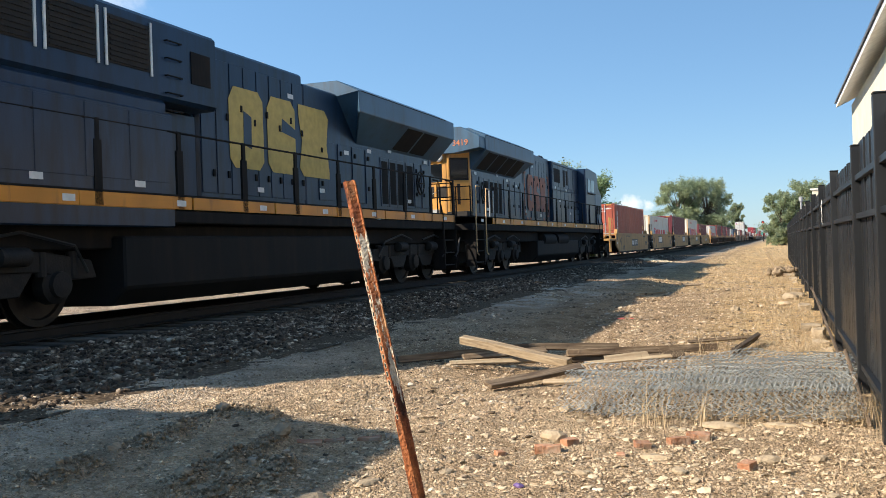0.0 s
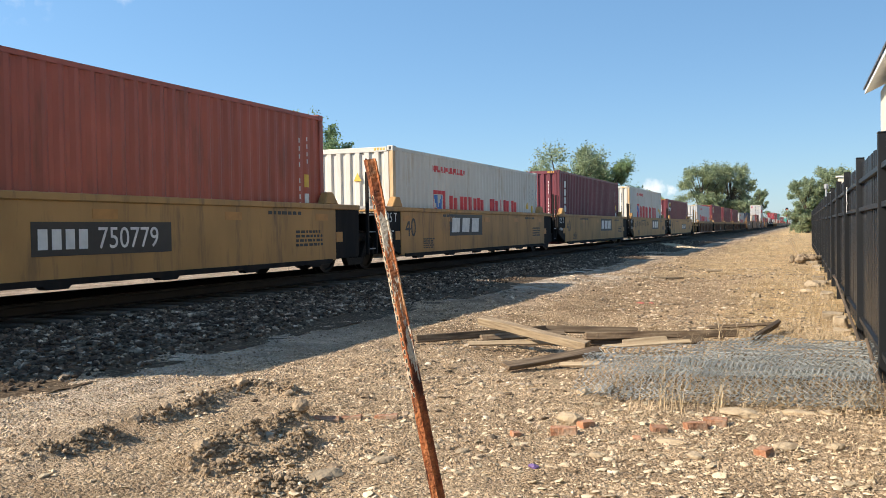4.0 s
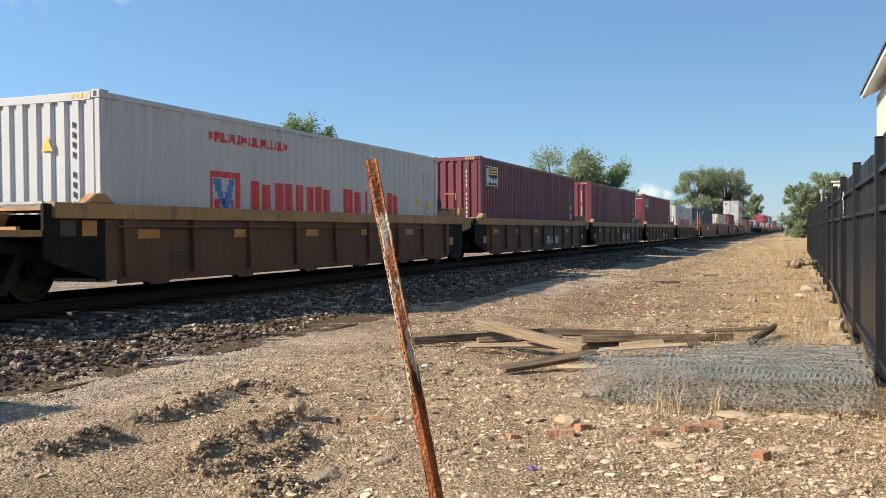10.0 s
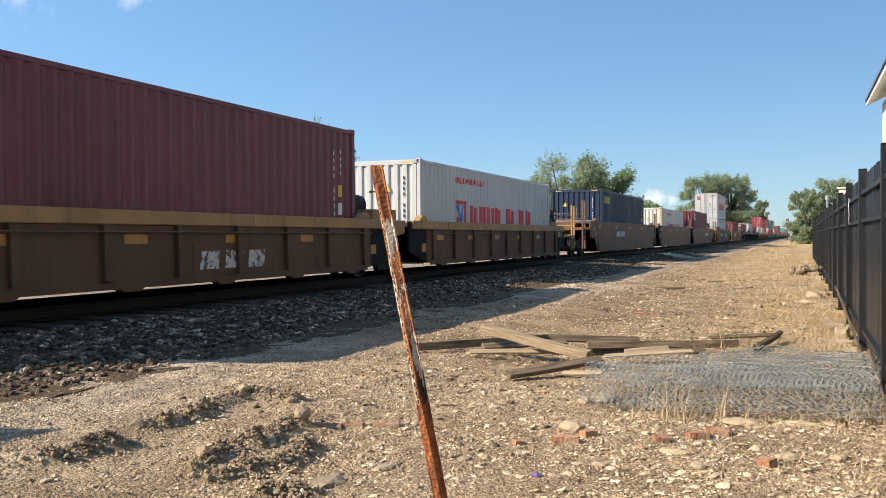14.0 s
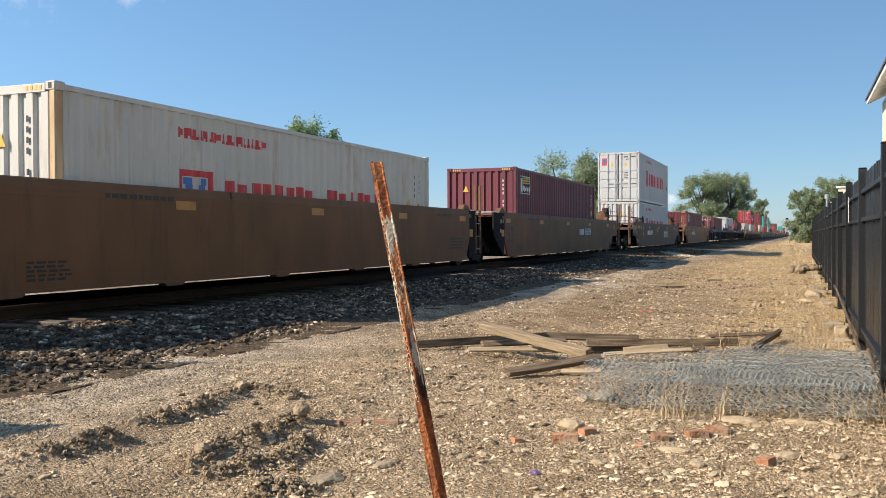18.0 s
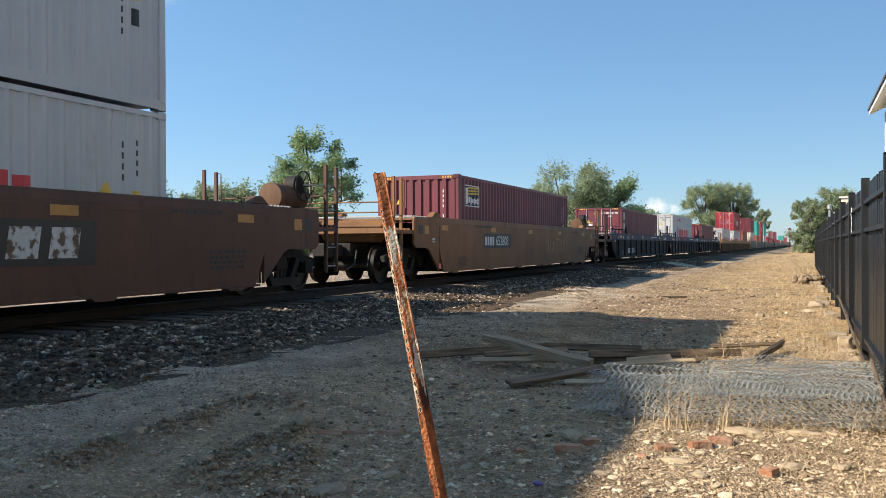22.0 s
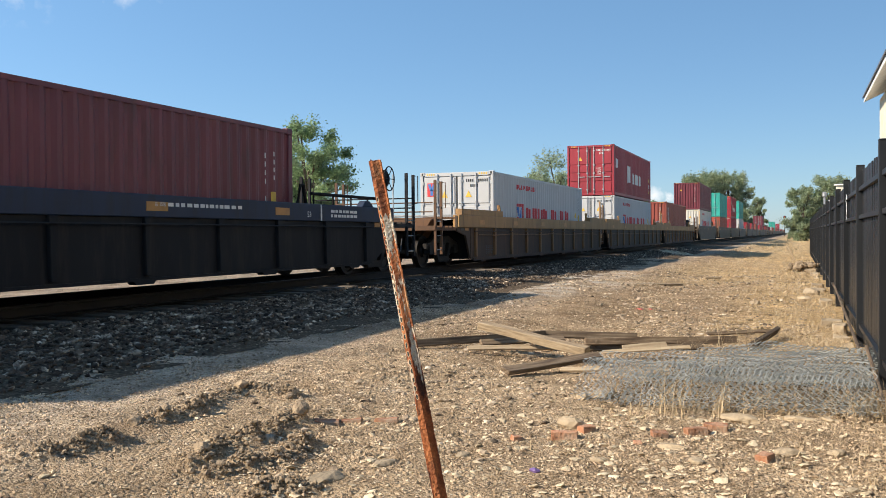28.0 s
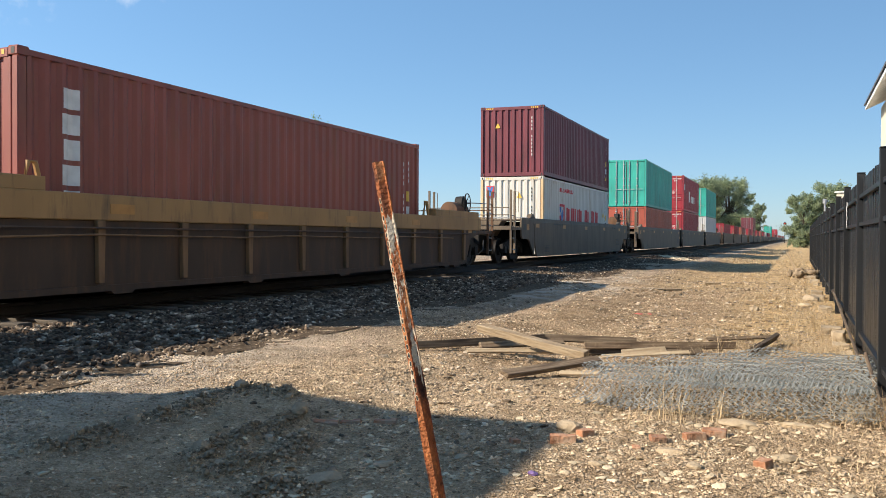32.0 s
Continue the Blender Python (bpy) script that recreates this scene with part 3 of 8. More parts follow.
bx = lines([(XC - 4.4, XC - 1.5, 0.5), (XC - 1.5, XC + 1.3, 0.4), (XC + 1.3, XC + 4.5, 0.12)])
by = lines([(-700, -60, 80), (-60, 3, 6), (3, 40, 0.14), (40, 120, 2), (120, 1500, 60)])
BEDMAT = surface("ballast bed", [(0.3, (0.043, 0.030, 0.020)), (0.55, (0.104, 0.076, 0.050)), (0.75, (0.285, 0.220, 0.152))], 0.95, scale=26, bump=1.0, fine=22, sheen=0.1)
tagged(sheet("ballast_bed", bx, by, bed_height, BEDMAT), "grey crushed-stone ballast bed under the track", "track bed", kind="structure")

ICO = [(0, 0, 1)] + [(0.894 * math.cos(a), 0.894 * math.sin(a), 0.447) for a in (2 * math.pi * k / 5 for k in range(5))] + \
      [(0.894 * math.cos(a), 0.894 * math.sin(a), -0.447) for a in (2 * math.pi * (k + 0.5) / 5 for k in range(5))] + [(0, 0, -1)]
ICOF = [(0, 1 + k, 1 + (k + 1) % 5) for k in range(5)] + [(1 + k, 6 + k, 1 + (k + 1) % 5) for k in range(5)] + \
       [(6 + k, 6 + (k + 1) % 5, 1 + (k + 1) % 5) for k in range(5)] + [(11, 6 + (k + 1) % 5, 6 + k) for k in range(5)]


def stones(name, spots, material, rng, flat=0.65):
    """Many small angular stones in one mesh: spots are (x, y, z, size)."""
    v0, f0 = np.array(ICO), np.array(ICOF)
    n = len(spots)
    sp = np.array(spots)
    a = rng.uniform(0, 2 * np.pi, n)
    s = sp[:, 3:4] * np.c_[rng.uniform(0.7, 1.3, n), rng.uniform(0.7, 1.3, n), flat * rng.uniform(0.6, 1.2, n)]
    v = v0[None] * (1 + rng.uniform(-0.28, 0.28, (n, 12, 1))) * s[:, None, :]
    tilt = rng.uniform(-0.5, 0.5, n)
    c, d = np.cos(tilt)[:, None], np.sin(tilt)[:, None]
    v = np.stack([v[..., 0], v[..., 1] * c - v[..., 2] * d, v[..., 1] * d + v[..., 2] * c], -1)
    c, d = np.cos(a)[:, None], np.sin(a)[:, None]
    v = np.stack([v[..., 0] * c - v[..., 1] * d, v[..., 0] * d + v[..., 1] * c, v[..., 2]], -1) + sp[:, None, :3]
    f = (f0[None] + 12 * np.arange(n)[:, None, None]).reshape(-1, 3)
    me = bpy.data.meshes.new(name)
    me.from_pydata(v.reshape(-1, 3).tolist(), [], f.tolist())
    me.materials.append(material)
    return new(name, me)


rng = np.random.default_rng(5)
spots = []
for y0, y1, per in ((3.5, 14, 380), (14, 30, 170), (30, 70, 50)):
    for _ in range(int((y1 - y0) * 3.1 * per)):
        x, y = rng.uniform(XC + 1.38, XC + 4.45), rng.uniform(y0, y1)
        if rng.random() < max(0.0, (x - XC - 3.2 - 0.5 * noise.noise((x, y * 0.4, 2))) / 1.0):
            continue
        s = rng.uniform(0.014, 0.036) * (1.4 if rng.random() < 0.08 else 1)
        spots.append((x, y, max(bed_height(x, y), ground_height(x, y)) + s * 0.25, s))
tagged(stones("ballast_stones", spots, BALLAST, rng, 0.8), "grey and pale crushed ballast stones beside the ties", "ballast", kind="stuff")

track = tagged(empty("railway_track"), "steel rails on dark timber ties in ballast", "railway track", kind="structure")
RAILP = [(-0.07, 0.0), (0.07, 0.0), (0.07, 0.012), (0.012, 0.03), (0.012, 0.125), (0.036, 0.135), (0.036, 0.165), (0.028, 0.172), (-0.028, 0.172), (-0.036, 0.165), (-0.036, 0.135), (-0.012, 0.125), (-0.012, 0.03), (-0.07, 0.012)]
for sx in (-0.755, 0.755):
    bm = bmesh.new()
    prism(bm, [(XC + sx + u, ZR - 0.172 + v - (0.01 if sx < 0 else 0.0)) for u, v in RAILP], "y", -700, 1500)
    part("rail", bm, RAILTOP, track)
tie = bmesh.new()
box(tie, -1.38, 1.38, -0.115, 0.115, -0.16, 0.0)
tie_mesh = finish(tie, 0.012)
tie_mesh.materials.append(TIEWOOD)
rest = bmesh.new()
k, y = 0, -20.0
while y < 260:
    if 4.0 < y < 75:
        ob = part("tie", tie_mesh, TIEWOOD, track, at=(XC + rng.uniform(-0.05, 0.05), y, ZR - 0.195 + rng.uniform(-0.012, 0.008)))
        ob.rotation_euler = (0, 0, rng.uniform(-0.02, 0.02))
    else:
        box(rest, XC - 1.3, XC + 1.3, y - 0.115, y + 0.115, ZR - 0.34, ZR - 0.18)
    y += 0.53
tagged(part("far_ties", rest, TIEWOOD, track), kind="stuff")

# ---- fence ----
FX = 0.66


def fence():
    f = tagged(empty("fence"), "tall black steel privacy fence with upright slats", "fence", kind="structure")
    post_at = [6.45] + [8.35 + 3.15 * k for k in range(17)]
    pm = kept("post", lambda bm: (box(bm, -0.045, 0.045, -0.045, 0.045, -0.3, 2.10), box(bm, -0.047, 0.047, -0.047, 0.047, 2.10, 2.115), {"bevel": 0.006})[-1], FENCE)
    for y in post_at:
        ob = part("post", pm, FENCE, f, at=(FX + 0.002 * y, y, 0.16 if y < 7 else 0.0))
    sm = kept("slat", lambda bm: (box(bm, -0.009, 0.009, -0.046, 0.046, 0.03, 2.05), {"bevel": 0.004})[-1], FENCE)
    rest = bmesh.new()
    y, k = -4.0, 0
    while y < post_at[-1]:
        x = FX + 0.002 * y + 0.03
        if 5.5 < y < 34:
            ob = part("slat", sm, FENCE, f, at=(x, y, rng.uniform(-0.006, 0.006) + (0.08 if y < 8.35 else 0.0)))
            ob.rotation_euler = (0, rng.uniform(-0.004, 0.004), rng.uniform(-0.06, 0.06))
        else:
            box(rest, x - 0.009, x + 0.009, y - 0.046, y + 0.046, 0.03, 2.05)
        y += 0.0985
    tagged(part("far_slats", rest, FENCE, f), kind="stuff")
    ys = [-4.0] + post_at
    for a, b in zip(ys, ys[1:]):
        for z in (0.25, 1.51, 1.83):
            bm = bmesh.new()
            xa, xb = FX + 0.002 * a, FX + 0.002 * b
            v = []
            for yy, xx in ((a + 0.045, xa), (b - 0.045, xb)):
                for du, dz in ((-0.022, -0.022), (0.019, -0.022), (0.019, 0.022), (-0.022, 0.022)):
                    v.append(bm.verts.new((xx + du, yy, z + dz)))
            for q in ((0, 1, 5, 4), (1, 2, 6, 5), (2, 3, 7, 6), (3, 0, 4, 7), (3, 2, 1, 0), (4, 5, 6, 7)):
                bm.faces.new([v[i] for i in q])
            part("rail", bm, FENCE, f)


fence()


# ---- the train ----
MOVERS = []


def travel(t):
    """How far the train has gone at t seconds: 12 m/s at first, 14.5 m/s at the end."""
    return 12.0685 * t + 0.03827 * t * t


def joins(thing, s):
    """A thing of the train whose origin stands at s along the track when the clip starts."""
    thing.matrix_basis = pose(XC, s, ZR)
    MOVERS.append((thing, s))
    return thing


PITCH = 0.278


def wave(y):
    """Depth of the side's corrugation at y from the panel's start."""
    u = (y % PITCH) / PITCH
    return 0.0 if u < 0.26 else -0.036 * (u - 0.26) / 0.24 if u < 0.5 else -0.036 if u < 0.76 else -0.036 * (1 - (u - 0.76) / 0.24)


def breaks(a, b, pitch=PITCH):
    out = [a]
    k = math.floor(a / pitch)
    while k * pitch < b:
        out += [k * pitch + pitch * q for q in (0, 0.26, 0.5, 0.76) if a + 1e-4 < k * pitch + pitch * q < b - 1e-4]
        k += 1
    return out + [b]


def decal(bm, y0, y1, zlo, zhi, x=1.212, off=0.004):
    """A painted patch on the corrugated side: between two edges zlo(y), zhi(y)."""
    lo = zlo if callable(zlo) else (lambda y: zlo)
    hi = zhi if callable(zhi) else (lambda y: zhi)
    ys = [y + 0.14 for y in breaks(y0 - 0.14, y1 - 0.14)]
    a = [bm.verts.new((x + wave(y - 0.14) + off, y, lo(y))) for y in ys]
    b = [bm.verts.new((x + wave(y - 0.14) + off, y, hi(y))) for y in ys]
    for i in range(len(ys) - 1):
        bm.faces.new((a[i], a[i + 1], b[i + 1], b[i]))


def skew(bm, yc, w, z0, z1, lean, base=0.0):
    """A slanted bar between two heights, leaning by lean metres over its height."""
    n = 4
    for i in range(n):
        za, zb = z0 + (z1 - z0) * i / n, z0 + (z1 - z0) * (i + 1) / n
        y = yc + lean * (i + 0.5) / n
        decal(bm, y - w / 2, y + w / 2, za, zb)


def blocks(bm, y, z, sizes, h, gap=0.07):
    """A line of plain blocks that stands in for a painted name."""
    for i, w in enumerate(sizes):
        cut = 0.28 * h
        if w > 0.12 and i % 3 == 0:
            decal(bm, y, y + w * 0.36, z, z + h)
            decal(bm, y + w * 0.36, y + w, z + cut, z + h - cut * 0.4)
        elif w > 0.12 and i % 3 == 1:
            decal(bm, y, y + w * 0.34, z, z + h)
            decal(bm, y + w * 0.34, y + w * 0.68, z + cut, z + h)
            decal(bm, y + w * 0.68, y + w, z, z + h)
        else:
            decal(bm, y, y + w, z, z + h * 0.34)
            decal(bm, y + w * 0.2, y + w * 0.7, z + h * 0.34, z + h)
        y += w + gap
    return y


def letters(c, y, z, sizes, h, gap, material, label):
    """Large plain letter blocks, each a part of its own."""
    for i, w in enumerate(sizes):
        bm = bmesh.new()
        k = i % 3
        decal(bm, y, y + w * 0.44, z, z + h)
        decal(bm, y + w * 0.56, y + w, z, z + h * (0.94, 1.0, 0.97)[k])
        part("letter_block", bm, material, c, label if i == 0 else "")
        y += w + gap


def logo_white(c, H):
    top = H - 0.94
    z = top - 0.95
    bm = bmesh.new()
    decal(bm, 2.42, 2.53, z, top), decal(bm, 3.15, 3.26, z, top), decal(bm, 2.53, 3.15, top - 0.10, top)
    skew(bm, 2.66, 0.10, z, z + 0.5, -0.04), skew(bm, 3.02, 0.10, z, z + 0.5, 0.04)
    tagged(part("side_emblem", bm, MARKRED, c, "red square emblem frame"), kind="stuff")
    bm = bmesh.new()
    skew(bm, 2.84, 0.17, z, z + 0.44, 0), skew(bm, 2.78, 0.19, z + 0.42, top - 0.12, -0.15), skew(bm, 2.90, 0.19, z + 0.42, top - 0.12, 0.15)
    tagged(part("side_emblem", bm, MARKBLUE, c, "blue forked emblem"), kind="stuff")
    letters(c, 3.62, top - 0.87, [0.62, 0.66, 0.62, 0.62], 0.76, 0.10, MARKRED, "red plain letter block")
    letters(c, 7.02, top - 0.87, [0.80, 0.18, 0.66, 0.64], 0.76, 0.14, MARKRED, "red plain letter block")
    bm = bmesh.new()
    blocks(bm, 2.40, H - 0.47, [0.15, 0.15, 0.15, 0.05, 0.13, 0.13, 0.13, 0.12, 0.17, 0.06, 0.13, 0.12, 0.05, 0.12, 0.13, 0.18], 0.16, 0.03)
    tagged(part("small_lettering", bm, MARKRED, c, "red line of small plain blocks"), kind="stuff")


def logo_column(c, H):
    for i in range(6):
        z = H - 0.40 - 0.325 * i
        bm = bmesh.new()
        decal(bm, 0.72 - 0.02 * (i % 2), 1.0, z - 0.26, z)
        part("letter_block", bm, MARKWHITE, c, "white plain letter block" if i == 0 else "")


MARKWORN = surface("worn white paint", [(0.42, (0.12, 0.07, 0.04)), (0.5, (0.50, 0.48, 0.45)), (0.7, (0.62, 0.61, 0.58))], 0.6, scale=9, bump=0.0)
SIGNNAVY = plain("navy sign panel", (0.012, 0.02, 0.04))


def logo_panel(c, H):
    bm = bmesh.new()
    z0, z1 = H - 0.86, H - 0.26
    decal(bm, 0.55, 1.75, z0, z1)
    sign = part("side_sign", bm, SIGNNAVY, c, "navy sign panel with a pale border")
    bm = bmesh.new()
    for a, b, lo, hi in ((0.55, 0.585, z0, z1), (1.715, 1.75, z0, z1), (0.585, 1.715, z0, z0 + 0.03), (0.585, 1.715, z1 - 0.03, z1)):
        decal(bm, a, b, lo, hi, off=0.007)
    decal(bm, 0.63, 0.72, z0 + 0.06, z1 - 0.08, off=0.007)
    y = 0.78
    for w, h in ((0.16, 0.26), (0.13, 0.2), (0.13, 0.2), (0.12, 0.2), (0.13, 0.2), (0.13, 0.2)):
        decal(bm, y, y + w * 0.45, z0 + 0.06, z0 + 0.06 + h, off=0.007), decal(bm, y + w * 0.45, y + w, z0 + 0.11, z0 + 0.02 + h, off=0.007)
        y += w + 0.012
    tagged(part("sign_lettering", bm, MARKWHITE, sign, "pale border and plain letter blocks"), kind="stuff")
    bm = bmesh.new()
    for i in range(3):
        decal(bm, 0.80, 1.70, lambda y, i=i: z1 - 0.27 + 0.08 * i + 0.03 * (y - 0.8), lambda y, i=i: z1 - 0.22 + 0.08 * i + 0.03 * (y - 0.8), off=0.007)
    part("sign_beam", bm, MARKGOLD, sign, "yellow beam stripes")


def logo_gold(c, H):
    letters(c, 0.50, H - 0.66, [0.26, 0.27, 0.27, 0.25, 0.28], 0.34, 0.04, LETTER, "yellow plain letter block")


def logo_k(c, H):
    bm = bmesh.new()
    decal(bm, 0.42, 1.08, lambda y: H - 1.20 + 0.1 * (y - 0.42), lambda y: H - 0.66 - 0.08 * (y - 0.42))
    part("side_emblem", bm, MARKWHITE, c, "white painted flag")
    z = 0.80
    bm = bmesh.new()
    decal(bm, 3.85, 4.15, z, z + 0.95), decal(bm, 4.25, 4.85, z + 0.05, z + 0.95)
    part("letter_block", bm, MARKWHITE, c, "white plain letter block")
    letters(c, 5.60, z + 0.02, [0.56, 0.28, 0.80, 0.68], 0.60, 0.16, MARKWHITE, "white plain letter block")


def logo_tall(c, H):
    for i in range(3):
        bm = bmesh.new()
        z = H - 0.22 - 0.56 * i
        decal(bm, 0.60, 0.74, z - 0.44, z), decal(bm, 0.74, 0.90, z - 0.36, z - 0.08)
        part("letter_block", bm, MARKWHITE, c, "white plain letter block" if i == 0 else "")
    for i, w in enumerate((0.16, 0.20, 0.24)):
        bm = bmesh.new()
        x0 = (-0.93, -0.75, -0.52)[i]
        box(bm, x0, x0 + w * 0.34, -0.03, -0.024, 1.66, 1.90 if i == 0 else 1.82)
        box(bm, x0 + w * 0.34, x0 + w * 0.85, -0.03, -0.024, 1.66, 1.73), box(bm, x0 + w * 0.34, x0 + w * 0.85, -0.03, -0.024, 1.76, 1.82)
        part("end_letter_block", bm, MARKWHITE, c, "white plain letter block on the end" if i == 0 else "")


LOGOS = {"white": logo_white, "column": logo_column, "panel": logo_panel, "gold": logo_gold, "k": logo_k, "tall": logo_tall}
COLOURS = {"maroon": (MAROON, "maroon"), "rust": (RUSTRED, "rust-red"), "white": (WHITE, "white"), "cream": (CREAM, "cream-white"), "navy": (NAVY, "navy blue"),
           "red": (RED, "bright red"), "teal": (TEAL, "teal green"), "orange": (ORANGE, "orange-brown")}
CL = 12.19


def tri(bm, x, z, w, y):
    bm.faces.new([bm.verts.new((x + u, y, z + v)) for u, v in ((-w / 2, 0), (w / 2, 0), (0, w * 0.95))])


CREAMPOST = paint("rust-stained cream paint", (0.62, 0.47, 0.27), 0.5, (0.40, 0.20, 0.08), 0.3, 0.08)


def container(colour, H=2.896, front="ribs", logo="", plainer=False):
    mat, said = COLOURS[colour]
    c = empty("shipping_container")
    ends = "locking-bar doors" if front == "doors" else "ribbed end"
    note = {"white": ", red and blue emblem", "column": ", white vertical letter blocks", "panel": ", navy sign panel", "gold": ", yellow letter blocks", "k": ", white letter blocks", "tall": ", tall white letter blocks"}.get(logo, "")
    tagged(c, f"{said} corrugated steel container, {ends}{note}", "container", group="containers on the train")
    for sx in (-1, 1):
        for y in (0.0, CL - 0.14):
            bm = bmesh.new()
            box(bm, sx * 1.219 - (0.1 if sx > 0 else 0), sx * 1.219 + (0.1 if sx < 0 else 0), y, y + 0.14, 0.118, H - 0.118)
            part("corner_post", bm, mat if colour != "cream" or y > 1 else CREAMPOST, c, bevel=0.012)
        bm = bmesh.new()
        ys = breaks(0.0, CL - 0.28)
        lo, hi = 0.16, H - 0.09
        a = [bm.verts.new((sx * (1.212 + wave(y)), y + 0.14, lo)) for y in ys]
        b = [bm.verts.new((sx * (1.212 + wave(y)), y + 0.14, hi)) for y in ys]
        for i in range(len(ys) - 1):
            bm.faces.new((a[i], a[i + 1], b[i + 1], b[i]))
        part("side_panel", bm, mat, c)
        for z0, z1 in ((0.02, 0.16), (H - 0.10, H - 0.03)):
            bm = bmesh.new()
            box(bm, sx * 1.216 - 0.03, sx * 1.216 + 0.002, 0.14, CL - 0.14, z0, z1)
            part("side_rail", bm, mat, c)
    bm = bmesh.new()
    box(bm, -1.17, 1.17, 0.06, CL - 0.06, H - 0.06, H - 0.025)
    part("roof", bm, mat, c)
    bm = bmesh.new()
    box(bm, -1.17, 1.17, 0.1, CL - 0.1, 0.05, 0.16)
    part("floor", bm, mat, c)
    for sx in (-1, 1):
        for y in (-0.003, CL - 0.175)[: 1 if plainer else 2]:
            for z in (0.0, H - 0.118):
                bm = bmesh.new()
                box(bm, sx * 1.141 - 0.081, sx * 1.141 + 0.081, y, y + 0.178, z, z + 0.118)
                cast = part("corner_casting", bm, mat, c, bevel=0.012)
                if y < 0 and not plainer:
                    bm = bmesh.new()
                    box(bm, sx * 1.141 - 0.028, sx * 1.141 + 0.028, y - 0.002, y + 0.02, z + 0.022, z + 0.096)
                    part("slot", bm, MARKDARK, cast)
    # the far end
    bm = bmesh.new()
    box(bm, -1.12, 1.12, CL - 0.06, CL - 0.03, 0.1, H - 0.1)
    part("end_panel", bm, mat, c)
    for z0, z1 in ((0.0, 0.14), (H - 0.14, H - 0.02)):
        bm = bmesh.new()
        box(bm, -1.06, 1.06, 0.004, 0.08, z0, z1)
        part("end_rail", bm, mat, c, bevel=0.01)
    if front == "ribs":
        bm = bmesh.new()
        n, x = 9, -1.12
        w = 2.24 / n
        pts = []
        for k in range(n):
            pts += [(x + w * (k + q), d) for q, d in ((0.02, 0.045), (0.30, 0.045), (0.44, 0.0), (0.88, 0.0))] + [(x + w * (k + 1) - 0.001, 0.045)]
        a = [bm.verts.new((u, 0.012 + d, 0.14)) for u, d in pts]
        b = [bm.verts.new((u, 0.012 + d, H - 0.13)) for u, d in pts]
        for i in range(len(pts) - 1):
            bm.faces.new((a[i], a[i + 1], b[i + 1], b[i]))
        part("end_panel", bm, mat, c)
    else:
        for sx in (-1, 1):
            bm = bmesh.new()
            x0, x1 = (-1.12, -0.008) if sx < 0 else (0.008, 1.12)
            box(bm, x0, x1, 0.03, 0.07, 0.13, H - 0.13)
            zs = (0.13, H * 0.27, H * 0.44, H * 0.60, H - 0.13)
            door = part("door", bm, mat, c, bevel=0.004)
            bm = bmesh.new()
            for g0, g1, h0, h1 in ((x0 - 0.006, x0 + 0.016, 0.12, H - 0.12), (x1 - 0.016, x1 + 0.006, 0.12, H - 0.12), (x0 + 0.016, x1 - 0.016, 0.12, 0.14), (x0 + 0.016, x1 - 0.016, H - 0.14, H - 0.12)):
                box(bm, g0, g1, 0.022, 0.034, h0, h1)
            part("gasket", bm, MARKDARK, door, "black rubber door gasket")
            for z0, z1 in zip(zs, zs[1:]) if not plainer else ():
                bm = bmesh.new()
                box(bm, x0 + 0.05, x1 - 0.05, 0.006, 0.032, z0 + 0.045, z1 - 0.045)
                part("door_panel", bm, mat, door, bevel=0.012)
            for q in ((0.44, 0.85) if sx < 0 else (0.15, 0.58)):
                bx0 = x0 + (x1 - x0) * q
                bm = bmesh.new()
                tube(bm, [(bx0, -0.012, 0.06), (bx0, -0.012, H - 0.06)], 0.021, 8)
                for z in (0.3, H * 0.44, H * 0.60, H - 0.3):
                    box(bm, bx0 - 0.05, bx0 + 0.05, -0.02, 0.03, z - 0.03, z + 0.03)
                part("locking_bar", bm, GALV, door)
                bm = bmesh.new()
                box(bm, bx0, bx0 + 0.34, -0.04, -0.025, H * 0.36, H * 0.36 + 0.035)
                part("handle", bm, GALV, door)
            if not plainer:
                for i in range(4):
                    hinge = kept("hinge " + colour, lambda bm: (box(bm, -0.03, 0.03, -0.006, 0.03, -0.05, 0.05), {})[-1], mat)
                    part("hinge", hinge, mat, c, at=(sx * 1.135, 0, 0.35 + i * (H - 0.7) / 3))
    if plainer:
        return c
    # small marks on the near end
    yf = -0.004 if front == "ribs" else 0.002
    if colour in ("white", "cream"):
        bm = bmesh.new()
        box(bm, -0.98, -0.68, yf - 0.004, yf, H - 0.76, H - 0.34)
        part("end_emblem", bm, MARKRED, c, "red emblem square")
        bm = bmesh.new()
        for a, b, q in ((-0.83, -0.83, 0), (-0.91, -0.85, 1), (-0.75, -0.81, 1)):
            z0, z1 = (H - 0.73, H - 0.55) if q == 0 else (H - 0.37, H - 0.57)
            for i in range(4):
                u = a + (b - a) * (i + 0.5) / 4
                za, zb = z0 + (z1 - z0) * i / 4, z0 + (z1 - z0) * (i + 1) / 4
                box(bm, u - 0.045, u + 0.045, yf - 0.008, yf - 0.003, min(za, zb), max(za, zb))
        tagged(part("end_emblem", bm, MARKBLUE, c, "blue forked emblem"), kind="stuff")
    bm = bmesh.new()
    for x in ((-0.40, 0.40) if front == "doors" and colour in ("white", "cream") else (0.30,) if colour in ("white", "cream") else (-0.54,)):
        tri(bm, x, H - 0.80, 0.21, yf - 0.006)
    part("warning_sign", bm, MARKGOLD, c, "yellow warning triangle")
    bm = bmesh.new()
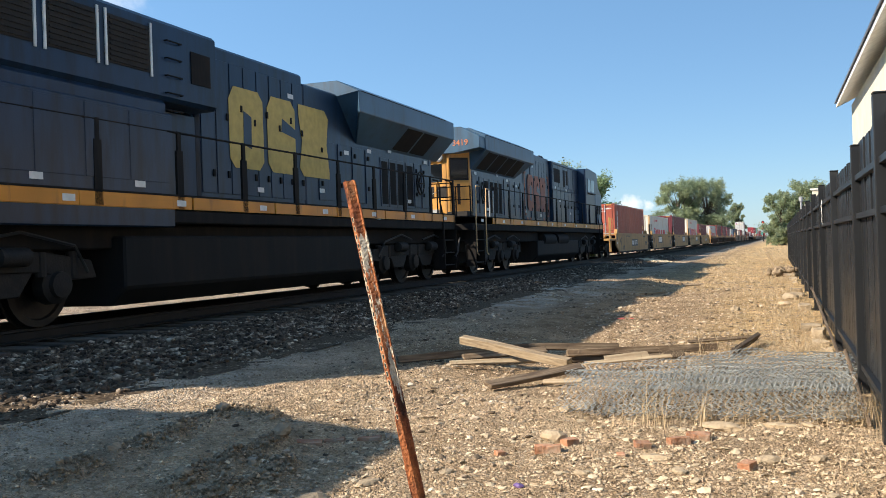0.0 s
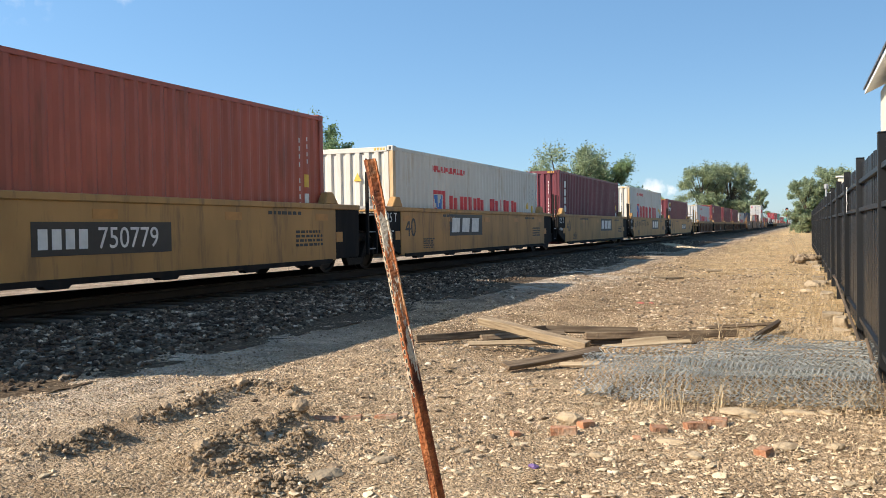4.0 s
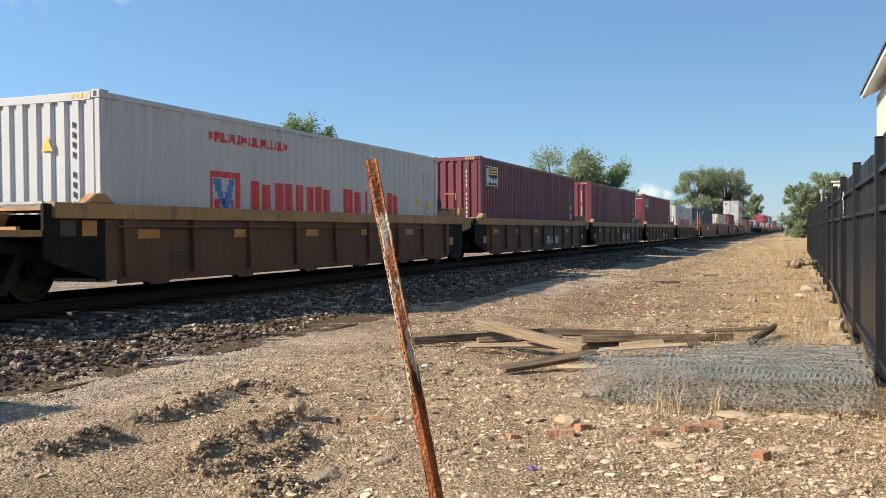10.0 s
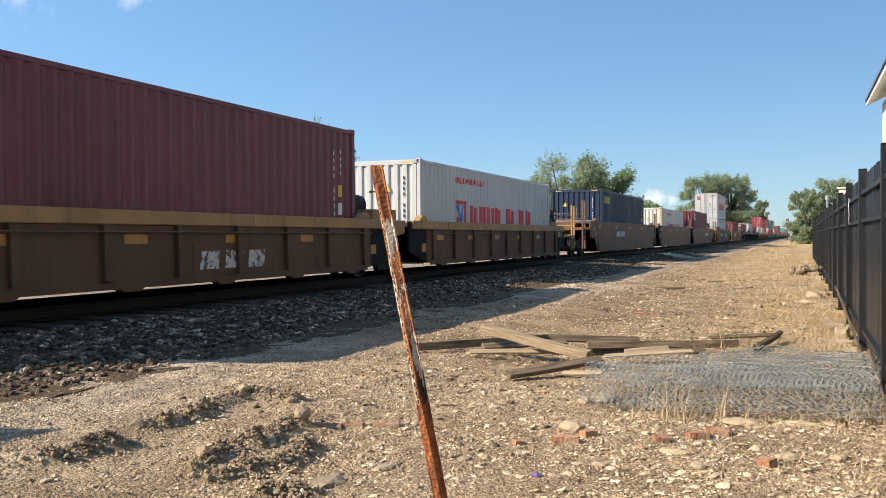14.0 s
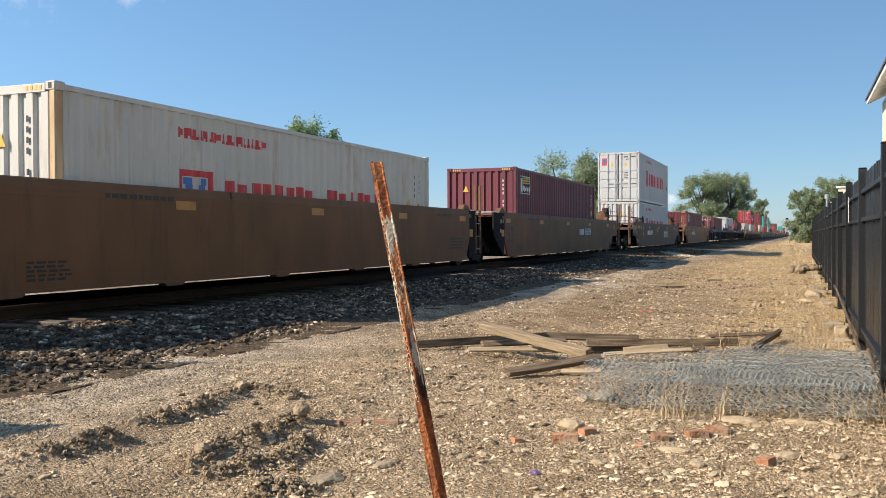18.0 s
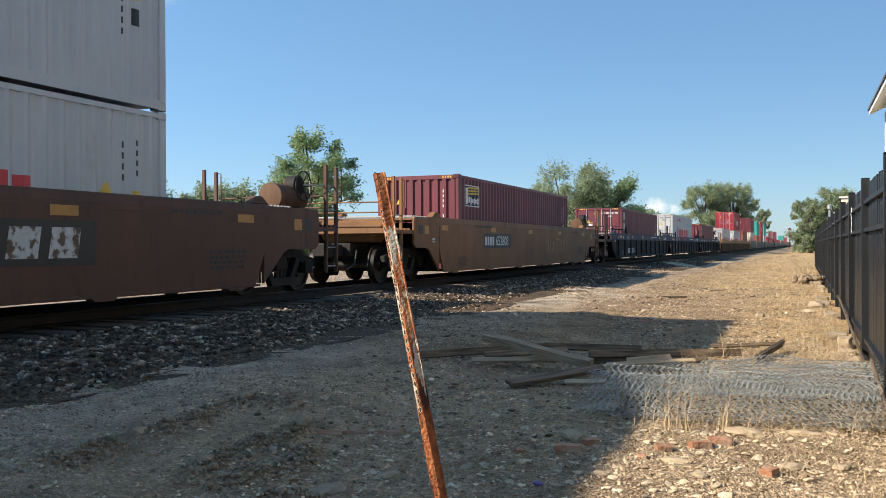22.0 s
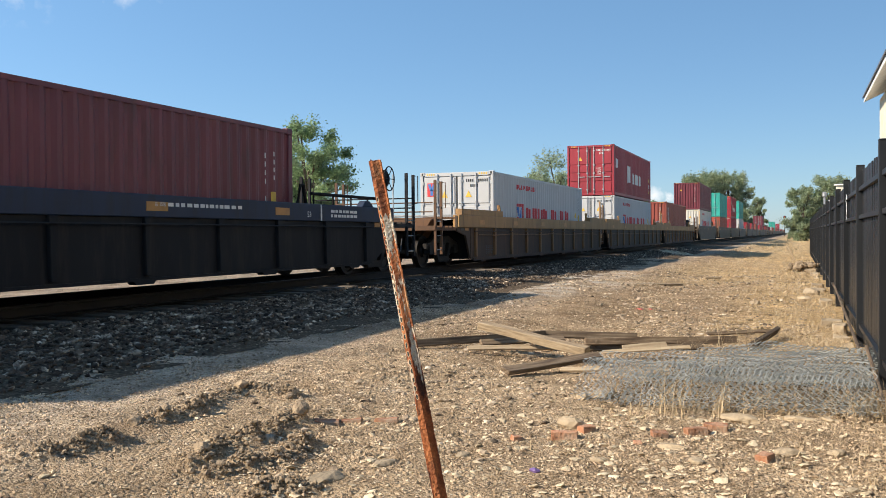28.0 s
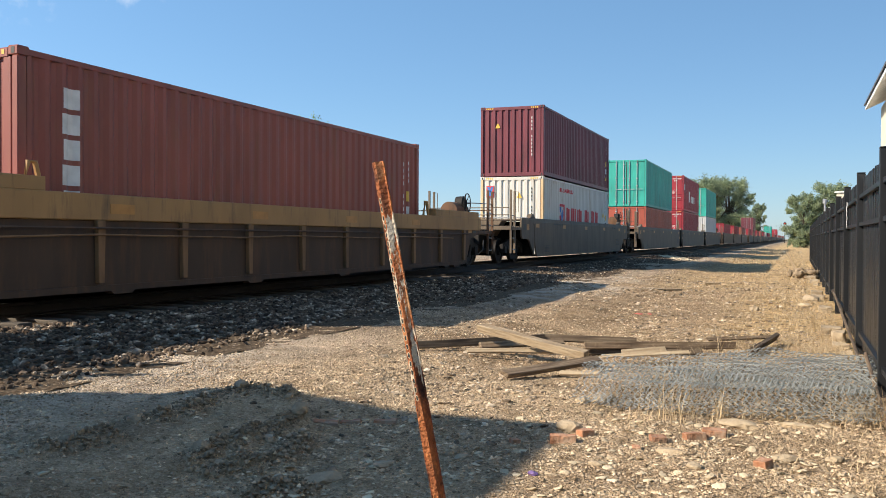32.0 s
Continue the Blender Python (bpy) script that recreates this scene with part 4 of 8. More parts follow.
    if front == "ribs":
        for i in range(11):
            if i != 4:
                z = H - 0.42 - 0.135 * i
                box(bm, 0.75, 0.785, yf - 0.005, yf, z - 0.08, z)
    else:
        for i, (z, n) in enumerate(((H - 0.24, 11), (H - 0.40, 4), (H - 1.18, 6), (H - 1.28, 6), (H - 1.38, 6), (H - 1.48, 6))):
            for k in range(n):
                if k != 4:
                    s = 0.055 if i < 2 else 0.05
                    g = 0.6 * s
                    box(bm, 0.32 + k * (s + 0.012) + (0.14 if i == 1 else 0), 0.32 + k * (s + 0.012) + g + (0.14 if i == 1 else 0), -0.004, 0.0065, z - (0.085 if i < 2 else 0.04), z)
    tagged(part("number_marking", bm, MARKDARK if colour in ("white", "cream") else MARKWHITE, c), kind="stuff")
    bm = bmesh.new()
    for sx in (-1, 1):
        for k in range(4):
            u = sx * (1.0 - 0.075 * k)
            box(bm, min(u, u - sx * 0.04), max(u, u - sx * 0.04), 0.0, 0.006, H - 0.10, H - 0.045)
    tagged(part("hazard_marking", bm, MARKGOLD, c, "yellow hazard stripes"), kind="stuff")
    bm = bmesh.new()
    for i in range(10):
        if i != 4:
            decal(bm, CL - 0.93, CL - 0.893, H - 0.60 - 0.15 * i, H - 0.51 - 0.15 * i)
    for i in range(4):
        decal(bm, CL - 0.645, CL - 0.61, H - 0.55 - 0.14 * i, H - 0.47 - 0.14 * i)
    tagged(part("number_marking", bm, MARKDARK if colour in ("white", "cream") else MARKWHITE, c), kind="stuff")
    bm = bmesh.new()
    decal(bm, CL - 0.70, CL - 0.54, H - 1.42, H - 1.18)
    part("label_patch", bm, MARKGOLD, c, "yellow label patch")
    bm = bmesh.new()
    decal(bm, CL - 0.70, CL - 0.54, H - 1.78, H - 1.54)
    part("label_patch", bm, MARKDARK if colour in ("white", "cream") else MARKWHITE, c, "small label patch")
    bm = bmesh.new()
    yt = CL - 0.74 if colour not in ("white", "cream") else CL - 1.35
    decal(bm, yt, yt + 0.26, H - 2.10 if colour not in ("white", "cream") else H - 1.30, lambda y: (H - 2.10 if colour not in ("white", "cream") else H - 1.30) + 0.25 * max(0.02, 1 - abs(y - yt - 0.13) / 0.13))
    part("warning_sign", bm, MARKGOLD, c, "yellow warning triangle")
    if logo:
        LOGOS[logo](c, H)
    return c


# ---- wagons ----
def wheel_mesh(bm):
    lathe(bm, [(-0.07, 0.16), (-0.07, 0.36), (-0.085, 0.37), (-0.085, 0.455), (-0.055, 0.455), (-0.05, 0.425), (0.055, 0.415), (0.055, 0.36), (0.02, 0.34), (0.02, 0.16), (0.09, 0.14), (0.09, 0.10)], "x", (0, 0, 0), 24)
    return {"smooth": True}


def side_frame(bm):
    """A cast side frame: bowed top, sloping ends, two windows and a spring nest."""
    for pts in ([(-1.15, 0.48), (-1.15, 0.62), (-0.95, 0.66), (-0.45, 0.80), (0.45, 0.80), (0.95, 0.66), (1.15, 0.62), (1.15, 0.48), (0.9, 0.46), (0.42, 0.64), (-0.42, 0.64), (-0.9, 0.46)],
                [(-0.62, 0.58), (-0.48, 0.64), (-0.26, 0.26), (-0.34, 0.14)], [(0.62, 0.58), (0.48, 0.64), (0.26, 0.26), (0.34, 0.14)],
                [(-0.36, 0.13), (-0.28, 0.28), (0.28, 0.28), (0.36, 0.13)]):
        prism(bm, pts, "x", -0.06, 0.06)
    for u in (-0.12, 0.0, 0.12):
        lathe(bm, [(0.28, 0.05), (0.62, 0.05)], "z", (0.0, u, 0), 8)
    for u in (-0.89, 0.89):
        box(bm, -0.08, 0.09, u - 0.13, u + 0.13, 0.34, 0.58)
    return {"bevel": 0.01}


def truck(parent, y, wheels=(-0.89, 0.89)):
    base = part("truck_bolster", kept("bolster", lambda bm: (box(bm, -1.05, 1.05, -0.2, 0.2, 0.42, 0.74), {"bevel": 0.03})[-1], GRIME), GRIME, parent, "dark cast-steel bolster", at=(0, y, 0))
    for sx in (-1, 1):
        part("side_frame", kept("side_frame", side_frame, GRIME), GRIME, base, at=(sx * 1.0, 0, 0))
    for w in wheels:
        for sx in (-1, 1):
            ob = part("wheel", kept("wheel", wheel_mesh, STEEL), STEEL, base, at=(sx * 0.79, w, 0.42))
            if sx < 0:
                ob.rotation_euler = (0, 0, math.pi)
        bm = kept("axle", lambda bm: (lathe(bm, [(-0.95, 0.075), (0.95, 0.075)], "x", (0, 0, 0), 10), {})[-1], GRIME)
        part("axle", bm, GRIME, base, at=(0, w, 0.42))


def ladder(parent, y, x, z0, z1, material, w=0.4):
    lad = bmesh.new()
    for yy in (y, y + w):
        box(lad, x - 0.03, x + 0.03, yy - 0.03, yy + 0.03, z0, z1 if yy == y else z1 - 0.02)
    tube(lad, [(x + 0.03, y + w, z1 - 0.05), (x + 0.12, y + w, z1 - 0.05), (x + 0.12, y + w, z1 - 0.7), (x + 0.03, y + w, z1 - 0.7)], 0.012)
    l = part("ladder_post", lad, material, parent, "upright ladder posts with a grab bar")
    z = z0 + 0.12
    while z < min(z1 - 0.5, z0 + 1.3):
        bm = bmesh.new()
        tube(bm, [(x, y, z), (x, y + w, z)], 0.014)
        part("rung", bm, GALV, l)
        z += 0.36


def brake_wheel(parent, y, x, z):
    bm = bmesh.new()
    n = 24
    tube(bm, [(x, y + 0.28 * math.cos(2 * math.pi * k / n), z + 0.28 * math.sin(2 * math.pi * k / n)) for k in range(n + 1)], 0.014)
    for k in range(6):
        a = 2 * math.pi * k / 6
        tube(bm, [(x - 0.04, y, z), (x, y + 0.28 * math.cos(a), z + 0.28 * math.sin(a))], 0.010)
    part("brake_wheel", bm, GRIME, parent)
    bm = bmesh.new()
    lathe(bm, [(x - 0.34, 0.10), (x - 0.32, 0.20), (x - 0.10, 0.21), (x - 0.05, 0.14)], "x", (0, y, z), 16)
    box(bm, x - 0.24, x - 0.14, y - 0.07, y + 0.07, z - 0.95, z - 0.15)
    part("brake_housing", bm, GRIME, parent, smooth=True)
    bm = bmesh.new()
    tube(bm, [(x - 0.1, y + 0.42, z - 0.95), (x - 0.1, y + 0.42, z + 0.12), (x - 0.3, y + 0.42, z + 0.12), (x - 0.3, y + 0.42, z - 0.95)], 0.016)
    part("brake_guard", bm, GALV, parent)


KINDS = {
    # side, chord, chord heights (over the rail), side bottom, posts, label
    "ochre": (YELLOW, YELLOW, 1.28, 1.38, 0.29, False, "ochre-yellow smooth-sided well wagon"),
    "brown": (BROWN, CHORD, 1.06, 1.26, 0.25, True, "grimy brown well wagon, yellowish top chord,"),
    "tan": (TAN, TAN, 1.44, 1.56, 0.205, False, "dull orange-brown smooth-sided well wagon"),
    "blue": (BLUEBLACK, DARKBLUE, 1.12, 1.44, 0.25, True, "dark blue-black posted well wagon"),
    "wide": (WIDESIDE, CHORD, 1.04, 1.38, 0.17, True, "brown well wagon, deep yellowish chord,"),
    "grey": (GREY, GREY, 1.40, 1.52, 0.21, False, "grey-brown smooth-sided well wagon"),
}


def sign_bars(bm, y0, y1, z0, z1, rows, x, rng2):
    h = (z1 - z0) / rows
    for r in range(rows):
        y = y0
        while y < y1 - 0.1:
            w = rng2.uniform(0.05, 0.16)
            box(bm, x, x + 0.004, y, min(y + w, y1), z0 + r * h, z0 + r * h + h * 0.6)
            y += w + rng2.uniform(0.03, 0.06)


def wagon(kind, w0, w1, front, rear, end_a=False, end_b=False, size="", marks="", number="", num_at=None, num_z=0.0, em_at=None):
    """One unit of a well wagon; its origin is the box's near end. Well from w0 to w1; truck middles at front and rear (rear only where end_b)."""
    side, chord, zc, zt, zb, posts, said = KINDS[kind]
    u = tagged(empty("well_wagon"), said + (" carrying a container" if not marks else " with emblem" if "emblem" in marks else " with pale scrawl"), "rail wagon", group="wagons of the train")
    XS = 1.46
    gear = BLUEBLACK if kind == "blue" else BROWN if kind == "wide" else chord
    rng2 = random.Random(hash_of(kind, w0, front) + len(MOVERS))
    for sx in (-1, 1):
        bm = bmesh.new()
        cut = 0.55 if kind in ("tan", "grey") else 0.0
        xo = sx * XS
        pts = [(w0, zb + cut), (w0 + cut * 0.5, zb), (w1 - cut * 0.5, zb), (w1, zb + cut), (w1, zc), (w0, zc)] if cut else [(w0, zb), (w1, zb), (w1, zc), (w0, zc)]
        prism(bm, pts, "x", min(xo, xo - sx * 0.05), max(xo, xo - sx * 0.05))
        wall = part("side_wall", bm, side, u, bevel=0.006)
        ends = 1.0 if kind != "brown" else 0.9
        bm = bmesh.new()
        out = 0.05 if posts else (0.03 if kind == "ochre" else 0.0)
        if kind in ("tan", "grey"):
            # a flush top edge that leans in a little, in three lengths
            n = 3
            for k in range(n):
                a, b = w0 - 0.2 + (w1 - w0 + 0.4) * k / n, w0 - 0.2 + (w1 - w0 + 0.4) * (k + 1) / n - 0.03
                prism(bm, [(xo + sx * 0.004, zc - 0.10), (xo - sx * 0.03, zt), (xo - sx * 0.16, zt), (xo - sx * 0.16, zc - 0.10)], "y", a, b)
        else:
            box(bm, min(xo - sx * 0.14, xo + sx * out), max(xo - sx * 0.14, xo + sx * out), w0 - ends, w1 + ends, zc, zt)
        part("top_chord", bm, chord, u, bevel=0.012)
        if posts:
            n = 9 if w1 - w0 < 14 else 11
            for k in range(n if sx > 0 else 0):
                y = w0 + 0.35 + (w1 - w0 - 0.7) * k / (n - 1)
                bm = bmesh.new()
                prism(bm, [(y - 0.075, zc), (y - 0.05, zb + 0.06), (y + 0.05, zb + 0.06), (y + 0.075, zc)], "x", min(xo, xo + sx * 0.07), max(xo, xo + sx * 0.07))
                part("side_post", bm, POSTBROWN if kind == "wide" else side, u, bevel=0.008)
            bm = bmesh.new()
            tube(bm, [(xo + sx * 0.085, w0 + 0.1, zc - 0.10), (xo + sx * 0.085, w1 - 0.1, zc - 0.10)], 0.018)
            part("brake_pipe", bm, side, u)
        deep = 0.05 if kind in ("ochre", "wide", "brown") else 0.015
        bm = bmesh.new()
        box(bm, min(xo, xo + sx * 0.03), max(xo, xo + sx * 0.03), w0 + 0.2, w1 - 0.2, zb - deep, zb + 0.03)
        part("bottom_sill", bm, SOOT if kind == "ochre" else side, u)
        for k in range(6 if sx > 0 and kind != "grey" else 0):
            y = w0 + 0.8 + (w1 - w0 - 1.9) * k / 5
            bm = bmesh.new()
            prism(bm, [(y, zb - deep), (y + 0.06, zb - deep - 0.045), (y + 0.40, zb - deep - 0.045), (y + 0.46, zb - deep)], "x", min(xo + sx * 0.03, xo - sx * 0.1), max(xo + sx * 0.03, xo - sx * 0.1))
            part("sill_pad", bm, SOOT if kind == "ochre" else side, u)
    for k in range(5):
        cross = kept("cross", lambda bm: (box(bm, -1.42, 1.42, 0, 0.4, -0.005, 0.06), {})[-1], SOOT)
        part("cross_member", cross, SOOT, u, at=(0, w0 + 0.3 + (w1 - w0 - 1.0) * k / 4, zb))
    # the ends: black bulkheads that slope up over the trucks
    for sgn, w, mid in ((-1, w0, front), (1, w1, rear)):
        joint = not (end_a if sgn < 0 else end_b)
        smooth_end = kind in ("tan", "grey")
        tip = w + sgn * ((1.85 if sgn > 0 else 1.55) if smooth_end and not joint else 1.02 if not joint or kind in ("ochre", "brown") or (smooth_end and sgn < 0) else 0.5)
        for sx in (-1, 1):
            bm = bmesh.new()
            xo = sx * (XS - 0.012)
            low = zb + 0.12 if joint and sgn > 0 else zt - 0.72
            pts = [(w, zb + 0.02), (w, zt - 0.02), (tip, zt - 0.02), (tip, low), (w + sgn * (abs(tip - w) - 0.04 if joint and sgn > 0 else 0.14), zb + 0.04)]
            if smooth_end and not joint:
                pts = [(w, zb + 0.02), (w, zt - 0.02), (tip - sgn * 0.05, zt - 0.02), (tip, zt - 0.10), (tip, 0.90), (tip - sgn * 0.12, 0.80), (w + sgn * 0.78, 0.80), (w + sgn * 0.62, 0.74)]
            elif kind == "wide":
                pts = [(w, zb + 0.02), (w, zt - 0.02), (tip, zt - 0.02), (tip, zc - 0.10), (w + sgn * 0.34, zc - 0.22)]
            prism(bm, pts if sgn < 0 else pts[::-1], "x", min(xo, xo - sx * 0.06), max(xo, xo - sx * 0.06))
            bulk = part("end_bulkhead", bm, SOOT if (joint and kind != "wide") or kind == "brown" else side, u, "sloping end plate over the truck", bevel=0.008)
            if sx > 0:
                for q, m in ((abs(tip - w) - 0.75, AMBER), (abs(tip - w) - 0.38, MARKDARK)) if not joint else ((0.16, AMBER),):
                    yq = w + sgn * q
                    plate = kept("plate " + m.name, lambda bm: (box(bm, 0, 0.003, -0.13, 0.13, 0, 0.2), {})[-1], m)
                    part("notice_plate", plate, m, bulk, "notice plate", at=(XS - 0.011, yq, zt - (0.42 if not joint else 0.74)))
        bm = bmesh.new()
        box(bm, -XS + 0.08, XS - 0.08, min(w - sgn * 0.06, w), max(w - sgn * 0.06, w), zb + 0.03, zt - 0.12)
        part("well_end", bm, SOOT, u, "sooty end wall of the well")
        bm = bmesh.new()
        box(bm, -XS + 0.06, XS - 0.06, min(w, tip), max(w, tip), zt - 0.10, zt - 0.06)
        part("end_deck", bm, gear, u)
        bm = bmesh.new()
        for k in range(9):
            yy = min(w, tip) + 0.06 + 0.11 * k
            box(bm, -XS + 0.1, XS - 0.1, yy, yy + 0.05, zt - 0.02, zt + 0.01)
        part("walkway_grating", bm, GALV, u)
        bm = bmesh.new()
        prism(bm, [(-0.95, zt - 0.12), (0.95, zt - 0.12), (0.62, zt - 0.62), (-0.62, zt - 0.62)], "y", min(tip, tip + sgn * 0.55), max(tip, tip + sgn * 0.55))
        part("end_hopper", bm, chord if kind in ("ochre", "tan") else gear, u, bevel=0.02)
        gh = 0.24 if kind == "ochre" else 0.14
        for sx in (-1, 1):
            bm = bmesh.new()
            prism(bm, [(w - sgn * 0.30, zt), (w - sgn * 0.12, zt + gh), (w + sgn * 0.06, zt + gh), (w + sgn * 0.28, zt)], "x", sx * 1.30 - 0.09, sx * 1.30 + 0.09)
            part("container_guide", bm, chord, u, bevel=0.02)
    truck(u, front)
    if end_b:
        truck(u, rear)
    for sgn, on, mid, w in ((-1, end_a, front, w0), (1, end_b, rear, w1)):
        if not on:
            continue
        tip = w + sgn * ((1.85 if sgn > 0 else 1.55) if kind in ("tan", "grey") else 1.02)
        far = max(mid + 1.45, tip + 0.75) if sgn > 0 else min(mid - 1.45, tip - 0.75)
        bm = bmesh.new()
        box(bm, -0.35, 0.35, min(tip, far), max(tip, far), 0.62, 0.92)
        part("draft_sill", bm, GRIME, u, bevel=0.02)
        bm = bmesh.new()
        box(bm, -1.42, 1.42, min(tip, far), max(tip, far), zt - 0.42, zt - 0.34)
        deck = part("end_platform", bm, gear, u)
        for k in range(5):
            yy = min(tip, far) + abs(far - tip) * k / 5
            bm = bmesh.new()
            box(bm, -1.42, 1.42, yy, yy + 0.06, zt - 0.34, zt - 0.30)
            part("platform_bar", bm, gear, deck)
        bm = bmesh.new()
        box(bm, -0.18, 0.18, min(far, far + sgn * 0.5), max(far, far + sgn * 0.5), 0.64, 0.88)
        box(bm, -0.22, 0.16, min(far + sgn * 0.45, far + sgn * 0.75), max(far + sgn * 0.45, far + sgn * 0.75), 0.60, 0.92)
        part("coupler", bm, GRIME, u, bevel=0.04)
        for x in (1.40, -1.40):
            ladder(u, far - 0.45 if sgn > 0 else far + 0.05, x, 0.35, zt + 0.85, gear)
        if sgn > 0 and kind == "blue":
            brake_wheel(u, tip + 0.75, 1.05, zt + 0.72)
        elif sgn > 0:
            bm = bmesh.new()
            lathe(bm, [(0, 0.05), (0.02, 0.25), (0.98, 0.25), (1.0, 0.05)], "y", (0.75, tip - 0.6, zt + 0.22), 18)
            part("air_reservoir", bm, YELLOW if kind == "ochre" else BROWN, u, "grimy cylindrical air reservoir", smooth=True)
            for q in (-0.42, 0.12):
                bm = bmesh.new()
                prism(bm, [(0.48, zt - 0.06), (1.02, zt - 0.06), (0.93, zt + 0.10), (0.57, zt + 0.10)], "y", tip + q, tip + q + 0.08)
                part("reservoir_saddle", bm, gear, u)
            brake_wheel(u, tip + 0.12, 1.05, zt + 0.44)
            bm = bmesh.new()
            tube(bm, [(1.05, tip + 0.12, zt + 0.46), (1.38, far - 0.05, zt + 0.46)], 0.016)
            part("brake_rod", bm, GALV, u)
        bm = bmesh.new()
        for z in (zt + 0.05, zt + 0.28):
            tube(bm, [(-1.35, far, z), (1.35, far, z)], 0.018)
        part("end_railing", bm, gear, u)
        bm = bmesh.new()
        tube(bm, [(0.5, far, 0.75), (0.55, far + sgn * 0.2, 0.45), (0.5, far + sgn * 0.5, 0.32), (0.42, far + sgn * 0.8, 0.42)], 0.02)
        part("brake_hose", bm, MARKDARK, u)
    if not end_a and kind != "brown":
        ladder(u, w0 - (2.5 if kind in ("tan", "grey") else 1.55), 1.38, 0.35, zt + 0.72, gear if kind not in ("ochre",) else SOOT)
    if kind == "brown" and not end_b:
        for y, x0, x1, h, nm in ((w1 + 0.35, 0.95, 1.35, 0.22, "gear_box"), (w1 + 1.25, 0.80, 1.30, 0.24, "gear_box")):
            bm = bmesh.new()
            box(bm, x0, x1, y, y + 0.42, zt, zt + h)
            part(nm, bm, CHORD, u, "tan steel gear box on the deck", bevel=0.015)
        bm = bmesh.new()
        lathe(bm, [(0, 0.06), (0.03, 0.24), (0.92, 0.24), (0.95, 0.06)], "y", (0.55, w1 + 0.25, zt + 0.34), 18)
        part("air_reservoir", bm, GRIME, u, "grimy cylindrical air reservoir", smooth=True)
        bm = bmesh.new()
        tube(bm, [(1.36, w1 + 0.80, zt - 0.05), (1.36, w1 + 0.80, zt + 0.62), (1.05, w1 + 0.80, zt + 0.62)], 0.03)
        part("grab_post", bm, CHORD, u)
        bm = bmesh.new()
        prism(bm, [(w1 + 1.02, zt), (w1 + 1.12, zt - 0.42), (w1 + 2.0, zt - 0.30), (w1 + 2.05, zt)], "x", 0.9, 1.36)
        part("end_hopper", bm, CHORD, u, bevel=0.015)
    if kind == "wide" and not end_b:
        for x, y, h in ((1.38, w1 + 0.25, 0.95), (1.38, w1 + 0.95, 0.80), (-1.38, w1 + 0.30, 0.95), (-1.38, w1 + 1.0, 0.85)):
            bm = bmesh.new()
            box(bm, x - 0.035, x + 0.035, y - 0.035, y + 0.035, zt - 0.5, zt + h)
            post = part("stake_post", bm, CHORD, u, "rusty upright post", bevel=0.006)
            bm = bmesh.new()
            tube(bm, [(x, y - 0.04, zt + h - 0.06), (x, y - 0.16, zt + h - 0.06), (x, y - 0.16, zt + 0.1)], 0.012)
            part("grab_bar", bm, GALV, post)
        for x in (1.15, -1.15):
            bm = bmesh.new()
            tube(bm, [(x, w1 - 0.9, zt + 0.16), (x, w1 + 1.6, zt + 0.30)], 0.03)
            part("pipe_rail", bm, GALV, u)
    if kind in ("wide", "blue"):
        # raised beams and corner guides over the ends of the well
        for y0, y1 in ((w0 - 0.75, 0.15), (12.6, w1 + 0.85)):
            bm = bmesh.new()
            if kind == "wide":
                box(bm, 1.30, 1.50, y0, y1, zt, zt + 0.17)
            else:
                tube(bm, [(1.36, y0, zt + 0.20), (1.36, y1, zt + 0.20)], 0.035)
                for q in range(5):
                    yq = y0 + 0.1 + (y1 - y0 - 0.2) * q / 4
                    tube(bm, [(1.36, yq, zt), (1.36, yq, zt + 0.20)], 0.022)
            part("raised_beam", bm, CHORD if kind == "wide" else SOOT, u, bevel=0.008 if kind == "wide" else 0.0)
        for y0 in (-0.12, 12.05):
            bm = bmesh.new()
            tube(bm, [(1.40, y0, zt), (1.40, y0 + 0.10, zt + 0.34), (1.40, y0 + 0.20, zt + 0.34), (1.40, y0 + 0.30, zt)], 0.035)
            part("corner_guide", bm, CHORD if kind == "wide" else SOOT, u)
        if kind == "wide":
            bm = bmesh.new()
            tube(bm, [(XS + 0.09, w0 + 0.4 + 1.6 * q, zc - 0.20 - 0.02 * math.sin(q * 2.1)) for q in range(11)], 0.014, 5)
            part("brake_pipe", bm, POSTBROWN, u)
    # marks on the near side
    x = XS + (0.002 if not posts else 0.004)
    z = zc + 0.09 if kind in ("blue", "wide") else zc - 0.26 if posts else zt - 0.32
    xr = XS + 0.052 if kind in ("blue", "wide") else x
    for k in range(5):
        y = w0 + 0.12 + (w1 - w0 - 0.9) * k / 4 if not posts else w0 + 0.62 + (w1 - w0 - 1.2) * k / 5
        part("reflector", kept("reflector", lambda bm: (box(bm, 0, 0.003, 0, 0.46, 0, 0.13), {})[-1], AMBER), AMBER, u, "amber reflector strip" if k == 0 else "", at=(xr, y, z))
    xb = XS - 0.012 + 0.002
    if kind in ("ochre", "tan") and not end_a:
        words("125 T", 0.30 if kind == "ochre" else 0.17, MARKWHITE, u, (xb, w0 - (0.90 if kind == "ochre" else 0.47), zt - 0.34))
    if kind in ("ochre", "tan"):
        size and words(size, 0.62 if kind == "ochre" else 0.72, MARKDARK, u, (x, w0 + 0.24, zb + 0.42))
        bm = bmesh.new()
        sign_bars(bm, w0 - (0.85 if kind == "ochre" else 0.45), w0 - 0.32, zt - 0.62, zt - 0.50, 2, xb, rng2)
        tagged(part("stencil", bm, MARKWHITE, u), kind="stuff")
    bm = bmesh.new()
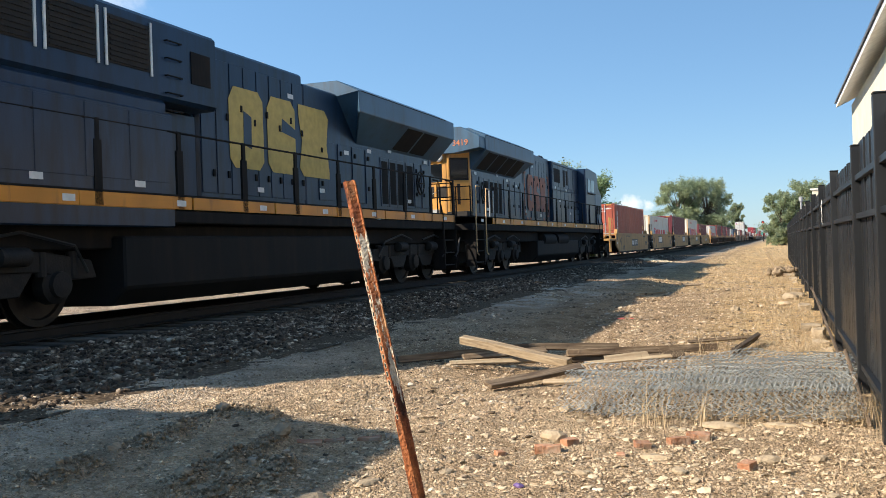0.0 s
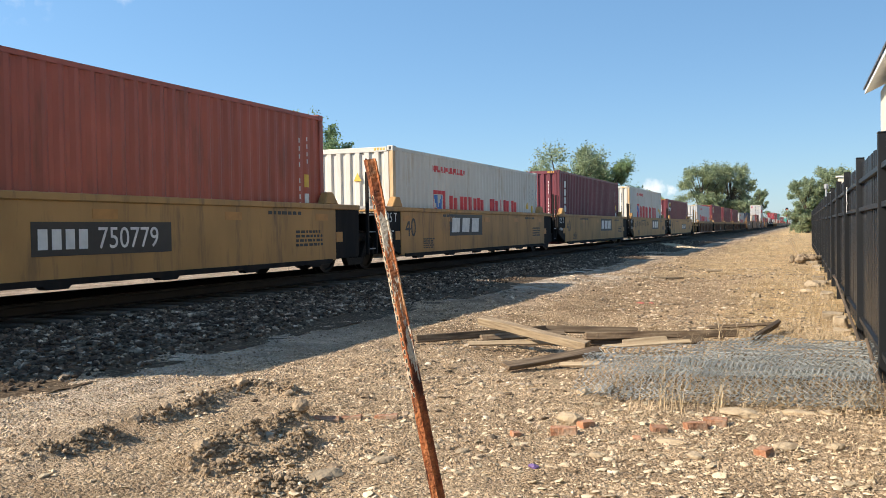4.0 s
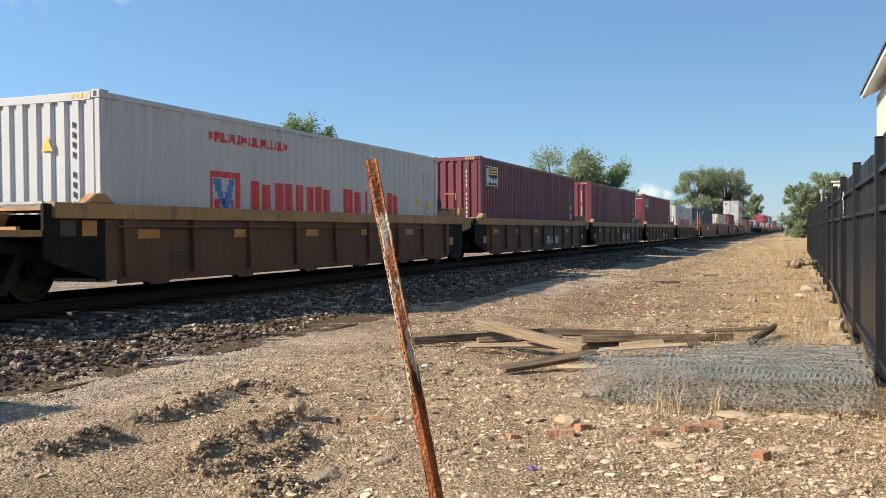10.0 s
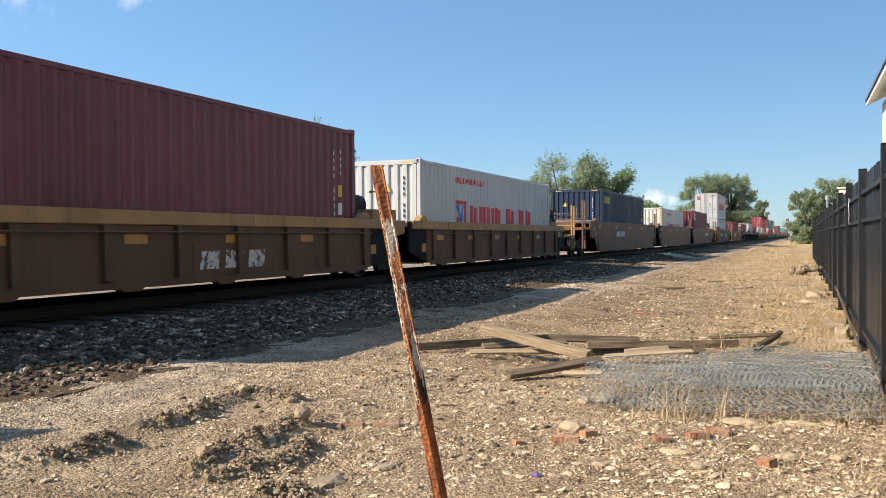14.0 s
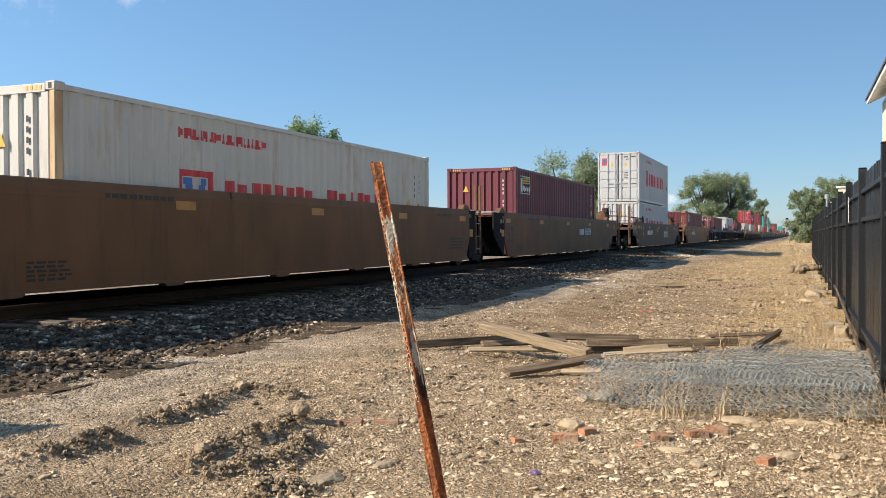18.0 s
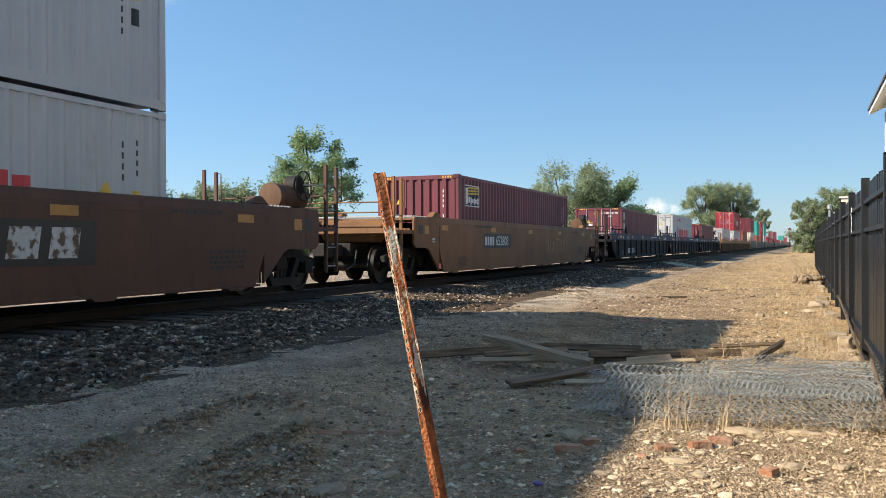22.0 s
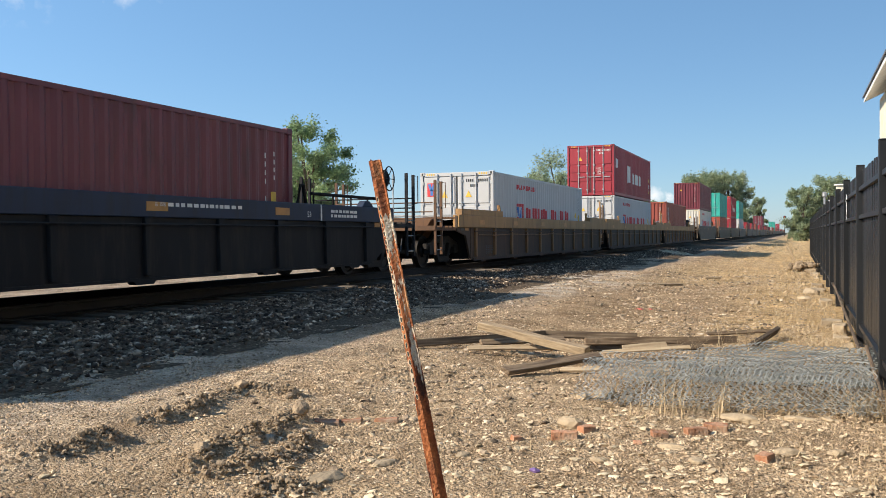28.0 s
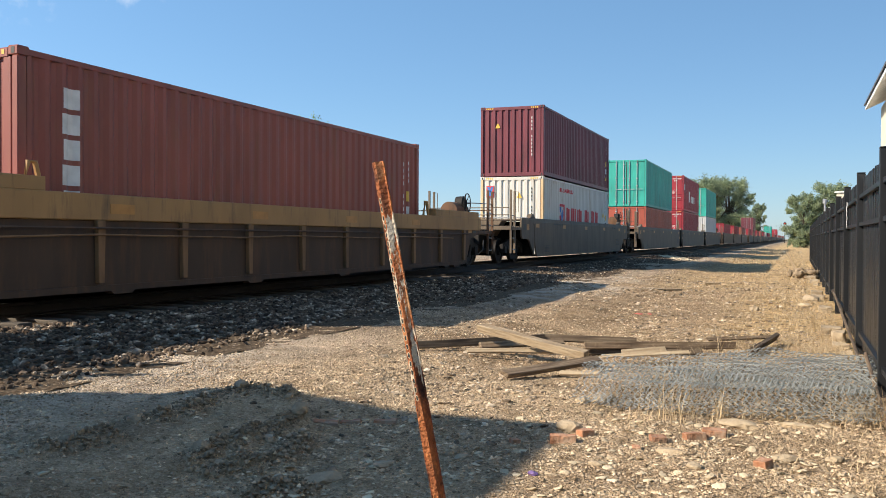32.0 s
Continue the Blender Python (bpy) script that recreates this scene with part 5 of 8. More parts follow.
    sign_bars(bm, w0 + 1.3, w0 + 2.0, zb + 0.12, zb + 0.38, 5, x, rng2)
    sign_bars(bm, w0 + 2.6, w0 + 4.1, zt - 0.2, zt - 0.1, 1, x, rng2)
    sign_bars(bm, w1 - 2.4, w1 - 1.2, zt - 0.22, zt - 0.12, 1, x, rng2)
    if not posts:
        sign_bars(bm, w1 - 1.5, w1 - 0.5, zb + 0.3, zb + 0.62, 4, x, rng2)
    tagged(part("stencil", bm, MARKDARK, u), kind="stuff")
    if kind == "blue":
        for a, what in ((w0 + 0.15, "40"), (w0 + 0.75, "45"), (w0 + 1.4, "48"), (w0 + 2.5, "53"), (w1 - 2.8, "53")):
            words(what, 0.15, MARKWHITE, u, (XS + 0.052, a, zc + 0.07))
        for a in (w0 + 3.0, w1 - 2.3):
            part("size_line", kept("size line", lambda bm: (box(bm, 0, 0.003, 0, 0.05, 0, 0.30), {})[-1], MARKWHITE), MARKWHITE, u, at=(XS + 0.051, a, zc + 0.01))
        bm = bmesh.new()
        sign_bars(bm, 8.0, 10.2, zc + 0.16, zc + 0.25, 1, XS + 0.051, rng2)
        sign_bars(bm, w1 - 1.9, w1 - 0.8, zc + 0.08, zc + 0.26, 2, XS + 0.051, rng2)
        tagged(part("stencil", bm, MARKWHITE, u), kind="stuff")
    if kind == "blue" and size:
        words(size, 0.36, GALV, u, (x, 8.04 if size != "C" else 0.07, 0.42 if size != "C" else 0.58))
    if "emblem" in marks:
        a = em_at if em_at is not None else 6.45
        We = 2.58 if kind == "ochre" else 2.2
        z0, z1 = (zb + 0.40, zb + 0.96) if kind == "ochre" else (zb + 0.42, zb + 0.98) if kind == "tan" else (zb + 0.06, zb + 0.52)
        bm = bmesh.new()
        box(bm, x, x + 0.003, a, a + We, z0, z1)
        panel = part("emblem_panel", bm, MARKDARK if kind != "brown" or "dark" in marks else BROWN, u, "emblem panel")
        z0, z1 = z0 + 0.09, z1 - 0.09
        st = (We - 0.3) / 3
        for k in range(3):
            yy = a + 0.15 + st * k
            bm = bmesh.new()
            h = z1 - z0
            lean = 0.16 * h
            prism(bm, [(yy, z0), (yy + st * 0.74, z0), (yy + st * 0.74 + lean, z1), (yy + lean, z1)], "x", x + 0.003, x + 0.006)
            part("emblem_block", bm, MARKWHITE if kind == "ochre" else MARKWORN, panel, "white plain emblem block" if k == 0 else "")
    if "scrawl" in marks:
        r3 = random.Random(7)
        pale = kind != "ochre"
        y = w0 + (10.0 if pale else 1.0)
        for k in range(9 if pale else 14):
            bm = bmesh.new()
            w = r3.uniform(0.22, 0.36)
            zz = zb + (0.45 if pale else 0.62)
            hh = 0.42 if pale else 0.26
            zz += r3.uniform(-0.04, 0.04)
            hh *= r3.uniform(0.85, 1.1)
            t3 = 0.06 if pale else 0.035
            box(bm, x, x + 0.004, y, y + t3, zz, zz + hh)
            if k % 3 != 1:
                box(bm, x, x + 0.0045, y + t3 * 0.5, y + w * 0.8, zz + hh - t3, zz + hh)
            if k % 3 == 0:
                box(bm, x, x + 0.004, y + w * 0.8 - t3, y + w * 0.8, zz, zz + hh)
            part("scrawl_stroke", bm, CHORD if pale else MARKDARK, u, "painted scrawl stroke")
            y += w + 0.05
    if number:
        a = num_at if num_at is not None else w0 + (w1 - w0) * 0.40
        hgt = 0.30
        bm = bmesh.new()
        box(bm, x, x + 0.003, a - 0.1, a + 2.45, zt - 0.78 + num_z, zt - 0.36 + num_z)
        part("number_panel", bm, MARKDARK if kind in ("ochre", "tan") and number != "560091" else side, u)
        bm = bmesh.new()
        for i in range(4):
            box(bm, x + 0.003, x + 0.006, a + 0.22 * i, a + 0.22 * i + 0.15, zt - 0.70 + num_z, zt - 0.45 + num_z)
        tagged(part("number_marking", bm, MARKWHITE, u), kind="stuff")
        words(number, 0.40, MARKWHITE, u, (x + 0.005, a + 0.98, zt - 0.70 + num_z))
    return u


def hash_of(*a):
    return sum(int(1000 * abs(v)) if isinstance(v, (int, float)) else sum(map(ord, v)) for v in a)


FLOOR = 0.22


def load(s, colour, logo="", front="ribs", H=2.896, up=None, plainer=False):
    """A container in the well at s, and one on top of it if given."""
    c = container(colour, H, front, logo, plainer)
    joins(c, s)
    c["rise"] = FLOOR
    if up:
        col, logo2, front2, H2 = up
        d = container(col, H2, front2, logo2, plainer)
        joins(d, s)
        d["rise"] = FLOOR + H + 0.012
    return c


def repaint(u, paint_to, said):
    """The same wagon in another coat of paint."""
    for ob in u.children_recursive:
        if ob.type == "MESH" and ob.data.users == 1 and ob.data.materials[0] is TAN:
            ob.data.materials[0] = paint_to
    return tagged(u, said, "rail wagon", group="wagons of the train")


def end_marks(u):
    """Yellowed stencil patches, length marks and container guides by the near end."""
    x, zt = 1.462, 1.56
    for y, what in ((-2.5, "56"), (-2.0, "53"), (-1.3, "48"), (-0.78, "45"), (0.0, "40")):
        bm = bmesh.new()
        lathe(bm, [(x, 0.125), (x + 0.003, 0.125)], "x", (0, y, zt - 0.28), 18)
        disc = part("stencil_patch", bm, PATCHCREAM, u, "yellowed round stencil patch")
        words(what, 0.16, MARKDARK, disc, (x + 0.003, y - 0.095, zt - 0.335))
    for y0, y1, z0, z1, rows in ((-3.65, -2.90, 0.98, 1.40, 6), (-2.35, -1.85, 0.42, 0.62, 3), (-0.30, 0.0, 0.80, 1.02, 4), (5.2, 5.75, 1.02, 1.22, 3)):
        bm = bmesh.new()
        c = 0.06
        prism(bm, [(y0 + c, z0), (y1 - c, z0), (y1, z0 + c), (y1, z1 - c), (y1 - c, z1), (y0 + c, z1), (y0, z1 - c), (y0, z0 + c)], "x", x, x + 0.003)
        plate = part("stencil_patch", bm, PATCHCREAM, u)
        bm = bmesh.new()
        sign_bars(bm, y0 + 0.07, y1 - 0.07, z0 + 0.04, z1 - 0.02, rows, x + 0.003, random.Random(rows))
        tagged(part("stencil", bm, MARKDARK, plate), kind="stuff")
    for k in range(5):
        y = -2.45 + 0.52 * k
        bm = bmesh.new()
        prism(bm, [(y, zt), (y + 0.10, zt + 0.22), (y + 0.26, zt + 0.22), (y + 0.40, zt)], "x", 1.24, 1.40)
        part("container_guide", bm, RUSTSIDE, u, bevel=0.01)
    bm = bmesh.new()
    tube(bm, [(1.32, -3.4, zt + 0.26), (1.32, 0.1, zt + 0.26)], 0.03)
    part("guide_rail", bm, SOOT, u)
    bm = bmesh.new()
    tube(bm, [(1.38, -0.02, zt), (1.38, 0.08, zt + 0.36), (1.38, 0.22, zt + 0.36), (1.38, 0.34, zt + 0.20), (1.38, 0.34, zt)], 0.035)
    part("corner_guide", bm, SOOT, u)


# five ochre units
for i, (s, args) in enumerate((
        (52.25, ("rust", "column", "doors")), (67.70, ("cream", "white", "ribs", 2.591)), (83.18, ("maroon", "column")), (98.73, ("cream", "white")), (114.23, ("maroon", "panel", "ribs", 2.591)))):
    load(s, *args)
    joins(wagon("ochre", -0.15, 12.20, -1.65, 13.85, end_a=(i == 0), end_b=(i == 4), size="40", marks={1: "emblem", 2: "emblem", 3: "emblem scrawl"}.get(i, ""), number={0: "750779", 4: "750779"}.get(i, ""), num_at={4: 6.3}.get(i), em_at=2.9 if i == 1 else 6.55), s)
# five brown units with side posts
for i, (s, args) in enumerate((
        (134.06, ("white", "white", "ribs", 2.591)), (149.75, ("maroon", "panel")), (165.34, ("maroon", "")), (181.07, ("maroon", "panel", "doors")), (196.76, ("white", "white", "ribs", 2.591)))):
    load(s, *args)
    joins(wagon("brown", -0.2, 12.40, -1.75, 13.95, end_a=(i == 0), end_b=(i == 4), marks={1: "emblem dark", 2: "emblem dark", 3: "emblem"}.get(i, "")), s)
# three long orange-brown units
for i, (s, args) in enumerate(((218.54, ("navy", "gold")), (238.30, ("cream", "white", "ribs", 2.591)), (257.99, ("maroon", "panel")))):
    load(s, *args)
    joins(wagon("tan", -2.0, 14.5, -3.5, 15.85, end_a=(i == 0), end_b=(i == 2), size="53", number="766098" if i != 1 else "", num_at=2.35 if i == 0 else 8.1), s)
# two single wagons
load(282.56, "white", "white", "ribs", 2.591, up=("white", "white", "doors", 2.896))
rusty = repaint(wagon("tan", -2.0, 14.4, -3.2, 15.6, end_a=True, end_b=True, size="", number="560091", num_at=1.45, marks="emblem", em_at=8.3), RUSTSIDE, "dark rusty red-brown smooth-sided well wagon with stencil patches")
end_marks(rusty)
joins(rusty, 282.56)
load(306.83, "maroon", "panel", "ribs", 2.591)
joins(repaint(wagon("tan", -2.0, 14.4, -3.2, 15.6, end_a=True, end_b=True, size="", number="652808", num_at=1.45, marks="scrawl"), ORANGETAN, "orange-tan smooth-sided well wagon with pale scrawl"), 306.83)
# three dark blue units
for i, (s, args) in enumerate(((330.66, ("maroon", "tall", "doors", 2.591)), (350.40, ("white", "white", "doors")), (370.13, ("maroon", "tall", "ribs", 2.591)))):
    load(s, *args)
    joins(wagon("blue", -2.7, 15.0, -3.75, 15.95, end_a=(i == 0), end_b=(i == 2), size="53" if i == 0 else "C" if i == 1 else "", number="888714" if i == 0 else "", num_at=0.3, num_z=-0.30), s)
# three brown units with a deep chord
load(394.12, "white", "white", "doors", 2.591)
load(413.75, "white", "white", "doors", 2.591, up=("red", "k", "doors", 2.591))
load(433.47, "orange", "column")
for i, s in enumerate((394.02, 413.75, 433.47)):
    joins(wagon("wide", -2.7, 15.0, -3.75, 15.95, end_a=(i == 0), end_b=(i == 2)), s)
# grey wagons
load(457.31, "cream", "white", up=("maroon", "", "ribs", 2.591))
joins(wagon("grey", -2.0, 14.4, -3.2, 15.6, end_a=True, end_b=True), 457.31)
load(481.43, "rust", "", "doors", 2.591, up=("teal", "", "doors", 2.896), plainer=True)
load(501.10, "red", "", "doors", 2.896, up=("red", "k", "doors", 2.896))
load(520.80, "white", "", "ribs", 2.896, up=("teal", "", "doors", 2.896), plainer=True)
for i, s in enumerate((481.43, 501.10, 520.80)):
    joins(wagon("grey", -2.7, 15.0, -3.75, 15.95, end_a=(i == 0), end_b=(i == 2)), s)

# the train's tail, far up the track: copies
tail_wagon = joins(wagon("grey", -2.7, 15.0, -3.75, 15.95), 545.0)
seeds = {}
for col, up in (("red", None), ("orange", None), ("maroon", None), ("white", None), ("teal", None)):
    seeds[col] = None
s = 545.0
order = ["red", "red", "orange", "red", "maroon+", "red", "orange", "red", "white", "red", "maroon", "teal+", "red", "orange", "red", "maroon", "red+", "white", "red", "orange", "maroon", "red", "red", "teal", "orange", "red", "maroon", "red"]
for i, what in enumerate(order):
    col, up = what.rstrip("+"), what.endswith("+")
    for lvl in range(2 if up else 1):
        if seeds[col] is None:
            c = seeds[col] = container(col, 2.591, "doors", "", True)
        else:
            c = copy_thing(seeds[col], pose(0, 0, 0))
        joins(c, s)
        c["rise"] = FLOOR + lvl * 2.60
    if i:
        joins(copy_thing(tail_wagon, pose(0, 0, 0)), s)
    s += 19.72 if i % 3 != 2 else 23.9


# ---- locomotives ----
def loco(face, said, letter, logo_at, V, number=""):
    """A six-axle diesel: its radiators lie near the origin, the cab towards +y (face 1) or -y (face -1).
    V: end of the frame, hood's start, wing from/to, screens from/to, engine hood from/to, full-width body's start, tank from/to, hood top."""
    L = tagged(empty("diesel_locomotive"), said, "locomotive", group="locomotives of the train")
    E0, H0, W0, W1, S0, S1, G0, G1, B0, T0, T1 = V
    E1 = 22.05 if face > 0 else 19.0
    C0 = 18.0 if face > 0 else 15.9
    dy = 0.0 if face > 0 else -3.05

    def Y(y):
        return y * face

    def span(a, b):
        return min(Y(a), Y(b)), max(Y(a), Y(b))

    def add(name, mat, boxes, label="", bevel=0.0, parent=None):
        bm = bmesh.new()
        for x0, x1, a, b, z0, z1 in boxes:
            ya, yb = span(a, b)
            box(bm, min(x0, x1), max(x0, x1), ya, yb, z0, z1)
        return part(name, bm, mat, parent or L, label, bevel)

    W, HW = 1.53, 0.98
    Q = 1.42 if face < 0 else 1.10
    add("underframe", SOOT, [(-W + 0.02, W - 0.02, E0, E1, 1.36, 1.56), (-1.2, 1.2, E0 + 0.3, E1 - 0.2, 1.0, 1.36)], "sooty underframe", 0.02)
    a = E0 + (0.05 if face < 0 else 1.98)
    n = 8
    for sx in (-1, 1):
        for k in range(n):
            y0 = a + (E1 - a) * k / n
            add("sill_stripe", STRIPE, [(sx * W, sx * (W - 0.03), y0 + 0.02, y0 + (E1 - a) / n - 0.02, 1.57, 1.76)], "yellow sill stripe", 0.004)
    add("walkway", SOOT, [(-W, W, E0, E1, 1.762, 1.79)])
    # long hood in lengths
    add("hood", LOCO, [(-HW, HW, H0 + 0.15, G0, 1.79, 4.30)], "dark blue radiator hood", 0.04)
    add("hood", LOCO, [(-HW, HW, G0 + 0.02, G1, 1.79, 4.46)], "dark blue engine hood", 0.05)
    add("hood", LOCO, [(-Q, Q, G1 + 0.02, C0, 3.2, 4.40), (-Q, Q, B0, C0, 1.79, 3.2), (-HW, HW, G1 + 0.02, B0, 1.79, 3.2)], "dark blue equipment hood", 0.06)
    if face < 0:
        add("body_side", LOCO, [(1.42, 1.515, B0 + 0.02, C0, 1.30, 2.98)], "dark blue flush body side", 0.02)
        add("body_stripe", STRIPE, [(1.5, 1.52, B0 + 0.03, C0, 1.565, 1.765)], "yellow stripe across the body side")
        for k in range(3):
            y0 = B0 + 0.4 + 1.1 * k
            gr = add("intake_grille", GRIME, [(1.425, 1.436, y0, y0 + 0.86, 3.55, 4.22)], "rusty brown intake grille")
            for q in range(9):
                add("louvre", GRIME, [(1.436, 1.452, y0 + 0.03, y0 + 0.83, 3.58 + 0.072 * q, 3.61 + 0.072 * q)], parent=gr)
            for q in (-0.06, 0.88):
                add("trim_strip", MARKWHITE, [(1.425, 1.445, y0 + q, y0 + q + 0.04, 3.5, 4.28)], "pale trim strip", parent=gr)
        add("end_vent", SOOT, [(1.422, 1.435, G1 + 0.25, G1 + 0.75, 3.55, 4.05)])
    # radiator wings; sky light on their slopes is put into the lighter blue-grey
    bm = bmesh.new()
    ya, yb = span(W0 + (0.55 if face > 0 else 0.0), W1)
    prism(bm, [(-HW - 0.01, 3.30), (-W, 3.88), (-W, 4.34), (-1.0, 4.60), (1.0, 4.60), (W, 4.34), (W, 3.88), (HW + 0.01, 3.30)], "y", ya, yb)
    ed = [v for v in bm.verts if abs(v.co.y - Y(W1)) < 1e-4 and v.co.z < 3.5]
    for v in ed:
        v.co.y -= 0.9 * face
    wing = part("radiator_wing", bm, LOCOGREY, L, "flared radiator housing", 0.012)
    add("wing_seam", SOOT, [(W - 0.01, W + 0.004, W0 + 0.6, W1 - 0.1, 4.325, 4.345)], parent=wing)
    n = max(2, round((S1 - S0) / 1.25))
    st = (S1 - S0) / n
    for sx in (-1, 1):
        for k in range(n):
            ya, yb = span(S0 + st * k + 0.05, S0 + st * (k + 1) - 0.05)
            bm = bmesh.new()
            p = [(sx * (HW + 0.05), 3.36), (sx * (W - 0.04), 3.84)]
            nrm = Vector((0.62 * sx, 0, -0.55)).normalized() * 0.02
            v = [bm.verts.new((q[0] + nrm.x, y, q[1] + nrm.z)) for y in (ya, yb) for q in p]
            bm.faces.new((v[0], v[1], v[3], v[2]))
            part("radiator_screen", bm, SOOT, wing)
    bm = bmesh.new()
    ya, yb = span(W0, W0 + 0.55)
    prism(bm, [(-1.50, 3.95), (-1.50, 4.26), (-0.9, 4.58), (0.9, 4.58), (1.50, 4.26), (1.50, 3.90), (0.7, 3.78), (-0.7, 3.78)], "y", ya, yb)
    cap = part("wing_visor", bm, LOCOGREY, L, "end visor", 0.012)
    if face > 0:
        add("visor_panel", LOCOGREY, [(-0.62, 0.28, W0 - 0.02, W0 + 0.01, 3.98, 4.36)], "recessed blue-grey panel", 0.006, cap)
        for x0, x1, z0, z1 in ((-0.62, 0.28, 3.97, 3.99), (0.265, 0.285, 3.98, 4.36)):
            add("visor_trim", SOOT, [(x0, x1, W0 - 0.028, W0, z0, z1)], parent=cap)
    # the hood's end, chamfered
    bm = bmesh.new()
    pts = [(-0.98, H0 + 0.15), (-0.98, H0), (-0.42, H0 - 0.38), (0.42, H0 - 0.38), (0.98, H0), (0.98, H0 + 0.15)]
    prism(bm, [(x, Y(y)) for x, y in pts], "z", 1.79, 3.84)
    endp = part("hood_end", bm, LOCOYEL if face > 0 else LOCO, L, "golden-tan hood end" if face > 0 else "dark blue hood end", 0.012)
    F = H0 - 0.38
    add("end_door", LOCOYEL if face > 0 else LOCO, [(-0.34, 0.34, F - 0.014, F + 0.01, 1.9, 3.62)], bevel=0.006, parent=endp)
    add("end_window", GLASS, [(-0.20, 0.20, F - 0.022, F, 2.92, 3.48)], parent=endp)
    for sx in (-1, 1):
        for lo, hi, u0, u1, m, off, nm in ((3.02, 3.60, 0.06, 0.50, GLASS, 0.022, "end_window"), (2.96, 3.66, 0.03, 0.53, GRIME, 0.012, "window_frame")):
            bm = bmesh.new()
            v = [bm.verts.new((sx * (0.42 + u), Y(F + 0.38 * u / 0.56 - off), z)) for u, z in ((u0, lo), (u1, lo), (u1, hi), (u0, hi))]
            bm.faces.new(v)
            part(nm, bm, m, endp)
    lamp = add("headlight_housing", LOCOYEL if face > 0 else SOOT, [(-0.30, 0.30, F - 0.05, F + 0.02, 3.52, 3.84)], bevel=0.02, parent=cap)
    for x in (-0.13, 0.13):
        bm = bmesh.new()
        lathe(bm, [(0.0, 0.135), (-0.05 * face, 0.13), (-0.055 * face, 0.10)], "y", (x, Y(F - 0.05), 3.68), 16)
        part("lamp_rim", bm, GALV, lamp, smooth=True)
        bm = bmesh.new()
        lathe(bm, [(0.0, 0.10), (-0.02 * face, 0.09), (-0.035 * face, 0.04)], "y", (x, Y(F - 0.10), 3.68), 14)
        part("headlight", bm, LAMPGLASS, lamp, smooth=True)
    if number:
        for x in (-1.36, 0.62):
            words(number, 0.26, LETTER3, cap, (x, Y(W0 - 0.008), 4.0), (90, 0, 0))
        for k, (x0, x1, z0, z1) in enumerate(((-0.95, -0.50, 2.42, 2.78), (-0.36, -0.08, 2.42, 2.78), (0.0, 0.34, 2.42, 2.78))):
            bm = bmesh.new()
            y0 = F - 0.022 if k else F + 0.05
            if k == 0:
                v = [bm.verts.new((-0.42 - u, Y(F + 0.38 * u / 0.56 - 0.014), z)) for u, z in ((0.08, z0), (0.46, z0), (0.46, z1), (0.08, z1))]
                bm.faces.new(v)
            else:
                box(bm, x0, x1, *span(F - 0.022, F - 0.016), z0, z1)
            part("end_emblem", bm, GRIME, endp, "dark plain emblem block" if k == 0 else "")
        bm = bmesh.new()
        v = [bm.verts.new((0.42 + u, Y(F + 0.38 * u / 0.56 - 0.014), z)) for u, z in ((0.22, 2.2), (0.30, 2.2), (0.30, 2.85), (0.22, 2.85))]
        bm.faces.new(v)
        part("end_emblem", bm, GRIME, endp)
        add("electrical_box", GALV, [(-0.2, 0.12, F - 0.2, F - 0.02, 1.84, 2.06)], "grey receptacle box", 0.02, endp)
        add("hood_skirt", GRIME, [(-0.99, 0.99, F - 0.01, H0 + 0.2, 1.79, 1.98)], "oily dark skirt", parent=endp)
    # doors, grilles and fittings along the hood
    rows = ((0.18, 0.78, 1.95, 3.12, LOCO), (0.90, 1.30, 1.95, 3.12, LOCO), (1.42, 1.82, 1.98, 3.02, SOOT), (2.05, 2.42, 1.98, 3.02, SOOT), (2.55, 2.90, 1.98, 3.02, SOOT), (3.05, 3.4, 1.98, 3.02, SOOT), (3.7, 4.3, 1.95, 3.2, LOCO), (4.4, 5.0, 1.95, 3.2, LOCO), (5.1, 5.7, 1.95, 3.2, LOCO), (5.85, 6.6, 1.95, 3.2, LOCO))
    for sx in (-1, 1):
        xo = sx * HW
        for a, b, z0, z1, m in rows:
            if H0 + b > G0:
                continue
            if m is SOOT:
                add("door_frame", LOCO, [(xo, xo + sx * 0.018, H0 + a - 0.06, H0 + b + 0.06, z0 - 0.06, z1 + 0.08)], bevel=0.005)
                add("air_grille", SOOT, [(xo, xo + sx * 0.025, H0 + a, H0 + b, z0, z1)], bevel=0.004)
            else:
                d = add("access_door", LOCO, [(xo, xo + sx * 0.022, H0 + a, H0 + b, z0, z1)], bevel=0.006)
                if sx > 0:
                    for z in (z0 + 0.3, z1 - 0.25):
                        add("latch", SOOT, [(xo + 0.02, xo + 0.045, H0 + b - 0.16, H0 + b - 0.09, z, z + 0.10)], parent=d)
        n = max(3, round((G1 - G0) / 0.46))
        for k in range(n):
            a = G0 + 0.06 + (G1 - G0 - 0.1) * k / n
            b = a + (G1 - G0 - 0.1) / n - 0.035
            d = add("access_door", LOCO, [(xo, xo + sx * 0.018, a, b, 1.92, 4.22)], bevel=0.006)
            if sx > 0:
                for z in (2.2, 3.2 + 0.2 * (k % 2)):
                    add("latch", SOOT, [(xo + 0.018, xo + 0.04, a + 0.05, a + 0.11, z, z + 0.12)], parent=d)
        xo = sx * Q
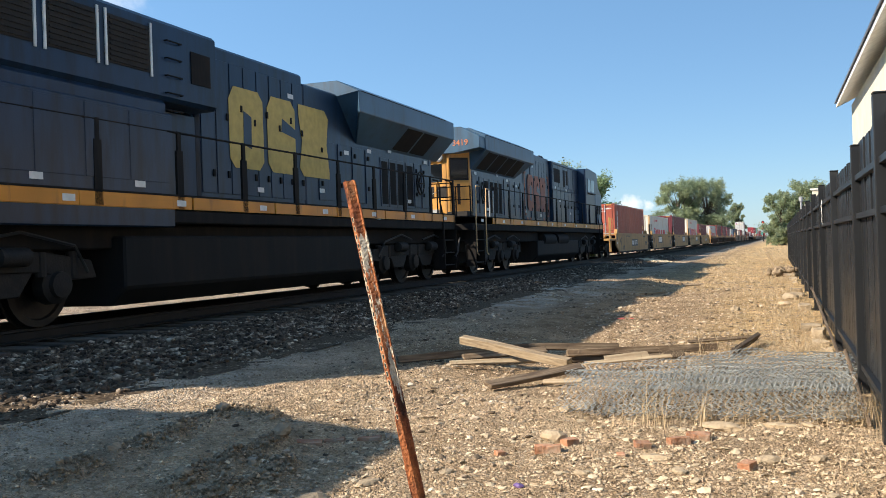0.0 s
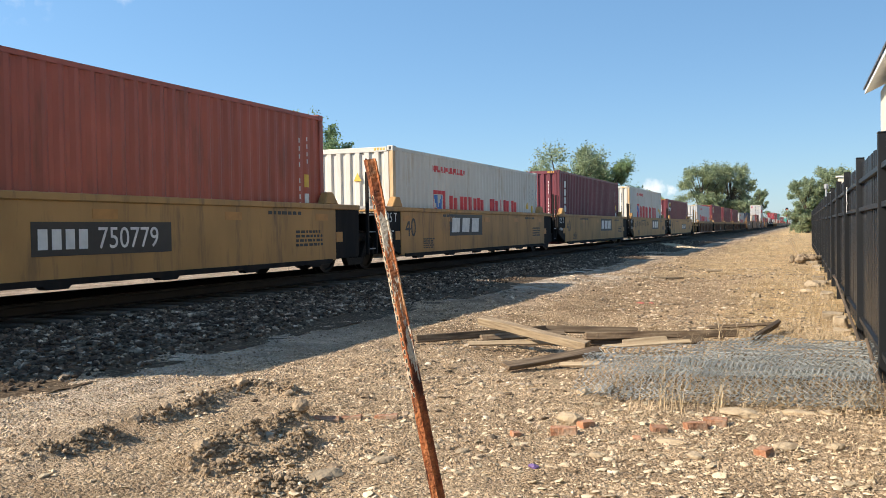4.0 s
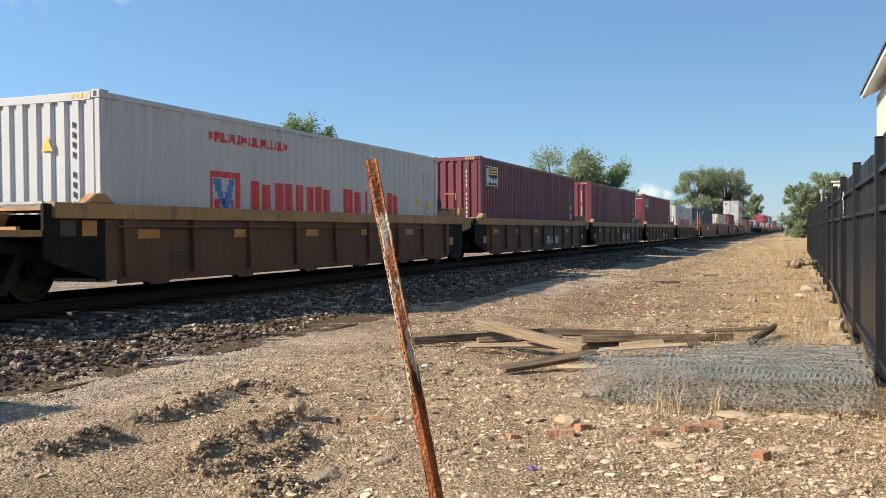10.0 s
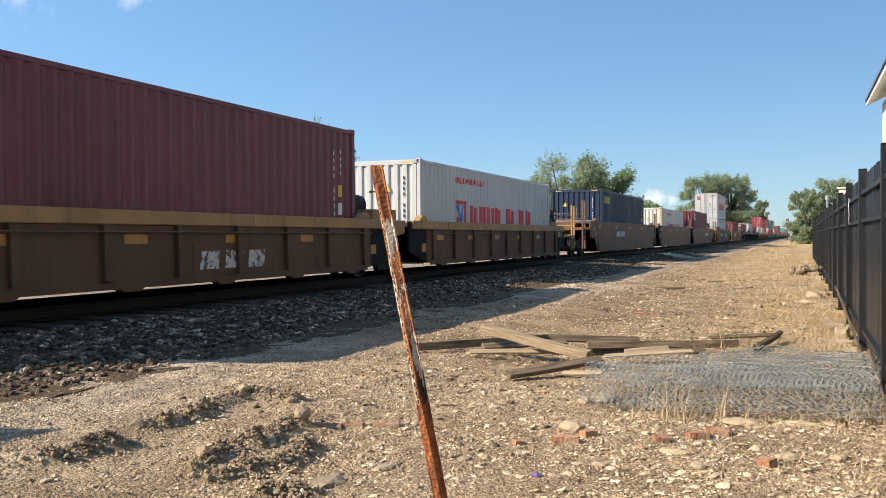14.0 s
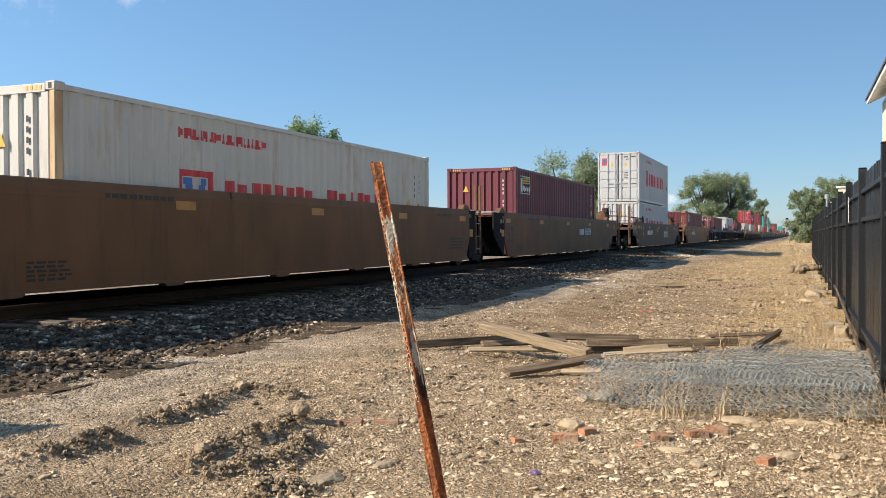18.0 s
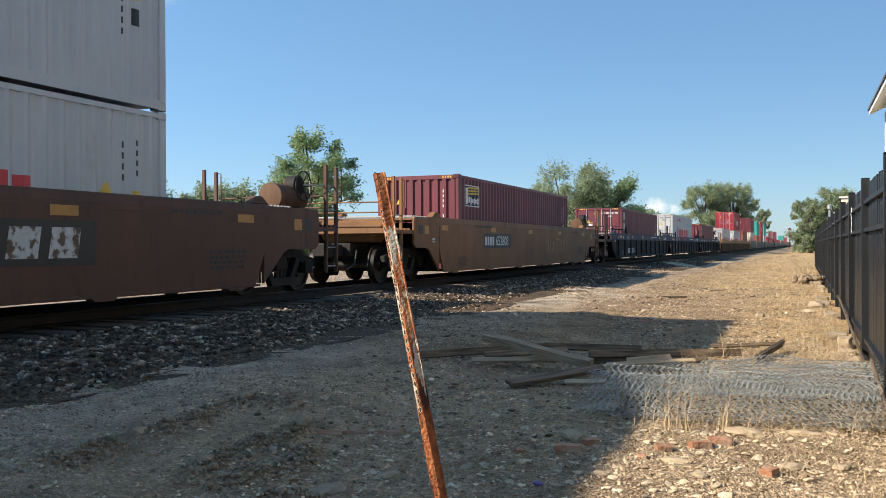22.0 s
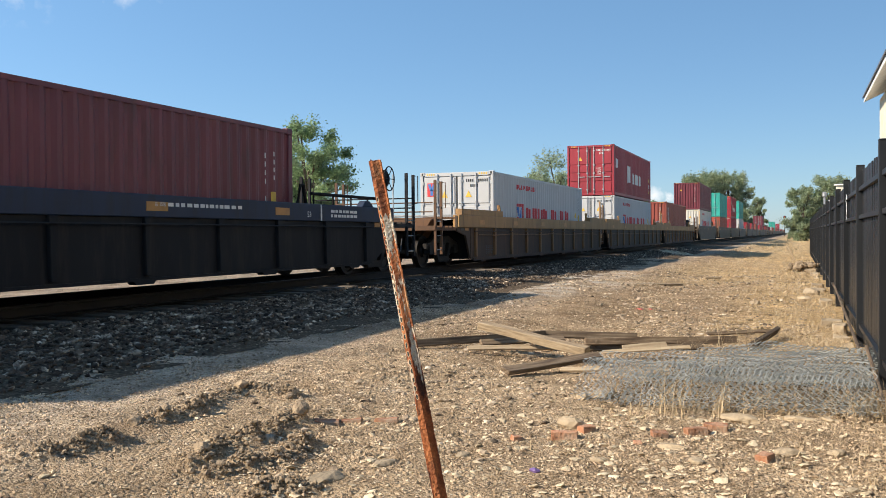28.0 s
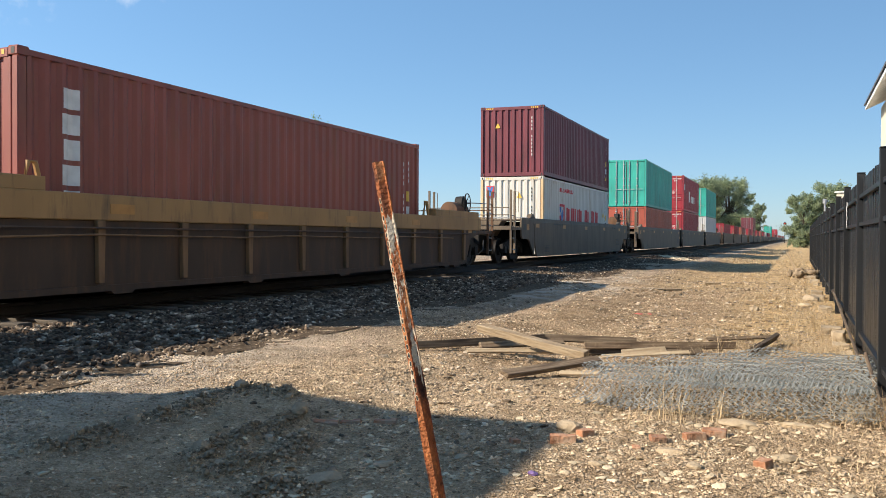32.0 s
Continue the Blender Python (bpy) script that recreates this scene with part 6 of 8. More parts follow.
        if face > 0:
            for a, b, z0, z1 in ((13.0, 14.2, 3.52, 4.12), (14.75, 15.2, 3.40, 4.15), (15.35, 15.75, 3.5, 4.15)):
                add("air_grille", SOOT, [(xo, xo + sx * 0.015, a, b, z0, z1)])
            for k in range(7):
                a = G1 + 0.1 + 0.36 * k
                add("access_door", LOCO, [(sx * HW, sx * (HW + 0.016), a, a + 0.33, 1.95, 3.15)], bevel=0.006) if a + 0.3 < B0 else None
    # doors, seams and fittings along the full-width body
    if face > 0:
        n = 7
        st = (C0 - B0) / n
        for k in range(n):
            a = B0 + st * k
            d = add("access_door", LOCO, [(Q, Q + 0.016, a + 0.03, a + st - 0.03, 1.90, 3.18)], bevel=0.006)
            add("latch", SOOT, [(Q + 0.014, Q + 0.04, a + st - 0.16, a + st - 0.10, 2.45, 2.58)], parent=d)
            add("door_strip", SOOT, [(Q, Q + 0.006, a - 0.012, a + 0.012, 1.85, 4.30)])
        for k in range(5):
            a = G1 + 0.15 + (C0 - G1 - 0.3) * k / 5
            add("upper_panel", LOCO, [(Q, Q + 0.014, a + 0.04, a + (C0 - G1 - 0.3) / 5 - 0.04, 3.34, 4.26)], bevel=0.006)
        add("drip_rail", LOCOGREY, [(Q, Q + 0.05, G1 + 0.05, C0, 4.30, 4.34)])
        for q in range(4):
            bm = bmesh.new()
            tube(bm, [(Q + 0.02, Y(C0 - 0.5), 1.95 + 0.3 * q), (Q + 0.07, Y(C0 - 0.5), 1.95 + 0.3 * q), (Q + 0.07, Y(C0 - 0.1), 1.95 + 0.3 * q), (Q + 0.02, Y(C0 - 0.1), 1.95 + 0.3 * q)], 0.014)
            part("grab_iron", bm, SOOT, L)
        for y, z in ((B0 + 0.5, 3.25), (B0 + 1.3, 2.7), (B0 + 2.6, 3.22), (B0 + 3.4, 2.2)):
            part("notice_label", kept("notice", lambda bm: (box(bm, 0, 0.003, -0.11, 0.11, 0, 0.09), {})[-1], MARKWHITE), MARKWHITE, L, at=(Q + 0.018, Y(y), z))
    else:
        for k in range(4):
            a = B0 + 0.15 + (C0 - B0 - 0.3) * k / 4
            add("body_panel", LOCO, [(1.515, 1.523, a + 0.02, a + (C0 - B0 - 0.3) / 4 - 0.02, 1.95, 2.92)], bevel=0.004)
        for q in range(5):
            bm = bmesh.new()
            tube(bm, [(1.43, Y(B0 - 0.30), 3.05 + 0.26 * q), (1.48, Y(B0 - 0.30), 3.05 + 0.26 * q), (1.48, Y(B0 + 0.05), 3.05 + 0.26 * q), (1.43, Y(B0 + 0.05), 3.05 + 0.26 * q)], 0.013)
            part("grab_iron", bm, SOOT, L)
    # brake wheel on the hood's side
    bm = bmesh.new()
    c = Vector((HW + 0.10, Y(H0 + 1.08), 2.60))
    tube(bm, [c + Vector((0, 0.26 * math.cos(k * math.pi / 10), 0.30 * math.sin(k * math.pi / 10))) for k in range(21)], 0.022)
    for k in range(5):
        tube(bm, [c + Vector((-0.05, 0, 0)), c + Vector((0, 0.26 * math.cos(k * 1.2566), 0.30 * math.sin(k * 1.2566)))], 0.018)
    part("hand_brake", bm, GRIME, L, "spoked hand-brake wheel")
    # roof gear
    add("exhaust_stack", GRIME, [(-0.35, 0.35, G0 + 0.4, G0 + 1.4, 4.45, 4.58)], bevel=0.03)
    bm = bmesh.new()
    lathe(bm, [(4.44, 0.24), (4.56, 0.24), (4.60, 0.15)], "z", (0.45, Y(G0 + 0.9), 0), 16)
    part("roof_vent", bm, FASCIA_L, L, "pale round roof vent", smooth=True)
    for y in (G1 - 0.5, G1 - 0.2):
        bm = bmesh.new()
        lathe(bm, [(4.44, 0.10), (4.54, 0.10), (4.60, 0.05)], "z", (0.7, Y(y), 0), 12)
        part("roof_vent", bm, GRIME, L, smooth=True)
    add("roof_hatch", LOCOGREY, [(-0.8, 0.8, W0 + 1.0, W1 - 0.4, 4.595, 4.63)], bevel=0.01)
    # cab and nose
    bm = bmesh.new()
    cab_pts = [(C0 + 0.02 - dy, 1.79), (C0 + 0.02 - dy, 4.42), (19.3, 4.48), (20.95, 4.40), (21.25, 3.70), (21.95, 3.40), (22.1, 3.1), (22.12, 1.79)]
    prism(bm, [(Y(y + dy), z) for y, z in cab_pts], "x", -1.48, 1.48)
    cab = part("cab", bm, LOCO, L, "dark blue cab with a short nose", 0.05)
    for sx in (-1, 1):
        xo = sx * 1.482
        for a, b in ((C0 + 0.5, C0 + 1.2), (C0 + 1.35, C0 + 2.1)):
            add("cab_window", GLASS, [(xo, xo + sx * 0.01, a, b, 3.35, 3.95)], parent=cab)
            add("window_frame", LOCOGREY, [(xo, xo + sx * 0.02, a - 0.05, b + 0.05, 3.95, 4.0), (xo, xo + sx * 0.02, a - 0.05, b + 0.05, 3.30, 3.35)], parent=cab)
    add("cab_armrest", GRIME, [(1.48, 1.56, C0 + 0.45, C0 + 2.15, 3.24, 3.29)], parent=cab)
    if face > 0:
        nose = add("nose_side", LOCOGREY, [(1.478, 1.49, 20.35, 22.0, 1.85, 3.3)], "faded grey-blue nose side", 0.02, cab)
        for a in (20.7, 21.15):
            add("nose_grille", SOOT, [(1.489, 1.496, a, a + 0.34, 2.3, 2.75)], parent=nose)
        for k in range(4):
            add("battery_door", LOCOGREY, [(1.10, 1.12, 15.7 + 0.62 * k, 16.25 + 0.62 * k, 1.84, 2.45)], "faded grey-blue door", 0.006)
    for sx in (-0.75, 0.75):
        bm = bmesh.new()
        v = [bm.verts.new((sx + u, Y(y + dy) + face * 0.02, z)) for u, y, z in ((-0.55, 21.22, 3.76), (0.55, 21.22, 3.76), (0.5, 21.03, 4.24), (-0.5, 21.03, 4.24))]
        bm.faces.new(v)
        part("windshield", bm, GLASS, cab)
    # trucks, tank
    for c0 in ((T0 - 3.1 if face < 0 else T0 - 4.2), T1 + 3.2 if face > 0 else T1 + 2.85):
        fr = bmesh.new()
        for sx in (-1, 1):
            xo = sx * 1.12
            ya, yb = span(c0 - 2.6, c0 + 2.6)
            m = (ya + yb) / 2
            prism(fr, [(m - 2.55, 0.62), (m - 2.45, 0.86), (m - 1.6, 0.98), (m + 1.6, 0.98), (m + 2.45, 0.86), (m + 2.55, 0.62), (m + 2.2, 0.60), (m + 1.5, 0.72), (m - 1.5, 0.72), (m - 2.2, 0.60)], "x", xo - 0.08, xo + 0.08)
            for w in (-0.92, 0.92):
                prism(fr, [(m + w - 0.55, 0.74), (m + w - 0.30, 0.42), (m + w + 0.30, 0.42), (m + w + 0.55, 0.74)], "x", xo - 0.05, xo + 0.05)
        base = part("truck_frame", fr, GRIME, L, "grimy cast truck frame", 0.015)
        for w in (-1.85, 0.0, 1.85):
            add("traction_motor", SOOT, [(-0.68, 0.68, c0 + w - 0.2, c0 + w + 0.85, 0.14, 0.86)], bevel=0.05, parent=base)
            for sx in (-1, 1):
                ob = part("wheel", kept("big_wheel", lambda bm: (lathe(bm, [(-0.07, 0.2), (-0.07, 0.42), (-0.085, 0.44), (-0.085, 0.56), (-0.055, 0.56), (-0.05, 0.533), (0.055, 0.525), (0.055, 0.44), (0.02, 0.42), (0.02, 0.2), (0.1, 0.18), (0.1, 0.1)], "x", (0, 0, 0), 28), {"smooth": True})[-1], STEEL), STEEL, base, at=(sx * 0.79, Y(c0 + w), 0.53))
                if sx < 0:
                    ob.rotation_euler = (0, 0, math.pi)
                bm = bmesh.new()
                lathe(bm, [(sx * 1.0, 0.26), (sx * 1.16, 0.25), (sx * 1.2, 0.18), (sx * 1.26, 0.17), (sx * 1.27, 0.12)], "x", (0, Y(c0 + w), 0.55), 14)
                part("axle_box", bm, GRIME, base, smooth=True)
                for q in (-0.27, 0.27):
                    bm = bmesh.new()
                    lathe(bm, [(0.66, 0.075), (0.98, 0.075)], "z", (sx * 1.16, Y(c0 + w) + q, 0), 10)
                    part("spring", bm, GRIME, base)
            if w:
                for sx in (-1, 1):
                    bm = bmesh.new()
                    lathe(bm, [(-0.24, 0.09), (-0.22, 0.12), (0.22, 0.12), (0.24, 0.09)], "y", (sx * 1.28, Y(c0 + w * 0.55), 0.92), 12)
                    part("brake_cylinder", bm, GRIME, base, smooth=True)
                    bm = bmesh.new()
                    tube(bm, [(sx * 1.3, Y(c0 + w * 0.2), 1.1), (sx * 1.34, Y(c0 + w * 0.6), 1.22), (sx * 1.3, Y(c0 + w * 1.1), 1.05), (sx * 1.25, Y(c0 + w * 1.25), 0.7)], 0.022)
                    part("sand_hose", bm, MARKDARK, base)
    bm = bmesh.new()
    ya, yb = span(T0, T1)
    zt = 1.18 if face < 0 else 1.02
    prism(bm, [(-1.42, zt), (-1.42, 0.45), (-1.15, 0.20), (1.15, 0.20), (1.42, 0.45), (1.42, zt)], "y", ya, yb)
    part("fuel_tank", bm, TANKMAT, L, "smooth dark fuel tank", 0.03)
    if face > 0:
        for y in (T0 + 1.0, T0 + 3.3):
            bm = bmesh.new()
            ya, yb = span(y, y + 2.0)
            lathe(bm, [(ya, 0.05), (ya + 0.05, 0.27), (yb - 0.05, 0.27), (yb, 0.05)], "y", (1.22, 0, 1.06), 16)
            part("air_reservoir", bm, SOOT, L, smooth=True)
    # the ends: steps, rails, hoses
    for end, near in ((E0, True), (E1, False)):
        sg = 1 if near else -1
        s0 = end + sg * (0.25 if face > 0 and near else 0.05)
        for sx in (-1, 1):
            well = add("step_well", SOOT, [(sx * 0.9, sx * 0.93, s0, s0 + sg * 0.9, 0.30, 1.5)], "sooty step well", 0.004)
            for i in range(4):
                z = 0.38 + 0.34 * i
                add("step", GRIME, [(sx * (W - 0.05), sx * 0.95, s0 + sg * 0.02, s0 + sg * 0.86, z, z + 0.03)], parent=well)
            for q in (0.0, 0.86):
                add("step_side", SOOT, [(sx * (W - 0.35), sx * (W - 0.02), s0 + sg * q, s0 + sg * (q + 0.03), 0.30, 1.55)], parent=well)
            for q, top in ((0.04, 2.70), (1.02, 2.66)):
                bm = bmesh.new()
                y1 = s0 + sg * q
                tube(bm, [(sx * W, Y(y1 + sg * 0.18), 0.62), (sx * W, Y(y1 + sg * 0.02), 0.68), (sx * W, Y(y1), 0.85), (sx * W, Y(y1), 1.75), (sx * (W - 0.03), Y(y1 + sg * 0.12), 2.1), (sx * (W - 0.03), Y(y1 + sg * 0.14), top - 0.12), (sx * (W - 0.05), Y(y1 + sg * 0.22), top), (sx * (W - 0.05), Y(y1 + sg * 0.55), top)], 0.022)
                part("grab_rail", bm, RAILPALE if near and face > 0 else SOOT, L, "pale worn grab rail" if near and face > 0 else "")
            if near and face > 0:
                for q in (1.45, 1.85):
                    add("grab_post", GALV, [(sx * W, sx * (W - 0.03), s0 + q, s0 + q + 0.05, 1.8, 2.62)], "pale upright grab post")
        add("end_plate", GRIME, [(-0.88, 0.88, end, end + sg * 0.04, 0.75, 1.75)], bevel=0.01)
        for sx in (-0.55, 0.55):
            add("drop_plate", GRIME, [(sx - 0.2, sx + 0.2, end - sg * 0.45, end, 1.72, 1.76)], bevel=0.008)
        add("coupler", GRIME, [(-0.2, 0.2, end, end - sg * 0.5, 0.62, 0.92), (-0.26, 0.2, end - sg * 0.45, end - sg * 0.72, 0.58, 0.96)], bevel=0.04)
        for k, x in enumerate((-1.1, -0.85, -0.6, -0.38, 0.4, 0.62, 0.86, 1.1)):
            bm = bmesh.new()
            r = 0.5 + 0.07 * (k % 3)
            tube(bm, [(x, Y(end), 1.25 - 0.1 * (k % 2)), (x + 0.03, Y(end - sg * 0.14), 1.1), (x + 0.02, Y(end - sg * 0.30), 0.72), (x, Y(end - sg * r), 0.52), (x - 0.05, Y(end - sg * (r + 0.15)), 0.66)], 0.026)
            part("air_hose", bm, MARKDARK if k % 3 else GALV, L)
        bm = bmesh.new()
        tube(bm, [(-0.9, Y(end - sg * 0.05), 1.2), (-0.85, Y(end - sg * 0.2), 1.45), (0.85, Y(end - sg * 0.2), 1.45), (0.9, Y(end - sg * 0.05), 1.2)], 0.02)
        part("uncoupling_lever", bm, GALV, L)
        for sx in (-1, 1):
            bm = bmesh.new()
            for x in (0.5, 1.0, 1.45):
                tube(bm, [(sx * x, Y(end + sg * 0.04), 1.78), (sx * x, Y(end + sg * 0.04), 2.68)], 0.022)
            for z in (2.28, 2.67):
                tube(bm, [(sx * 0.5, Y(end + sg * 0.04), z), (sx * 1.45, Y(end + sg * 0.04), z)], 0.018)
            part("end_railing", bm, SOOT, L)
        bm = bmesh.new()
        tube(bm, [(0.5 * (1 - k / 4), Y(end + sg * 0.04), 2.60 - 0.16 * math.sin(math.pi * k / 8)) for k in range(9)], 0.012, 4)
        part("safety_chain", bm, GALV, L)
    # side handrails
    a = E0 + (0.1 if face < 0 else 2.2)
    for sx in (-1, 1):
        bm = bmesh.new()
        tube(bm, [(sx * (W - 0.02), Y(a), 2.72), (sx * (W - 0.02), Y(E1 - 0.45), 2.72)], 0.018)
        rail = part("handrail", bm, SOOT, L)
        k = 0
        while a + 1.75 * k < E1 - 0.45:
            y = a + 0.05 + 1.75 * k
            add("stanchion", SOOT, [(sx * W, sx * (W - 0.04), y - 0.075, y + 0.075, 1.58, 2.45), (sx * (W - 0.005), sx * (W - 0.035), y - 0.045, y + 0.045, 2.45, 2.74)], parent=rail)
            k += 1
    # painted name as plain blocks, on the hood's side
    a0, wide, z0, z1 = logo_at
    for i, (p, q, lo, hi) in enumerate(((0.0, 0.30, 0.0, 1.0), (0.34, 0.62, 0.0, 1.0), (0.66, 1.0, 0.0, 1.0))):
        bm = bmesh.new()
        u0, u1, h = a0 + wide * p, a0 + wide * q, z1 - z0
        c = 0.16
        pts = [(u0 + c, z0), (u1 - c * (i == 0), z0), (u1, z0 + c), (u1 - 0.10 * (i == 2), z0 + h * 0.5), (u1, z1 - c), (u1 - c, z1), (u0 + c * (i < 2), z1), (u0, z1 - c * 1.5), (u0 + 0.12 * (i == 2), z0 + h * 0.5), (u0, z0 + c)]
        prism(bm, pts, "x", HW + 0.026, HW + 0.030)
        blk = part("side_emblem", bm, letter, L, "faded plain emblem block" if i == 0 else "")
        if i < 2:
            bm = bmesh.new()
            m = (u0 + u1) / 2
            prism(bm, [(m - 0.12, z0 + h * 0.30), (m + 0.14, z0 + h * 0.26), (m + 0.16, z0 + h * 0.66), (m - 0.10, z0 + h * 0.72)] if i == 0 else [(m - 0.02, z0 + h * 0.56), (u1, z0 + h * 0.50), (u1, z0 + h * 0.62), (m + 0.02, z0 + h * 0.74)], "x", HW + 0.031, HW + 0.034)
            part("emblem_gap", bm, LOCO, blk)
    if face > 0:
        x0, x1 = HW + 0.026, HW + 0.030
        for y in (a0 - 0.1, a0 + 0.35, a0 + wide - 0.4, a0 + wide + 0.05):
            bm = bmesh.new()
            lathe(bm, [(x0, 0.17), (x1, 0.17)], "x", (0, y, z0 - 0.42), 18)
            part("side_emblem", bm, letter, L)
        for y, sg in ((a0 - 0.5, 1), (a0 + wide + 0.5, -1)):
            bm = bmesh.new()
            box(bm, x0, x1, min(y, y + sg * 0.13), max(y, y + sg * 0.13), z0 - 0.2, z1 + 0.1)
            for z in (z0 - 0.2, z1 + 0.01):
                box(bm, x0, x1, min(y, y + sg * 0.3), max(y, y + sg * 0.3), z, z + 0.09)
            part("side_emblem", bm, letter, L)
    lab = kept("notice", lambda bm: (box(bm, 0, 0.003, -0.11, 0.11, 0, 0.09), {})[-1], MARKWHITE)
    for k in range(8):
        part("notice_label", lab, MARKWHITE, L, "white notice label" if k == 0 else "", at=(W + 0.001, Y(E0 + 2.3 * k + 0.9), 1.615))
    for k, z in enumerate((3.16, 2.05, 3.25, 3.14, 3.0, 2.1, 3.9, 2.0)):
        part("notice_label", lab, MARKWHITE, L, at=(HW + 0.024, Y(H0 + 0.5 + 1.2 * k), z))
    if face < 0:
        for k in range(3):
            part("notice_label", lab, MARKWHITE, L, at=(1.517, Y(B0 + 0.8 + 1.9 * k), 1.86))
    return L


LETTER3 = plain("orange number paint", (0.60, 0.20, 0.07), 0.6)
RAILPALE = plain("worn pale rail paint", (0.50, 0.33, 0.17), 0.5)
FASCIA_L = plain("pale grey roof paint", (0.45, 0.48, 0.50), 0.5)
TANKMAT = paint("smooth sooty tank paint", (0.010, 0.010, 0.010), 0.7, (0.020, 0.016, 0.013), 0.3)
TANKMAT.node_tree.nodes["Principled BSDF"].inputs["Specular IOR Level"].default_value = 0.2
joins(loco(1, "dark blue diesel locomotive with golden hood end, orange emblem", LETTER2, (9.0, 2.95, 2.20, 3.60), (0.65, 2.12, 1.60, 8.1, 2.5, 6.95, 9.5, 12.7, 12.75, 8.7, 16.2), "3419"), 24.55)
lead = joins(loco(-1, "dark blue diesel locomotive with faded yellow emblem", LETTER, (-9.92, 3.72, 2.40, 3.84), (-0.36, 0.05, -0.40, 5.7, 0.75, 2.95, 7.2, 10.8, 12.15, 5.15, 13.2)), 23.35)
# the engine ahead of it, seen by its shadow alone
joins(copy_thing(lead, pose(0, 0, 0)), 0.75)


# ---- what lies on the ground ----
rng = np.random.default_rng(11)


def scatter(n, x0, x1, y0, y1, lo, hi, keep=None, power=2.0):
    out = []
    for _ in range(n):
        x, y = rng.uniform(x0, x1), rng.uniform(y0, y1)
        if keep and rng.random() > keep(x, y):
            continue
        s = lo + (hi - lo) * rng.random() ** power
        out.append((x, y, ground_height(x, y) + s * 0.18, s))
    return out


OCT = ([(1, 0, 0), (0, 1, 0), (-1, 0, 0), (0, -1, 0), (0, 0, 1), (0, 0, -0.5)], [(0, 1, 4), (1, 2, 4), (2, 3, 4), (3, 0, 4), (1, 0, 5), (2, 1, 5), (3, 2, 5), (0, 3, 5)])


def grit(name, spots, material, flat=0.7):
    """Very many small stones of eight faces each."""
    v0, f0 = np.array(OCT[0], float), np.array(OCT[1])
    sp = np.array(spots)
    n = len(sp)
    a = rng.uniform(0, 2 * np.pi, n)
    v = v0[None] * (1 + rng.uniform(-0.35, 0.35, (n, 6, 3))) * sp[:, 3][:, None, None] * np.stack([rng.uniform(0.7, 1.4, n), rng.uniform(0.7, 1.3, n), flat * rng.uniform(0.5, 1.3, n)], -1)[:, None, :]
    c, d = np.cos(a)[:, None], np.sin(a)[:, None]
    v = np.stack([v[..., 0] * c - v[..., 1] * d, v[..., 0] * d + v[..., 1] * c, v[..., 2]], -1) + sp[:, None, :3]
    f = (f0[None] + 6 * np.arange(n)[:, None, None]).reshape(-1, 3)
    me = bpy.data.meshes.new(name)
    me.from_pydata(v.reshape(-1, 3).tolist(), [], f.tolist())
    me.materials.append(material)
    return new(name, me)


patchy = lambda x, y: 0.3 + 0.7 * max(0, min(1, 0.5 + 1.6 * noise.noise((x * 0.7, y * 0.5, 20))))
spots = scatter(52000, -5.9, 0.6, 2.8, 7.5, 0.004, 0.017, patchy, 2.0) + scatter(36000, -6.2, 0.6, 7.5, 14.0, 0.005, 0.018, patchy, 2.2) + scatter(22000, -6.6, 0.5, 14.0, 45.0, 0.008, 0.028, patchy, 2.2)
rough = lambda x, y: max(0.0, min(1.0, 0.35 + 1.5 * noise.noise((x * 0.55, y * 0.4, 31))))
RUBBLE = surface("mixed rubble", [(0.32, (0.085, 0.062, 0.042)), (0.48, (0.24, 0.185, 0.13)), (0.60, (0.44, 0.36, 0.265)), (0.72, (0.62, 0.54, 0.43))], 0.95, scale=4, bump=0.4, per="island", spread=0.5, sheen=0.2)
tagged(stones("rubble", scatter(5200, -4.8, 0.3, 7.2, 14.0, 0.008, 0.034, rough, 2.6) + scatter(4200, -5.2, 0.2, 14.0, 30.0, 0.010, 0.05, rough, 2.6) + scatter(1600, -4.6, 0.3, 3.0, 7.2, 0.008, 0.035, rough, 2.6), RUBBLE, rng, 0.5), "brown and pale rubble strewn over the earth", "stones", kind="stuff")
tagged(grit("gravel", spots, PEBBLE), "loose beige and pale gravel on the earth", "gravel", kind="stuff")
white = lambda x, y: max(0.04, min(1, 1.1 - abs(x + 0.9) / 2.4)) * max(0.1, 1 - abs(y - 5.2) / 3.0)
CHIP = surface("pale limestone chips", [(0.3, (0.42, 0.335, 0.22)), (0.7, (0.67, 0.565, 0.40))], 0.95, scale=4, bump=0.4, per="island", spread=0.25, sheen=0.2)
tagged(stones("limestone_chips", scatter(5200, -4.2, 0.55, 3.2, 9.0, 0.006, 0.034, white, 3.2) + scatter(700, -5.0, 0.3, 9, 26, 0.010, 0.035, None, 3.0), CHIP, rng, 0.32), "pale flat limestone chips scattered on the earth", "stones", kind="stuff")


